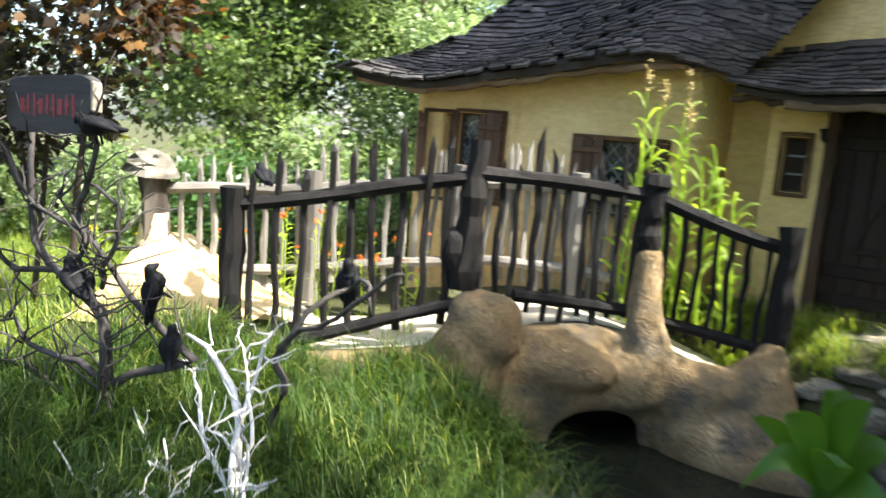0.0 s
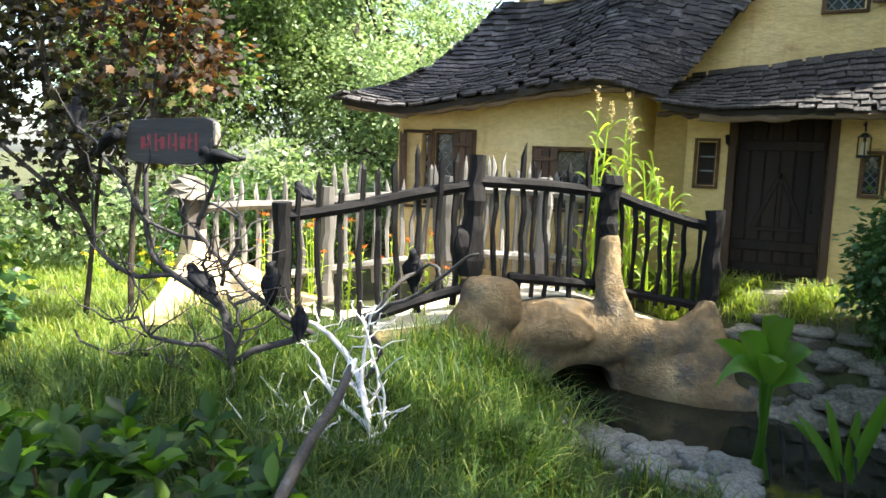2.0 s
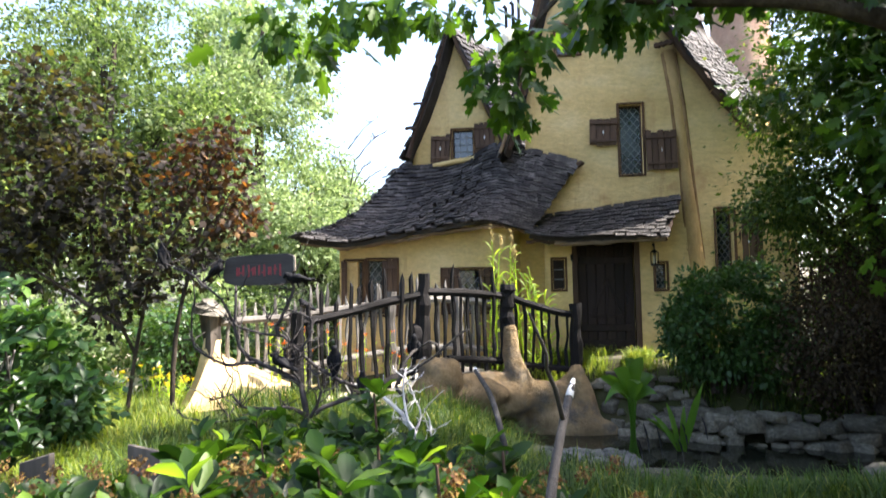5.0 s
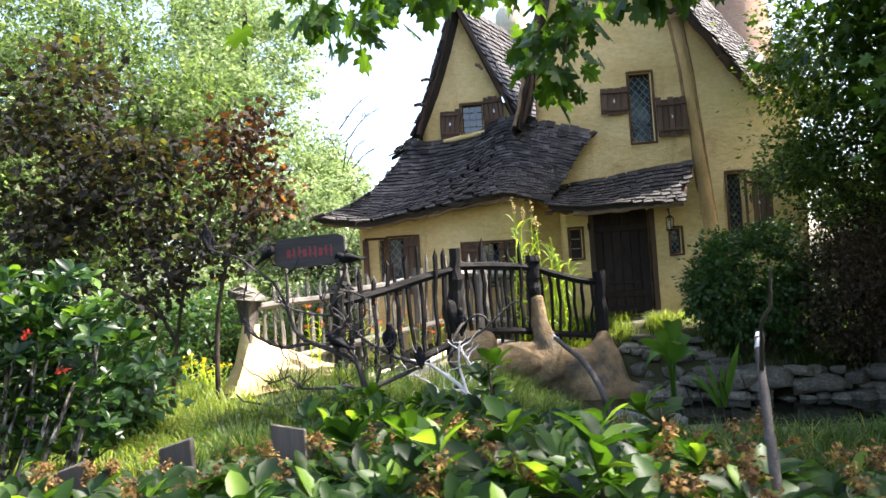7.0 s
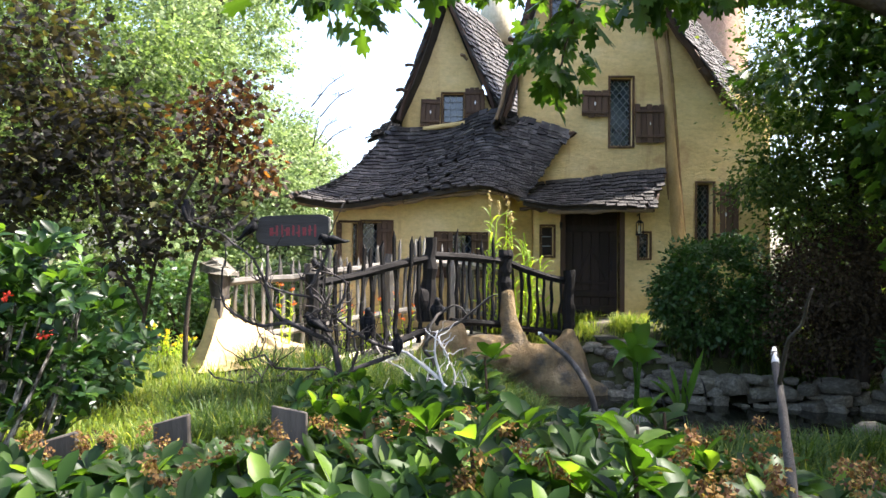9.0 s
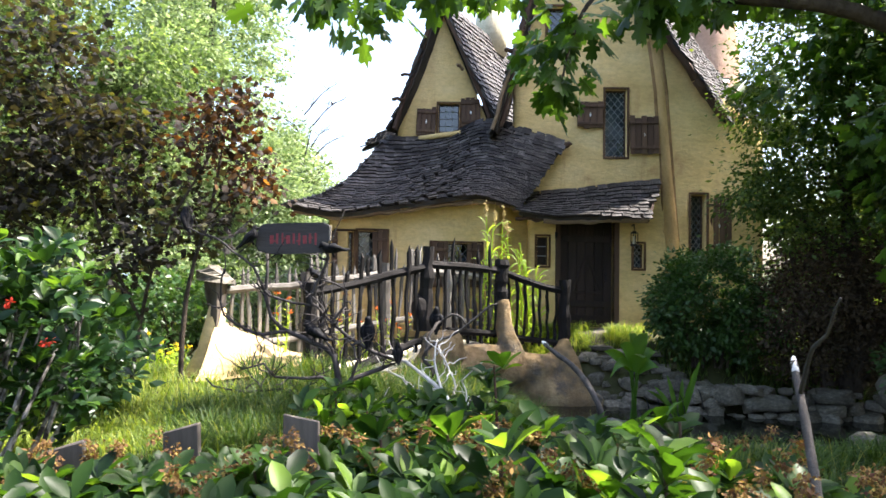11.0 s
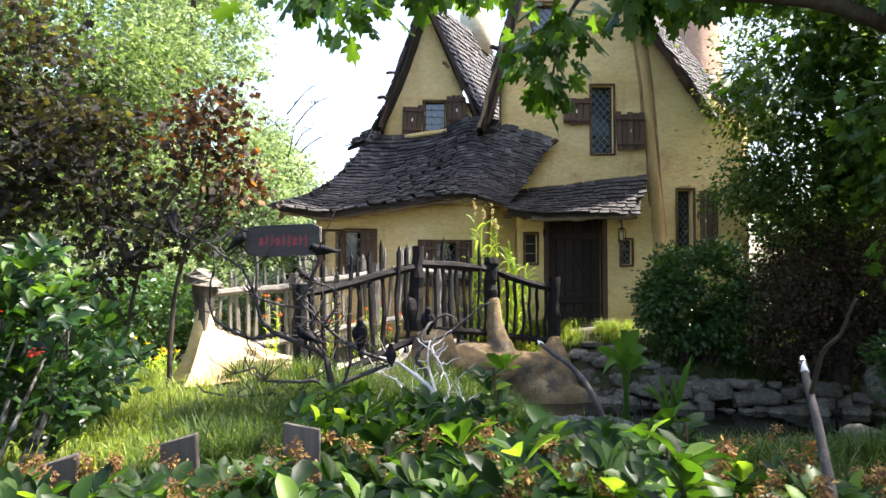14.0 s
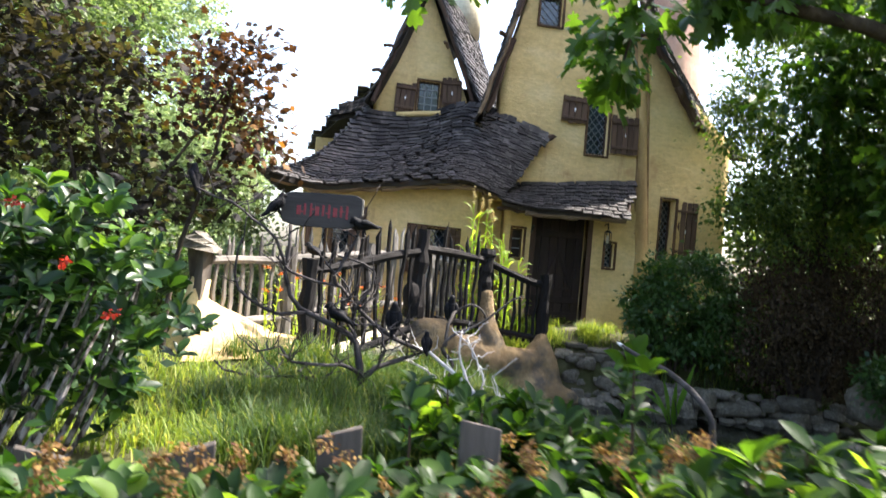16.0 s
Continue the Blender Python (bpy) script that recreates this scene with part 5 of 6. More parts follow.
def scatter_leaves(name, pos, ydir, up, size, shape, faces, seed=0):
    """One mesh of a leaf at each pos, along ydir, its face towards up."""
    pos, ydir, up = np.asarray(pos, float), np.asarray(ydir, float), np.asarray(up, float)
    n = len(pos)
    ydir /= np.linalg.norm(ydir, axis=1, keepdims=True) + 1e-9
    x = np.cross(ydir, up)
    x /= np.linalg.norm(x, axis=1, keepdims=True) + 1e-9
    z = np.cross(x, ydir)
    sh = np.array(shape, float)
    size = np.broadcast_to(np.asarray(size, float), (n,))
    V = pos[:, None] + size[:, None, None] * (x[:, None] * sh[None, :, 0:1] + ydir[:, None] * sh[None, :, 1:2] + z[:, None] * sh[None, :, 2:3])
    k = len(sh)
    me = bpy.data.meshes.new(name)
    base = np.concatenate([np.array(f) for f in faces])
    lens = np.array([len(f) for f in faces])
    L = (np.arange(n)[:, None] * k + base[None]).ravel()
    T = np.tile(lens, n)
    St = np.concatenate([[0], np.cumsum(T)[:-1]])
    me.vertices.add(n * k)
    me.vertices.foreach_set("co", V.ravel())
    me.loops.add(len(L))
    me.loops.foreach_set("vertex_index", L.astype(np.int32))
    me.polygons.add(len(T))
    me.polygons.foreach_set("loop_start", St.astype(np.int32))
    me.polygons.foreach_set("loop_total", T.astype(np.int32))
    me.update(calc_edges=True)
    return me


def ball(n, r):
    d = r.normal(size=(n, 3))
    return d / np.linalg.norm(d, axis=1, keepdims=True)


def crown(name, blobs, size, seed, per=26, spread=0.28, shell=0.55, shape=LEAF_RHOMB, faces=LEAF_RHOMB_F, droop=0.2):
    """Leaves in many small clumps inside the given ellipsoids (centre, radii, clumps)."""
    r = np.random.default_rng(seed)
    P, Y, U = [], [], []
    for c, rad, n in blobs:
        d = ball(n, r) * (shell + (1.04 - shell) * r.random((n, 1)) ** 0.6)
        lump_ = 1 + 0.22 * np.sin(d[:, 0:1] * 5 + seed) * np.cos(d[:, 2:3] * 6 + seed * 2)
        cc = np.array(c) + d * lump_ * np.array(rad)
        m = np.maximum((per * r.uniform(0.4, 1.5, n)).astype(int), 3)
        idx = np.repeat(np.arange(n), m)
        off = r.normal(size=(len(idx), 3)) * spread * r.uniform(0.6, 1.3, (n, 1))[idx]
        off[:, 2] *= 0.65
        P.append(cc[idx] + off)
        Y.append(off * 1.2 + d[idx] * 0.25 + r.normal(size=off.shape) * 0.25 + np.array([0, 0, -droop]))
        U.append(r.normal(size=off.shape) * 0.55 + np.array([0, -0.1, 1.0]))
    P, Y, U = np.concatenate(P), np.concatenate(Y), np.concatenate(U)
    return scatter_leaves(name, P, Y, U, size * r.uniform(0.6, 1.3, len(P)), shape, faces)


def tree(name, label, at, limbs, blobs, leaf, size, seed, bark=M_BARK, per=26, spread=0.3, shell=0.5, **kw):
    """Tapered trunk and limbs (pts, r0, r1), and a crown of leaf clumps, all in places relative to at."""
    t = thing(name, label, "tree", "garden trees", at)
    for k, (pts, r0, r1) in enumerate(limbs):
        q = smooth_path(pts, 9)
        part("trunk" if k == 0 else "limb", tube(q, [r0 + (r1 - r0) * i / 9 for i in range(10)], 9, 0.08, seed + k), bark, t, "", True)
    part("crown", crown(name + "_crown", blobs, size, seed, per, spread, shell, **kw), leaf, t)
    return t


def big_tree(label, at, h, w, leaf, seed, clumps=520, size=0.20, bark=M_BARK):
    r = random.Random(seed)
    limbs = [([(0, 0, -0.1), (0.1, 0, h * 0.3), (-0.1, 0.1, h * 0.6), (0.1, 0, h * 0.9)], 0.26, 0.05)]
    blobs = [((0, 0, h * 0.68), (w * 0.8, w * 0.75, h * 0.34), clumps // 5)]
    for k in range(7):
        a = k * 0.9 + r.uniform(0, 0.5)
        z = h * r.uniform(0.25, 0.78)
        x, y = math.cos(a) * w * 0.72, math.sin(a) * w * 0.72
        limbs.append(([(0, 0, z - h * 0.16), (x * 0.5, y * 0.5, z - h * 0.04), (x, y, z + h * 0.05)], 0.10, 0.03))
        blobs.append(((x, y, z + 0.2), (w * r.uniform(0.38, 0.55), w * r.uniform(0.38, 0.5), h * r.uniform(0.13, 0.2)), clumps // 14))
    return tree("tree", label, at, limbs, blobs, leaf, size, seed, bark, per=104, spread=0.255, shell=0.25)


T1 = big_tree("tall light green leafy tree in full sun", (-6.9, 20.5, 0), 11.5, 2.9, L_TREE2, 31, 560, 0.14)
T2 = big_tree("tall mid green leafy tree", (-11.0, 18.5, 0), 12.0, 3.6, L_TREE, 32, 640, 0.14)
big_tree("slim light green tree beside the house", (-5.0, 22.0, 0), 6.0, 1.5, L_TREE2, 33, 320, 0.125)
big_tree("dense mid green tree at the garden's edge", (-13.5, 11.5, 0), 11.0, 3.4, L_TREE2, 34, 520, 0.13)
big_tree("light green tree behind the path", (-8.4, 15.2, 0), 8.5, 2.5, L_TREE, 35, 480, 0.125)
big_tree("light green leafy tree in the middle distance", (-9.8, 24.0, 0), 13.0, 3.0, L_TREE2, 36, 560, 0.15)
big_tree("small bright green tree behind the railing", (-4.1, 16.6, 0), 4.6, 1.4, L_TREE2, 37, 170, 0.11)
big_tree("small bright green tree beyond the path", (-6.2, 17.6, 0), 5.4, 1.7, L_TREE2, 38, 200, 0.12)
copy_thing(T2, pose(-15.5, 4.0, 0, 0, 0, 70))
copy_thing(T1, pose(-17.0, 22.0, 0, 0, 0, 140))
copy_thing(T2, pose(12.8, 15.8, 0, 0, 0, 30))
# unseen tree added at the right to shade the pond and near bank
copy_thing(T2, pose(9.6, 6.8, 0, 0, 0, 200))
copy_thing(T2, pose(4.0, -13.0, 0, 0, 0, 100))
copy_thing(T1, pose(-6.0, -13.0, 0, 0, 0, 250))
# bare fine branches against the sky
bare = thing("bare_tree", "thin bare grey tree against the sky", "tree", "garden trees", (-4.1, 20.5, 0))
rb = random.Random(3)
for k in range(9):
    a = Vector((rb.uniform(-0.3, 0.3), 0, 3.2 + 0.35 * k))
    e = a + Vector((rb.uniform(0.5, 1.1) * (1 if k % 3 else -1), rb.uniform(-0.4, 0.4), rb.uniform(0.3, 1.0)))
    limb(bare, (0, 0, 0), [a, a.lerp(e, 0.5) + Vector((0, 0, 0.15)), e], 0.024, 0.008, M_DEAD, 700 + k, 6)
    twigs(bare, (0, 0, 0), [a, a.lerp(e, 0.5) + Vector((0, 0, 0.15)), e], 9, 0.55, 0.009, M_DEAD, 720 + k)
part("trunk", tube([(0, 0, -0.1), (0.1, 0, 2.5), (-0.1, 0, 4.4), (0.15, 0, 5.6)], [0.07, 0.05, 0.03, 0.012], 7), M_DEAD, bare)

# purple-leaved tree
tree("purple_tree", "small maple with dark purple and olive leaves", (-3.9, 8.55, 0),
     [([(0.1, 0, -0.1), (0.2, 0.05, 0.9), (0.45, 0, 1.9), (0.9, 0.0, 2.7), (1.2, 0, 3.3)], 0.028, 0.012), ([(0.2, 0.05, 0.9), (-0.3, 0, 2.0), (-0.6, 0.1, 3.2), (-1.0, 0, 4.3)], 0.024, 0.010),
      ([(0.3, 0, 1.5), (-0.1, -0.2, 2.6), (0.1, -0.2, 3.4)], 0.03, 0.012), ([(0.1, 0, 1.2), (-0.7, -0.2, 1.8), (-1.4, -0.2, 2.2)], 0.03, 0.012)],
     [((-0.55, 0, 2.95), (1.05, 0.8, 0.85), 54), ((-1.35, -0.1, 4.0), (1.1, 0.8, 0.8), 44), ((0.45, 0, 2.15), (0.8, 0.6, 0.45), 17), ((-1.4, -0.2, 2.5), (0.8, 0.6, 0.9), 44), ((0.1, 0, 3.3), (0.5, 0.5, 0.4), 12), ((1.2, 0, 2.2), (0.45, 0.4, 0.28), 5), ((-0.3, -0.1, 1.6), (0.9, 0.5, 0.3), 8)],
     L_RED, 0.118, 41, M_BARK, per=24, spread=0.21, shell=0.15, shape=LEAF_MAPLE, faces=LEAF_MAPLE_F, droop=0.12)
tree("rust_tree", "slender maple with rust-tinged dark leaves", (-2.9, 8.6, 0),
     [([(-0.3, 0, -0.1), (-0.25, 0, 1.2), (0.05, 0, 2.4), (0.2, 0, 3.4)], 0.035, 0.012), ([(-0.05, 0, 2.1), (0.25, 0, 2.5), (0.45, 0, 2.9)], 0.018, 0.008)],
     [((0.12, 0, 3.40), (0.45, 0.4, 0.42), 26), ((0.48, 0, 2.75), (0.36, 0.4, 0.45), 20), ((0.0, 0, 2.9), (0.5, 0.5, 0.4), 14)], L_RUST, 0.10, 42, M_BARK, per=20, spread=0.18, shell=0.15, shape=LEAF_MAPLE, faces=LEAF_MAPLE_F, droop=0.15)

# overhanging oak: trunk, limb and lobed leaves
oak = thing("oak_tree", "large oak with a low limb of lobed leaves overhead", "tree", "garden trees", (4.95, 7.4, 0))
part("trunk", tube(smooth_path([(0.40, 0, -0.2), (0.30, 0, 1.6), (0.24, 0, 3.2), (0.25, 0, 4.6), (0.35, 0.1, 7.0)], 12), [0.34 - 0.013 * k for k in range(13)], 12, 0.06, 4), M_BARK, oak, "", True)
O_AT = (4.95, 7.4, 0)
for k, (pts, r0, r1) in enumerate([([(5.0, 7.2, 3.95), (4.2, 7.2, 4.28), (3.5, 7.2, 4.38), (2.7, 7.25, 4.46), (1.7, 7.3, 4.66), (0.5, 7.35, 4.86), (-0.8, 7.35, 5.0), (-1.9, 7.35, 4.95)], 0.10, 0.02),
                                   ([(1.7, 7.3, 4.62), (1.42, 7.3, 4.3), (1.26, 7.35, 3.85), (1.18, 7.35, 3.35)], 0.03, 0.008), ([(4.75, 7.2, 4.4), (5.6, 7.4, 5.2), (6.6, 7.6, 5.9)], 0.14, 0.05),
                                   ([(4.8, 7.2, 5.0), (4.0, 7.3, 6.0), (2.9, 7.3, 6.8)], 0.12, 0.04)]):
    q = smooth_path(pts, 14)
    put_at(part("limb", tube(q, [r0 + (r1 - r0) * i / 14 for i in range(15)], 9, 0.10, 60 + k), M_BARK, oak, "", True), O_AT)
oak_blobs = [((-1.15, 7.35, 4.48), (0.70, 0.30, 0.24), 14), ((-0.30, 7.35, 4.66), (0.6, 0.30, 0.18), 9), ((0.60, 7.35, 4.60), (0.55, 0.30, 0.22), 8), ((1.24, 7.35, 4.10), (0.26, 0.25, 0.46), 10),
             ((1.16, 7.35, 3.52), (0.16, 0.22, 0.30), 7), ((2.2, 7.3, 4.45), (0.7, 0.4, 0.28), 18), ((3.3, 7.3, 4.75), (0.8, 0.5, 0.35), 16)]
ob_ = part("leaves", crown("oak_leaves", oak_blobs, 0.31, 51, 6, 0.18, 0.1, LEAF_OAK, LEAF_OAK_F, 0.55), L_OAK, oak)
put_at(ob_, O_AT)
# blobs above z 6.5 are unseen canopy, added to shade hedge and right bank
oak_high = [((5.25, 9.6, 4.2), (0.8, 0.5, 0.8), 38), ((6.2, 9.5, 3.3), (0.9, 0.6, 0.8), 60), ((5.9, 9.5, 5.0), (1.1, 0.6, 0.6), 60), ((4.6, 4.2, 6.8), (2.6, 2.2, 0.8), 80), ((7.1, 4.6, 6.6), (1.9, 2.8, 0.8), 210), ((8.2, 7.6, 7.2), (1.6, 2.0, 0.9), 110),
            ((4.4, 6.6, 7.0), (1.2, 1.0, 0.7), 40), ((5.0, 7.4, 7.0), (2.2, 1.6, 1.3), 110), ((6.6, 7.4, 5.6), (1.5, 1.3, 1.1), 90), ((5.9, 6.6, 4.2), (0.9, 0.7, 0.6), 34), ((4.5, 7.2, 4.9), (0.9, 0.6, 0.4), 30), ((5.6, 7.0, 3.0), (0.55, 0.5, 0.5), 16), ((4.75, 6.9, 2.7), (0.32, 0.3, 1.2), 18)]
ob_ = part("upper_leaves", crown("oak_upper_and_shade", oak_high, 0.19, 52, 16, 0.28, 0.2, LEAF_OAK, LEAF_OAK_F, 0.4), L_OAK, oak)
put_at(ob_, O_AT)

# evergreen and shrubs on the right
tree("yew_tree", "dark fine-leaved evergreen beside the house", (5.9, 10.3, 0),
     [([(0, 0, -0.2), (0.1, 0, 1.5), (-0.1, 0, 3.2), (0.2, 0, 5.5)], 0.16, 0.04), ([(0, 0, 1.8), (-0.7, 0, 2.4), (-1.4, 0, 2.8)], 0.06, 0.02), ([(0, 0, 2.8), (0.8, 0, 3.6), (1.3, 0, 4.5)], 0.07, 0.02)],
     # first three blobs: crown added mostly above the view, to shade the bridge
     [((-0.9, 0.45, 6.7), (1.0, 0.75, 0.65), 150), ((0.4, 0.5, 7.2), (1.2, 0.85, 0.8), 150), ((-0.5, 0.5, 5.95), (0.7, 0.7, 0.45), 80), ((-0.72, 1.2, 4.6), (0.5, 0.45, 1.2), 125), ((-1.15, -0.1, 2.75), (0.65, 0.5, 0.50), 120), ((-0.2, 0, 3.7), (1.05, 0.8, 1.1), 175), ((0.6, 0, 5.2), (1.5, 1.0, 1.5), 150), ((1.0, 0, 3.2), (1.0, 0.9, 1.0), 160), ((-0.2, 0, 2.3), (1.1, 0.5, 0.5), 90)],
     L_YEW, 0.078, 61, M_BARK, per=42, spread=0.17, shell=0.25)


def shrub(name, label, at, blobs, leaf, size, seed, per=28, spread=0.12, shell=0.5, stems=9, stem_mat=M_BARK, **kw):
    t = thing(name, label, "shrub", "garden shrubs", at)
    r = random.Random(seed)
    for k in range(stems):
        c, rad, _ = blobs[k % len(blobs)]
        e = Vector((c[0] + r.uniform(-0.6, 0.6) * rad[0], c[1] + r.uniform(-0.5, 0.5) * rad[1], c[2] + r.uniform(-0.2, 0.6) * rad[2]))
        b0 = Vector((c[0] * 0.4 + r.uniform(-0.1, 0.1), c[1] * 0.4, -0.15))
        part("stem", tube(smooth_path([b0, b0.lerp(e, 0.5) + Vector((r.uniform(-0.1, 0.1), 0, 0.05)), e], 5), [0.025 - 0.003 * i for i in range(6)], 5, 0.1, seed + k), stem_mat, t)
    part("foliage", crown(name + "_leaves", blobs, size, seed, per, spread, shell, **kw), leaf, t)
    return t


shrub("round_bush", "dense rounded dark green bush beside the door", (4.1, 10.95, 0.25), [((0.0, 0, 0.92), (0.82, 0.65, 0.80), 360), ((-0.45, -0.1, 0.65), (0.42, 0.4, 0.5), 90), ((0.5, -0.1, 0.5), (0.5, 0.4, 0.5), 90)], L_BUSH, 0.085, 71, per=26, spread=0.10, shell=0.75)
shrub("brown_shrub", "dark brown twiggy shrub in deep shade", (5.6, 10.25, 0.1), [((-0.15, 0, 1.2), (0.85, 0.6, 1.05), 330), ((0.9, -0.1, 1.2), (0.9, 0.7, 1.1), 300), ((0.3, 0.25, 0.30), (1.3, 0.45, 0.42), 220)], L_BROWN, 0.058, 72, per=36, spread=0.16, shell=0.3)
shrub("brown_shrub", "dark brown twiggy shrub in deep shade", (7.3, 9.4, 0.1), [((0, 0, 1.3), (1.1, 0.9, 1.3), 420)], L_BROWN, 0.058, 73, per=36, spread=0.16, shell=0.3)
shrub("green_shrub", "low green shrub at the water's edge", (6.4, 8.6, 0.0), [((0, 0, 0.35), (0.9, 0.6, 0.40), 150)], L_BUSH, 0.09, 74, spread=0.12)
for k, (x, y, z, w, h, lf) in enumerate(((-4.3, 11.3, 0.7, 0.9, 0.75, L_BUSH), (-5.6, 12.2, 0.8, 1.1, 0.85, L_TREE), (-7.0, 11.2, 0.7, 1.2, 0.8, L_TREE2), (-3.2, 13.2, 0.7, 0.9, 0.8, L_TREE2), (-8.8, 10.2, 0.8, 1.3, 0.9, L_TREE), (-4.6, 14.6, 0.9, 1.2, 1.0, L_TREE), (-10.2, 8.2, 0.8, 1.4, 1.0, L_TREE2))):
    shrub("garden_shrub", ("dark green leafy shrub behind the pier", "mid green garden shrub", "light green sunlit shrub")[k % 3], (x, y, 0), [((0, 0, z), (w, 0.7, h), 150)], lf, 0.11, 80 + k, per=26, spread=0.15, shell=0.5)
shrub("evergreen_hedge", "tall dark evergreen hedge behind the brown shrubs", (8.3, 12.6, 0.0), [((0, 0, 1.6), (2.6, 0.8, 2.0), 420), ((-1.4, -0.4, 0.9), (1.0, 0.6, 1.1), 160), ((1.2, -1.6, 1.5), (1.6, 0.8, 1.9), 260)], L_YEW, 0.17, 97, per=26, spread=0.22, shell=0.35)
shrub("under_shrub", "dark green broad-leaved shrub under the maple", (-4.2, 7.2, 0.0), [((0, 0, 0.75), (0.85, 0.6, 0.8), 120), ((0.4, -0.2, 0.4), (0.5, 0.4, 0.45), 50)], L_BUSH, 0.13, 98, per=18, spread=0.15, shell=0.4)
# pale clipped shrub
shrub("pale_shrub", "pale green feathery shrub in sunlight", (-5.2, 13.4, 0.0), [((0, 0, 1.0), (0.8, 0.6, 1.0), 120)], L_TREE2, 0.12, 95, per=24, spread=0.16)


def whorls(P, A, n, size, seed, spread=0.9):
    """Rosettes of obovate leaves at P round the axes A."""
    r = np.random.default_rng(seed)
    P, A = np.asarray(P, float), np.asarray(A, float)
    A /= np.linalg.norm(A, axis=1, keepdims=True)
    e = np.cross(A, [0.2, 0.9, 0.1])
    e /= np.linalg.norm(e, axis=1, keepdims=True)
    f = np.cross(A, e)
    pos, yd, up, sz = [], [], [], []
    for k in range(n):
        t = 2 * math.pi * k / n * 1.0 + r.uniform(-0.35, 0.35, len(P)) + (k % 2) * 0.3
        lift = r.uniform(0.15, 0.75, len(P))[:, None] * (1.0 if k % 3 else 1.4)
        d = e * np.cos(t)[:, None] * spread + f * np.sin(t)[:, None] * spread + A * lift
        pos.append(P + A * r.uniform(-0.03, 0.01, len(P))[:, None])
        yd.append(d)
        up.append(A + r.normal(size=A.shape) * 0.15)
        sz.append(size * r.uniform(0.7, 1.2, len(P)))
    return scatter_leaves("whorl_leaves", np.concatenate(pos), np.concatenate(yd), np.concatenate(up), np.concatenate(sz), LEAF_OBOVATE, LEAF_OBOVATE_F)


# ---- hedge along the fence ----
hedge = thing("hedge", "glossy green hedge of leaf rosettes with dry flower heads", "hedge", at=(0, 3, 0))


def hedge_top(x, y):
    base = 0.58 + 0.16 * smoothstep(-1.3, 0.0, x) - 0.22 * smoothstep(1.2, 2.0, x)
    return base - (0.24 if x > -0.3 else 0.13) * smoothstep(3.0, 4.0, y) + 0.07 * nz(x, y, 0, 1.4) + 0.05 * nz(x, y, 4, 4)


r = np.random.default_rng(12)
HP, HA, stems_p = [], [], []
for k in range(1250):
    x, y = r.uniform(-3.6, 4.2), r.uniform(1.7, 4.0)
    d_ = r.random() ** 2.2
    z = hedge_top(x, y) * (1 - 0.75 * d_)
    HP.append((x, y, z))
    HA.append((r.normal() * 0.35, r.normal() * 0.35 - 0.15, 1.0))
# taller sprigs that stand out of the top
for x, y, z in ((0.33, 4.65, 0.95), (1.20, 3.6, 0.82), (0.42, 3.2, 0.86), (0.95, 3.15, 0.86), (0.02, 3.0, 0.88), (-0.30, 3.4, 0.76), (-0.85, 3.2, 0.66), (1.5, 3.1, 0.66), (-1.9, 3.2, 0.58), (0.68, 3.5, 0.78), (0.20, 2.5, 0.96), (0.75, 2.4, 0.95), (-0.1, 4.5, 0.62)):
    for q in range(5):
        HP.append((x + r.normal() * 0.05, y + r.normal() * 0.05, z - q * 0.08))
        HA.append((r.normal() * 0.3, r.normal() * 0.3, 1.0))
    part("stem", tube([(x, y, ground_h(x, y) - 0.05), (x + 0.03, y, z * 0.5), (x, y, z)], [0.014, 0.011, 0.007], 6), M_TIMBER, hedge).location = (0, -3, 0)
for k in range(64):
    x, y = r.uniform(-1.0, 0.95), r.uniform(4.7, 5.8)
    z = (0.62 - 0.24 * smoothstep(-0.1, 0.5, x)) * r.uniform(0.45, 1.0) + 0.08 * nz(x, y, 1, 3)
    HP.append((x, y, z))
    HA.append((r.normal() * 0.4, r.normal() * 0.4, 1.0))
    if k % 4 == 0:
        part("stem", tube([(x, y, ground_h(x, y) - 0.05), (x + 0.02, y, z * 0.6), (x, y, z)], [0.012, 0.010, 0.006], 6), M_TIMBER, hedge).location = (0, -3, 0)
for k in range(110):
    x, y = r.uniform(-0.95, 0.5), r.uniform(5.0, 6.5)
    z = 0.54 * r.uniform(0.35, 1.0) + 0.08 * nz(x, y, 1, 2) + ground_h(x, y)
    HP.append((x, y, z))
    HA.append((r.normal() * 0.4, r.normal() * 0.4, 1.0))
    if k % 5 == 0:
        part("stem", tube([(x, y, ground_h(x, y) - 0.05), (x + 0.02, y, z * 0.6), (x, y, z)], [0.012, 0.010, 0.006], 6), M_TIMBER, hedge).location = (0, -3, 0)
ob_ = part("foliage", whorls(HP, HA, 7, 0.158, 13), L_HEDGE, hedge)
ob_.location = (0, -3, 0)
FL = []
for k in range(40):
    x, y = r.uniform(-2.6, 3.0), r.uniform(2.3, 4.0)
    lean_x = r.normal() * 0.05
    for q in range(4):
        FL.append(((x + lean_x * q, y, hedge_top(x, y) + 0.02 + 0.055 * q), (0.034 - 0.006 * q, 0.034 - 0.006 * q, 0.04), 5))
ob_ = part("flower_head_field", crown("dry_heads", FL, 0.024, 14, 14, 0.018, 0.1), L_DRY, hedge, "dry rusty flower heads")
ob_.location = (0, -3, 0)
ob_["kind"] = "stuff"

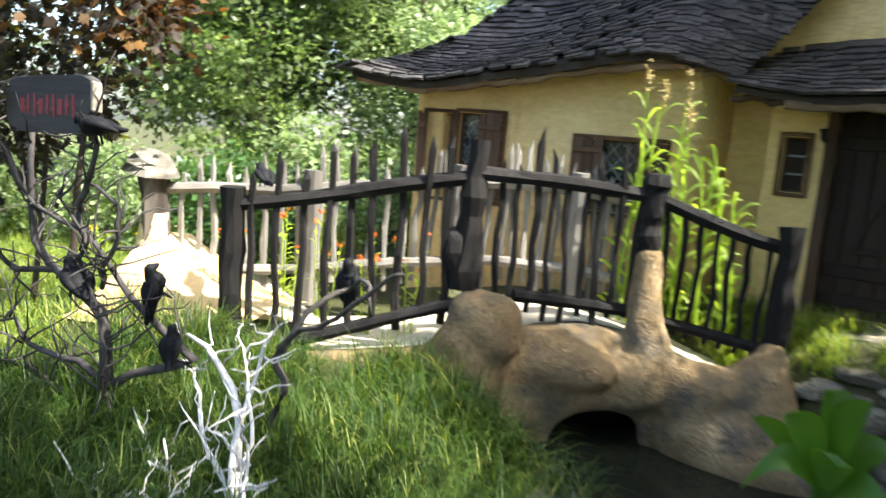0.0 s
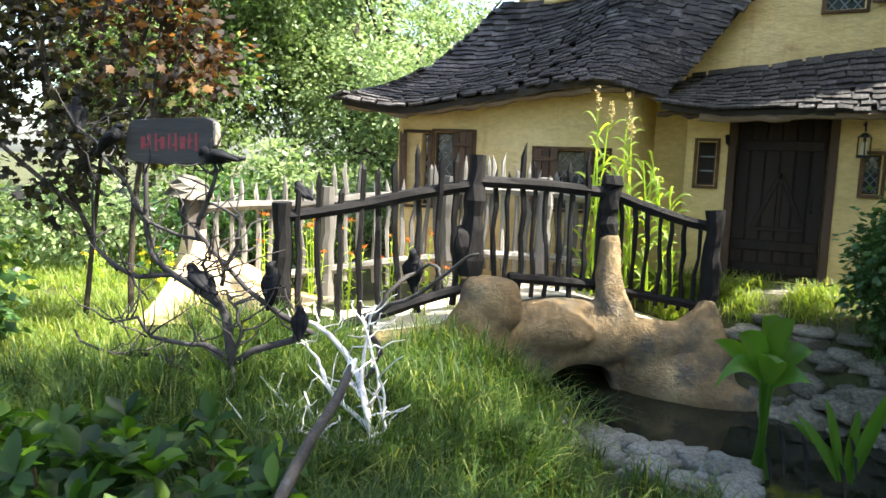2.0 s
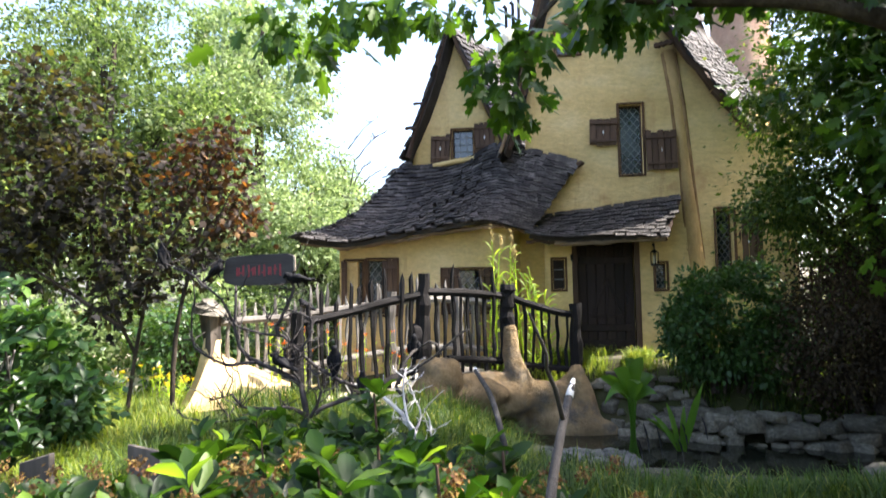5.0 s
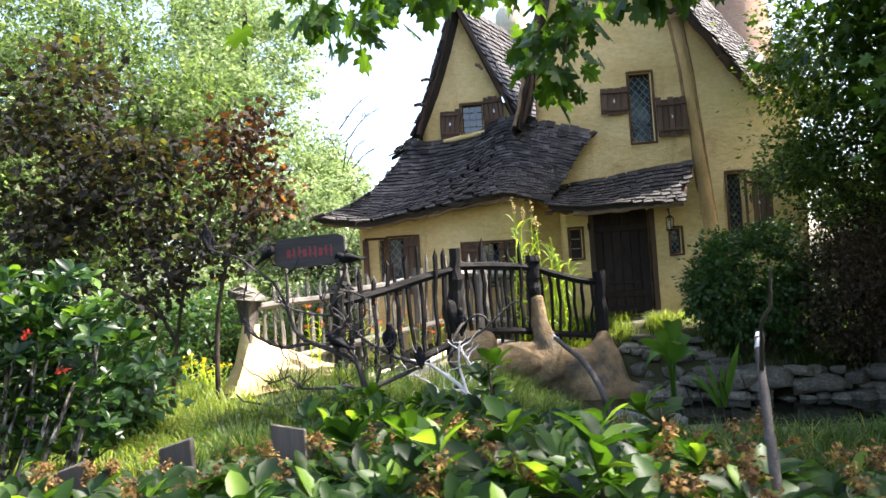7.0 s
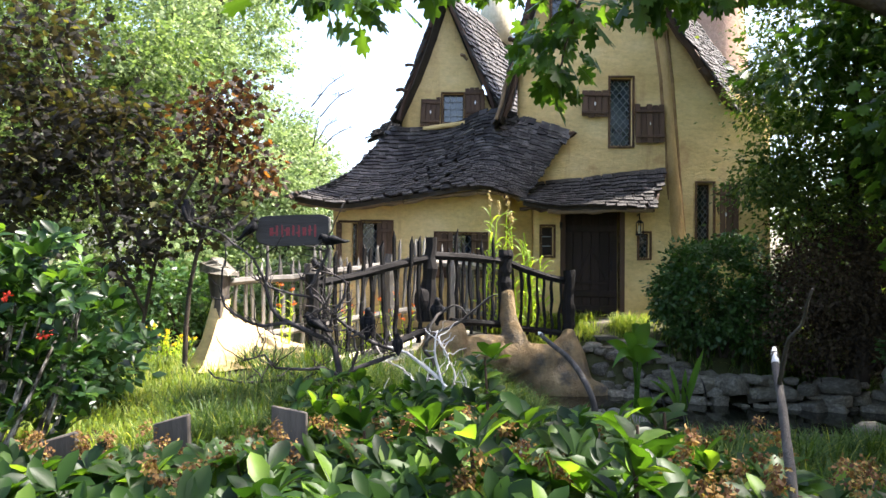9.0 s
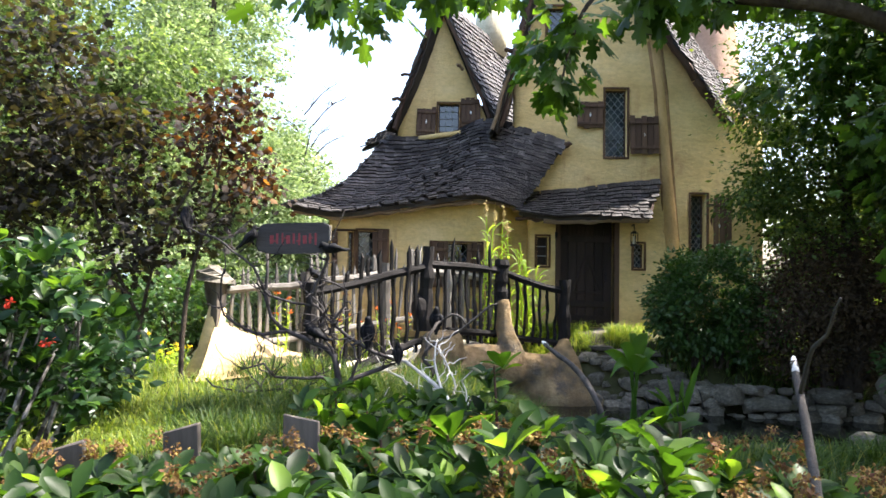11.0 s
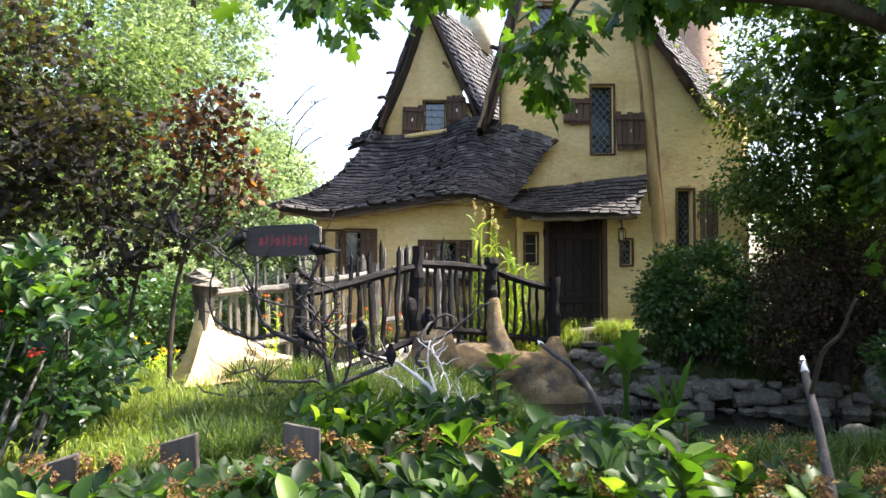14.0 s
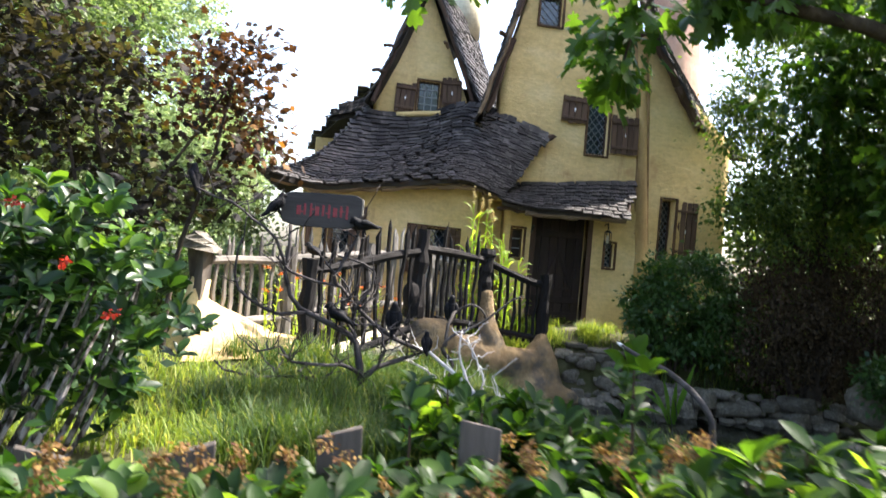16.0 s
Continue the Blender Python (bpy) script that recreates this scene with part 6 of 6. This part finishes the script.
# left shrub with red flowers and pale stems
ls = thing("flowering_shrub", "leafy shrub with pale bare stems and red flowers", "shrub", "garden shrubs", (-3.35, 5.3, 0))
LP, LA = [], []
for k in range(420):
    x, y, z = r.uniform(-0.9, 1.0), r.uniform(-0.4, 0.5), r.uniform(0.20, 1.75)
    if x > 1.0 - 0.65 * abs(z - 0.95):
        continue
    if r.random() < 0.45 and z < 0.85:
        continue
    LP.append((x, y, z))
    LA.append((r.normal() * 0.5, r.normal() * 0.5 - 0.3, 0.9))
part("foliage", whorls(LP, LA, 8, 0.138, 15), L_SHRUB, ls)
for k in range(20):
    x = -0.62 + 0.058 * k
    part("stem", tube(smooth_path([(x - 0.25, r.uniform(-0.2, 0.2), -0.1), (x, r.uniform(-0.2, 0.2), 0.5), (x + 0.22, r.uniform(-0.2, 0.2), 1.1 + 0.05 * (k % 4))], 6), [0.020, 0.019, 0.018, 0.016, 0.013, 0.010, 0.008], 6, 0.16, 600 + k), M_MOTTLED, ls)
for k, (x, z) in enumerate(((0.05, 1.62), (-0.35, 1.75), (0.62, 1.05), (-0.1, 1.18), (0.35, 1.32))):
    part("flower", crown("red_flower", [((x, -0.45, z), (0.03, 0.03, 0.02), 4)], 0.035, 620 + k, 4, 0.014, 0.1), L_REDPETAL, ls, "red blossom")


# ---- grass ----
def grass(name, label, pts, length, leaf, seed, lean=0.6, width=0.010):
    r = np.random.default_rng(seed)
    P = np.asarray(pts, float)
    n = len(P)
    a = r.uniform(0, 2 * math.pi, n)
    L = length * r.uniform(0.5, 1.3, n)
    le = lean * r.uniform(0.2, 1.2, n)
    d = np.stack([np.cos(a), np.sin(a), 0 * a], 1)
    s = np.stack([-np.sin(a), np.cos(a), 0 * a], 1)
    ring = []
    for f, w in ((0.0, 1.0), (0.45, 0.8), (0.8, 0.5)):
        c = P + d * (L * le * f ** 2)[:, None] + np.array([0, 0, 1.0]) * (L * (f - 0.32 * le * f ** 2))[:, None]
        ring += [c - s * width * w, c + s * width * w]
    tip = P + d * (L * le)[:, None] + np.array([0, 0, 1.0]) * (L * (1 - 0.45 * le))[:, None]
    V = np.stack(ring + [tip], 1).reshape(-1, 3)
    base = np.arange(n)[:, None] * 7
    quads = np.concatenate([base + np.array([[0, 1, 3, 2]]), base + np.array([[2, 3, 5, 4]])])
    tris = base + np.array([[4, 5, 6]])
    me = bpy.data.meshes.new(name)
    me.vertices.add(len(V))
    me.vertices.foreach_set("co", V.ravel())
    Lp = np.concatenate([quads.ravel(), tris.ravel()])
    T = np.concatenate([np.full(len(quads), 4), np.full(len(tris), 3)])
    me.loops.add(len(Lp))
    me.loops.foreach_set("vertex_index", Lp.astype(np.int32))
    me.polygons.add(len(T))
    me.polygons.foreach_set("loop_start", np.concatenate([[0], np.cumsum(T)[:-1]]).astype(np.int32))
    me.polygons.foreach_set("loop_total", T.astype(np.int32))
    me.update(calc_edges=True)
    return tagged(part(name, me, leaf), label, "grass", kind="stuff")


def tufts(n, per, inside, x0, x1, y0, y1, seed, spread=0.07):
    r = np.random.default_rng(seed)
    out = []
    while len(out) < n * per:
        x, y = r.uniform(x0, x1), r.uniform(y0, y1)
        if inside(x, y):
            m = r.normal(size=(per, 2)) * spread
            out += [(x + a, y + b, ground_h(x + a, y + b) - 0.02) for a, b in m]
    return out


def sedge(x, y):
    return x > -2.3 - 0.3 * math.sin(y * 3) and pond_depth(x, y) < 0.1 and not (x > -3.0 and y > 8.75 and x < -1.0 + (y - 9.0)) and y < 9.0 + 0.75 * (x + 2.0) + (2.0 if x < -3.1 else 0) + (0.0 if x < 0.3 else 5)


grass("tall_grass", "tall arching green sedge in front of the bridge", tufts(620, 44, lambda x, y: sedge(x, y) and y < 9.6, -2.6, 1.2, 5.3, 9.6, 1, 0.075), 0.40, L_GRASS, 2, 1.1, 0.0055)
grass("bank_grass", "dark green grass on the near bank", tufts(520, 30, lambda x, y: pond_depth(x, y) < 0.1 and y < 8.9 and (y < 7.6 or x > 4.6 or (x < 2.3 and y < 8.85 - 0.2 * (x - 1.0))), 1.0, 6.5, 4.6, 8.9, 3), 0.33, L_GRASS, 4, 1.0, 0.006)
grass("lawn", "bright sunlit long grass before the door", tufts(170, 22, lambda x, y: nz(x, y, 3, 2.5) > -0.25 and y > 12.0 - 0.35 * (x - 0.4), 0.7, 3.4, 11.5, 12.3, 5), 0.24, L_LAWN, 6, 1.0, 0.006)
grass("meadow", "grass beside the path, coloured light green as if sunlit", tufts(1150, 20, lambda x, y: abs((y - 9.6) + 0.643 * (x + 1.9)) > 0.75 and (x < -3.1 or y < 8.5) and nz(x, y, 2, 1.1) > -0.28, -9.5, -2.2, 5.6, 13.0, 7, 0.1), 0.24, L_LAWN, 8, 0.9, 0.007)
grass("bank_sedge", "dark strap-leaved plants behind the stones", tufts(90, 22, lambda x, y: y > 11.35 - 0.30 * (x - 2.4), 2.7, 6.2, 10.3, 11.3, 9, 0.06), 0.32, L_YEW, 10, 0.9, 0.012)

# ---- stones ----
STONES = []
for k in range(6):
    bm = bmesh.new()
    bmesh.ops.create_icosphere(bm, subdivisions=3, radius=1.0)
    rr2 = random.Random(900 + k)
    o = Vector((rr2.uniform(0, 50),) * 3)
    for v in bm.verts:
        n = v.co.normalized()
        q = Vector([math.copysign(abs(c) ** 0.62, c) for c in n])
        v.co = q * (0.86 + 0.26 * noise.noise(n * 1.3 + o) + 0.12 * noise.noise(n * 3.1 + o) + 0.05 * noise.noise(n * 7 + o))
        if v.co.z < -0.55:
            v.co.z = -0.55
    STONES.append(mesh_of("stone", bm, True))


def stone(owner, x, y, z, sx, sy, sz, k, mats=M_STONE):
    key = STONES[k % 6] if mats is M_STONE else PEBBLES[k % 6]
    o = new("stone", key)
    o.parent = owner
    o.matrix_basis = Matrix.Translation((x, y, z)) @ Matrix.Rotation(k * 1.7, 4, 'Z') @ Matrix.Rotation(0.25 * math.sin(k * 3.1), 4, 'X') @ Matrix.Diagonal((sx, sy, sz, 1))
    return o


PEBBLES = [m.copy() for m in STONES]
for m in STONES:
    m.materials.append(M_STONE)
for m in PEBBLES:
    m.materials.append(M_PEBBLE)
bank = thing("stone_bank", "low dry wall of grey river stones at the pond", "stone wall", at=(0, 0, 0))
BANK = [(2.45, 11.20, 0), (3.0, 10.90, 0), (3.6, 10.50, 0), (4.3, 10.22, 0), (5.2, 10.10, 0), (6.4, 9.95, 0)]
rs = random.Random(8)
k = 0
for row in range(3):
    for i in range(22 - 2 * row):
        p = curve_at(BANK, (i + 0.5 * (row % 2)) / (21.5 - 2 * row))
        sz = rs.choice((0.07, 0.10, 0.13, 0.19))
        stone(bank, p.x + rs.uniform(-0.05, 0.05), p.y + rs.uniform(-0.05, 0.05) + 0.05 * row, -0.50 + 0.155 * row + rs.uniform(-0.06, 0.06), sz * rs.uniform(1.0, 1.9), sz * 1.2, sz * rs.uniform(0.75, 1.1), k)
        k += 1
for k in range(16):
    x = 2.15 + 0.095 * k
    y = 11.42 - 0.30 * (x - 2.2) + rs.uniform(-0.10, 0.10)
    sz = rs.uniform(0.08, 0.15)
    stone(bank, x, y, ground_h(x, y) + 0.02, sz * 1.4, sz, sz * 0.7, k + 70)
peb = thing("pebble_bank", "pale rounded pebbles on the near pond bank", "pebbles", at=(0, 0, 0))
for k in range(150):
    x = rs.uniform(0.85, 2.5)
    y = 9.42 - 0.10 * (x - 0.6) + rs.uniform(-0.62, 0.18) * (0.4 + 0.6 * min(x - 0.6, 1.0))
    sz = rs.uniform(0.04, 0.09) if k % 4 else rs.uniform(0.09, 0.12)
    stone(peb, x, y, max(ground_h(x, y), -0.5) + sz * 0.3, sz * rs.uniform(1, 1.5), sz * 1.1, sz * 0.75, k, M_PEBBLE)
for k, (x, y, z, a, b, c) in enumerate(((2.0, 8.72, -0.44, 0.34, 0.15, 0.07), (2.65, 8.42, -0.45, 0.42, 0.16, 0.07), (3.4, 8.12, -0.45, 0.46, 0.17, 0.07), (4.2, 8.05, -0.44, 0.42, 0.17, 0.08), (4.9, 8.12, -0.38, 0.28, 0.2, 0.14))):
    rk = part("flat_rock", STONES[k].copy(), M_STONE)
    rk.matrix_basis = Matrix.Translation((x, y, z)) @ Matrix.Rotation(0.1 * k - 0.2, 4, 'Z') @ Matrix.Diagonal((a, b, c, 1))
    tagged(rk, "flat grey rim stone at the pond's near edge", "rock", "rim stones")
rk = part("boulder", STONES[4].copy(), M_STONE)
rk.matrix_basis = Matrix.Translation((6.0, 9.1, 0.0)) @ Matrix.Diagonal((0.42, 0.36, 0.34, 1))
tagged(rk, "large rounded grey boulder at the pond", "rock")
for k, (x, y, a) in enumerate(((2.55, 11.55, 0.22), (2.9, 11.35, 0.25), (3.3, 11.25, 0.2))):
    rk = part("step_stone", STONES[k].copy(), M_PEBBLE)
    rk.matrix_basis = Matrix.Translation((x, y, ground_h(x, y) + 0.03)) @ Matrix.Diagonal((a, a * 0.8, 0.06, 1))
    tagged(rk, "pale flat stepping stone in the grass", "stone", "stepping stones")


# ---- water plants, corn, flowers ----
def blade_leaf(p0, p1, width, sag=0.0, seed=0, n=7, face=(0, 0, 1)):
    """Long leaf from p0 to p1 with a midrib fold, bent down by sag."""
    p0, p1 = Vector(p0), Vector(p1)
    d = (p1 - p0)
    s = d.cross(Vector(face))
    s = s.normalized() if s.length > 1e-4 else Vector((1, 0, 0))
    up = s.cross(d).normalized()
    bm = bmesh.new()
    rows = []
    for k in range(n + 1):
        f = k / n
        w = width * math.sin(math.pi * min(0.06 + f * 0.94, 1)) ** 0.8
        c = p0 + d * f + Vector((0, 0, sag * math.sin(f * math.pi * 0.5) - sag * 2 * f * f))
        rows.append([bm.verts.new(c - s * w + up * w * 0.42), bm.verts.new(c), bm.verts.new(c + s * w + up * w * 0.42)])
    for k in range(n):
        for j in (0, 1):
            bm.faces.new((rows[k][j], rows[k][j + 1], rows[k + 1][j + 1], rows[k + 1][j]))
    return bm


wp = thing("water_plant", "broad-leaved bright green water plant in the pond", "water plant", "water plants", (2.50, 9.3, -0.50))
wp.scale = (1.1, 1.1, 1.16)
for k, (dx, dy, z0, z1, w) in enumerate(((-0.34, 0.02, 0.66, 0.98, 0.075), (-0.20, -0.08, 0.68, 1.12, 0.10), (-0.04, 0.08, 0.70, 1.26, 0.11), (0.12, -0.04, 0.70, 1.20, 0.125), (0.26, 0.04, 0.66, 1.02, 0.09), (-0.32, -0.14, 0.66, 0.80, 0.085), (0.24, -0.16, 0.64, 0.82, 0.09), (0.04, -0.16, 0.66, 0.98, 0.11), (-0.10, 0.14, 0.64, 1.06, 0.08))):
    part("stem", tube(smooth_path([(0.016 * k - 0.06, 0.01 * (k % 3), 0), (dx * 0.05, dy * 0.2, z0 * 0.5), (dx * 0.14, dy * 0.35, z0)], 5), [0.013, 0.012, 0.011, 0.010, 0.009, 0.008], 6), L_WATERPLANT, wp)
    part("leaf", blade_leaf((dx * 0.14, dy * 0.35, z0), (dx * 1.05, dy - 0.05 * (k % 2), z1), w * 0.80, 0.10 + 0.05 * (k % 3), k, 9, face=(0.7 * (k % 3 - 1), -0.8, 0.5 + 0.3 * (k % 2))), L_WATERPLANT, wp, "", True)
wp2 = thing("water_plant", "thin-leaved green water plant with dark wilted leaves", "water plant", "water plants", (3.0, 9.15, -0.45))
for k, (dx, z1) in enumerate(((-0.30, 0.62), (-0.12, 0.75), (0.10, 0.70), (0.24, 0.86), (0.32, 0.98), (-0.36, 0.55))):
    part("leaf", blade_leaf((0.02 * k, 0, 0.1), (dx, 0.05 * (k % 3 - 1), z1), 0.035, 0.06, k, face=(0.2, -1, 0.6)), L_WATERPLANT, wp2, "", True)
for k, (dx, z0, dz) in enumerate(((-0.40, 0.42, -0.30), (-0.25, 0.40, -0.34), (0.05, 0.44, -0.28), (0.28, 0.52, -0.26), (-0.48, 0.25, -0.25), (0.0, 0.25, -0.25))):
    part("wilted_leaf", blade_leaf((dx, 0, z0), (dx + 0.06, -0.05, z0 + dz), 0.026, 0.06, k, face=(0.9, -0.6, 0.3)), L_DARKLEAF, wp2, "dark drooping leaf", True)

corn = thing("tall_grain", "tall bright green grain plant with pale seed plumes", "plant", at=(1.0, 11.54, 0.40))
rc = random.Random(21)
for k in range(13):
    x, y = -0.46 + 0.085 * k, rc.uniform(-0.12, 0.15)
    h = (1.55, 1.95, 2.05, 1.35, 2.0, 1.45, 1.75, 1.25, 1.4, 1.5, 1.3, 1.6, 1.2)[k]
    top = Vector((x * 0.75 + rc.uniform(-0.14, 0.08), y, h))
    part("stalk", tube(smooth_path([(x, y, 0), ((x + top.x) / 2 + 0.02, y, h * 0.5), top], 5), [0.016, 0.015, 0.013, 0.011, 0.009, 0.006], 5), L_CORN, corn)
    for j in range(14):
        f = 0.03 + 0.068 * j
        a = rc.uniform(0, 6.28)
        p = Vector((x, y, 0)).lerp(top, f)
        part("leaf", blade_leaf(p, p + Vector((math.cos(a) * 0.24, math.sin(a) * 0.15, 0.24)), 0.016, 0.12, k * 10 + j, face=(rc.uniform(-0.5, 0.5), -0.7, 0.8)), L_CORN, corn, "", True)
    if h > 1.7:
        d = (top - Vector((x, y, h * 0.6))).normalized()
        pl = part("plume", crown("plume", [(top + d * 0.10, (0.024, 0.024, 0.17), 16)], 0.024, 800 + k, 12, 0.011, 0.1), L_PLUME, corn, "pale feathery seed plume")
        pl["kind"] = "stuff"


def flower_plant(x, y, h, n, leaf_m, petal, seed, label, spread=0.14, petal_size=0.03, narrow=0.012):
    t = thing("flower_plant", label, "flowers", "garden flowers", (x, y, ground_h(x, y)))
    q = random.Random(seed)
    for k in range(n):
        top = Vector((q.uniform(-1, 1) * spread, q.uniform(-1, 1) * spread, h * q.uniform(0.7, 1.1)))
        part("stem", tube([(top.x * 0.3, top.y * 0.3, -0.05), (top.x * 0.7, top.y * 0.7, top.z * 0.5), top], [0.007, 0.006, 0.004], 5), leaf_m, t)
        for j in range(9):
            f = 0.2 + 0.085 * j
            a = q.uniform(0, 6.28)
            p = Vector((top.x * f, top.y * f, top.z * f))
            part("leaf", blade_leaf(p, p + Vector((math.cos(a) * 0.10, math.sin(a) * 0.08, 0.06)), narrow, 0.02, j, 3), leaf_m, t, "", True)
        part("blossom", crown("blossom", [(top, (petal_size, petal_size, petal_size * 0.5), 4)], petal_size, seed * 9 + k, 6, petal_size * 0.4, 0.1), petal, t)


for k, (x, y, h) in enumerate(((-1.45, 9.75, 1.05), (-1.15, 10.05, 1.0), (-0.85, 10.25, 1.0), (-0.55, 10.45, 0.9), (-1.85, 9.75, 1.0), (-2.15, 9.35, 1.05))):
    flower_plant(x, y, h, 4, L_CORN, L_ORANGE, 40 + k, "slender green plant with small orange flowers", 0.14, 0.028)
for k, (x, y, h) in enumerate(((-3.95, 10.0, 0.50), (-4.25, 10.15, 0.55), (-3.7, 9.6, 0.40), (-4.6, 10.5, 0.55), (-5.2, 10.6, 0.5), (-5.7, 10.4, 0.45))):
    flower_plant(x, y, h, 5, L_CORN, L_YELLOW, 50 + k, "low plant with yellow daisy-like flowers", 0.22, 0.028)

# ---- near fence and the cut branches ----
fence = thing("picket_fence", "old grey rustic picket fence in the hedge", "fence", at=(-1.5, 3.91, 0))
for k in range(10):
    x = -2.72 + 0.65 * k
    zt = (0.55, 0.58, 0.69, 0.76, 0.42, 0.40, 0.42, 0.38, 0.40, 0.38)[k]
    rr3 = random.Random(950 + k)
    bm = box_bm(0.200, 0.04, zt + 0.2, 0.0, 0.006, 950 + k)
    for v in bm.verts:
        if v.co.z > 0:
            v.co.z += (0.03 if v.co.x > 0 else -0.02) * (1 if k % 3 else -0.8)
    bmesh.ops.bevel(bm, geom=bm.edges[:], offset=0.006, segments=1, affect='EDGES')
    b = part("picket", bm, M_PICKET, fence)
    b.location = (x + 1.5, rr3.uniform(-0.02, 0.02), (zt - 0.2) / 2)
    b.rotation_euler = (0, radians(rr3.uniform(-3, 3)), radians(rr3.uniform(-6, 6)))
b = part("rail", moved(tube([(-2.4, 0.05, 0.28), (0, 0.05, 0.30), (6.0, 0.05, 0.26)], [0.035] * 3, 7, 0.1, 2), Matrix.Translation((0, 0, 0))), M_PICKET, fence)
cutb = thing("cut_branch", "smooth grey pruned branch with a pale cut end", "branch", at=(1.36, 2.5, 0.0))
C_AT = (1.36, 2.5, 0.0)
put_at(part("branch", tube(smooth_path([(1.36, 2.50, -0.05), (1.37, 2.55, 0.45), (1.40, 2.66, 0.78), (1.45, 2.85, 1.02), (1.49, 2.99, 1.14), (1.51, 3.05, 1.20)], 14), [0.0205 - 0.0004 * k for k in range(15)], 9, 0.12, 3), M_GREYBRANCH, cutb, "", True), C_AT)
put_at(part("cut_end", tube([(1.497, 3.01, 1.16), (1.508, 3.045, 1.195), (1.518, 3.07, 1.22)], [0.0158, 0.0145, 0.007], 9), M_CUT, cutb, "pale cut wood", True), C_AT)
put_at(part("twig", tube(smooth_path([(1.47, 2.92, 1.08), (1.44, 2.80, 1.22), (1.41, 2.70, 1.30), (1.41, 2.60, 1.36), (1.38, 2.50, 1.44), (1.36, 2.42, 1.50)], 10), [0.010 - 0.0006 * k for k in range(11)], 7, 0.14, 5), M_GREYBRANCH, cutb, "", True), C_AT)
dk = thing("bent_branch", "smooth grey bent branch with a pale cut end", "branch", at=(1.08, 5.1, 0))
K_AT = (1.08, 5.1, 0)
put_at(part("branch", tube(smooth_path([(1.16, 5.05, -0.1), (1.14, 5.06, 0.45), (1.10, 5.12, 0.66), (1.02, 5.45, 0.82), (0.93, 5.8, 0.89), (0.86, 6.02, 0.95)], 14), [0.026 - 0.0006 * k for k in range(15)], 9, 0.12, 9), M_GREYBRANCH, dk, "", True), K_AT)
put_at(part("cut_end", tube([(0.875, 5.98, 0.935), (0.855, 6.04, 0.957), (0.845, 6.08, 0.967)], [0.0182, 0.0165, 0.008], 9), M_CUT, dk, "pale cut wood", True), K_AT)

# ---- parked car beyond the garden ----
car = thing("car", "white car parked beyond the garden trees", "car", at=(-10.6, 21.0, 0))
cb = bmesh.new()
prof = [(-2.1, 0.35), (-2.15, 0.75), (-1.9, 0.95), (-1.2, 1.02), (-0.6, 1.48), (0.7, 1.50), (1.4, 1.05), (2.05, 0.92), (2.15, 0.6), (2.1, 0.35)]
fa = [cb.verts.new((x, -0.85 if z < 1.1 else -0.66, z)) for x, z in prof]
fb = [cb.verts.new((x, 0.85 if z < 1.1 else 0.66, z)) for x, z in prof]
cb.faces.new(fa)
cb.faces.new(fb[::-1])
for k in range(len(prof)):
    cb.faces.new((fa[k], fb[k], fb[(k + 1) % len(prof)], fa[(k + 1) % len(prof)]))
bmesh.ops.bevel(cb, geom=cb.edges[:], offset=0.05, segments=2, affect='EDGES')
part("body", cb, M_CAR, car, "", True)
part("side_window", mesh_from("side_window", [(-0.95, -0.80, 1.06), (1.15, -0.80, 1.06), (0.65, -0.69, 1.42), (-0.55, -0.69, 1.42)], [(0, 1, 2, 3)]), M_GLASS, car)
for x in (-1.3, 1.35):
    w = part("wheel", moved(tube([(0, -0.1, 0), (0, 0.1, 0)], [0.32, 0.32], 16), Matrix.Translation((x, -0.80, 0.33))), M_TYRE, car)
    part("rim", moved(tube([(0, -0.12, 0), (0, -0.09, 0)], [0.19, 0.19], 12), Matrix.Translation((x, -0.80, 0.33))), M_LEAD, w)
part("tail_light", moved(box_bm(0.08, 0.3, 0.14, 0.02), Matrix.Translation((2.1, -0.66, 0.78))), M_CARRED, car)

# ---- shingles, last ----
shingle_roof(wing_deck, wing_roof, 27, 0.175, 0.088, 300, 1)
shingle_roof(porch_deck, porch_roof, 10, 0.16, 0.080, 240, 2)
shingle_roof(dormer_r, dormer_roof_right, 22, 0.15, 0.115, 60, 3)
shingle_roof(tower_r, tower_roof_right, 40, 0.16, 0.15, 120, 4)
shingle_roof(left_deck, wing_roof_left, 18, 0.16, 0.13, 40, 5)
shingle_roof(dormer_l, dormer_roof_left, 20, 0.16, 0.12, 40, 6)
shingle_roof(back_deck, back_roof, 8, 0.14, 0.13, 60, 7)
shingle_roof(tower_l, tower_roof_left, 36, 0.2, 0.18, 20, 8)
shingle_roof(rear_f, rear_roof, 14, 0.22, 0.18, 20, 9)
shingle_roof(rear_b, rear_roof_back, 16, 0.25, 0.18, 20, 10)
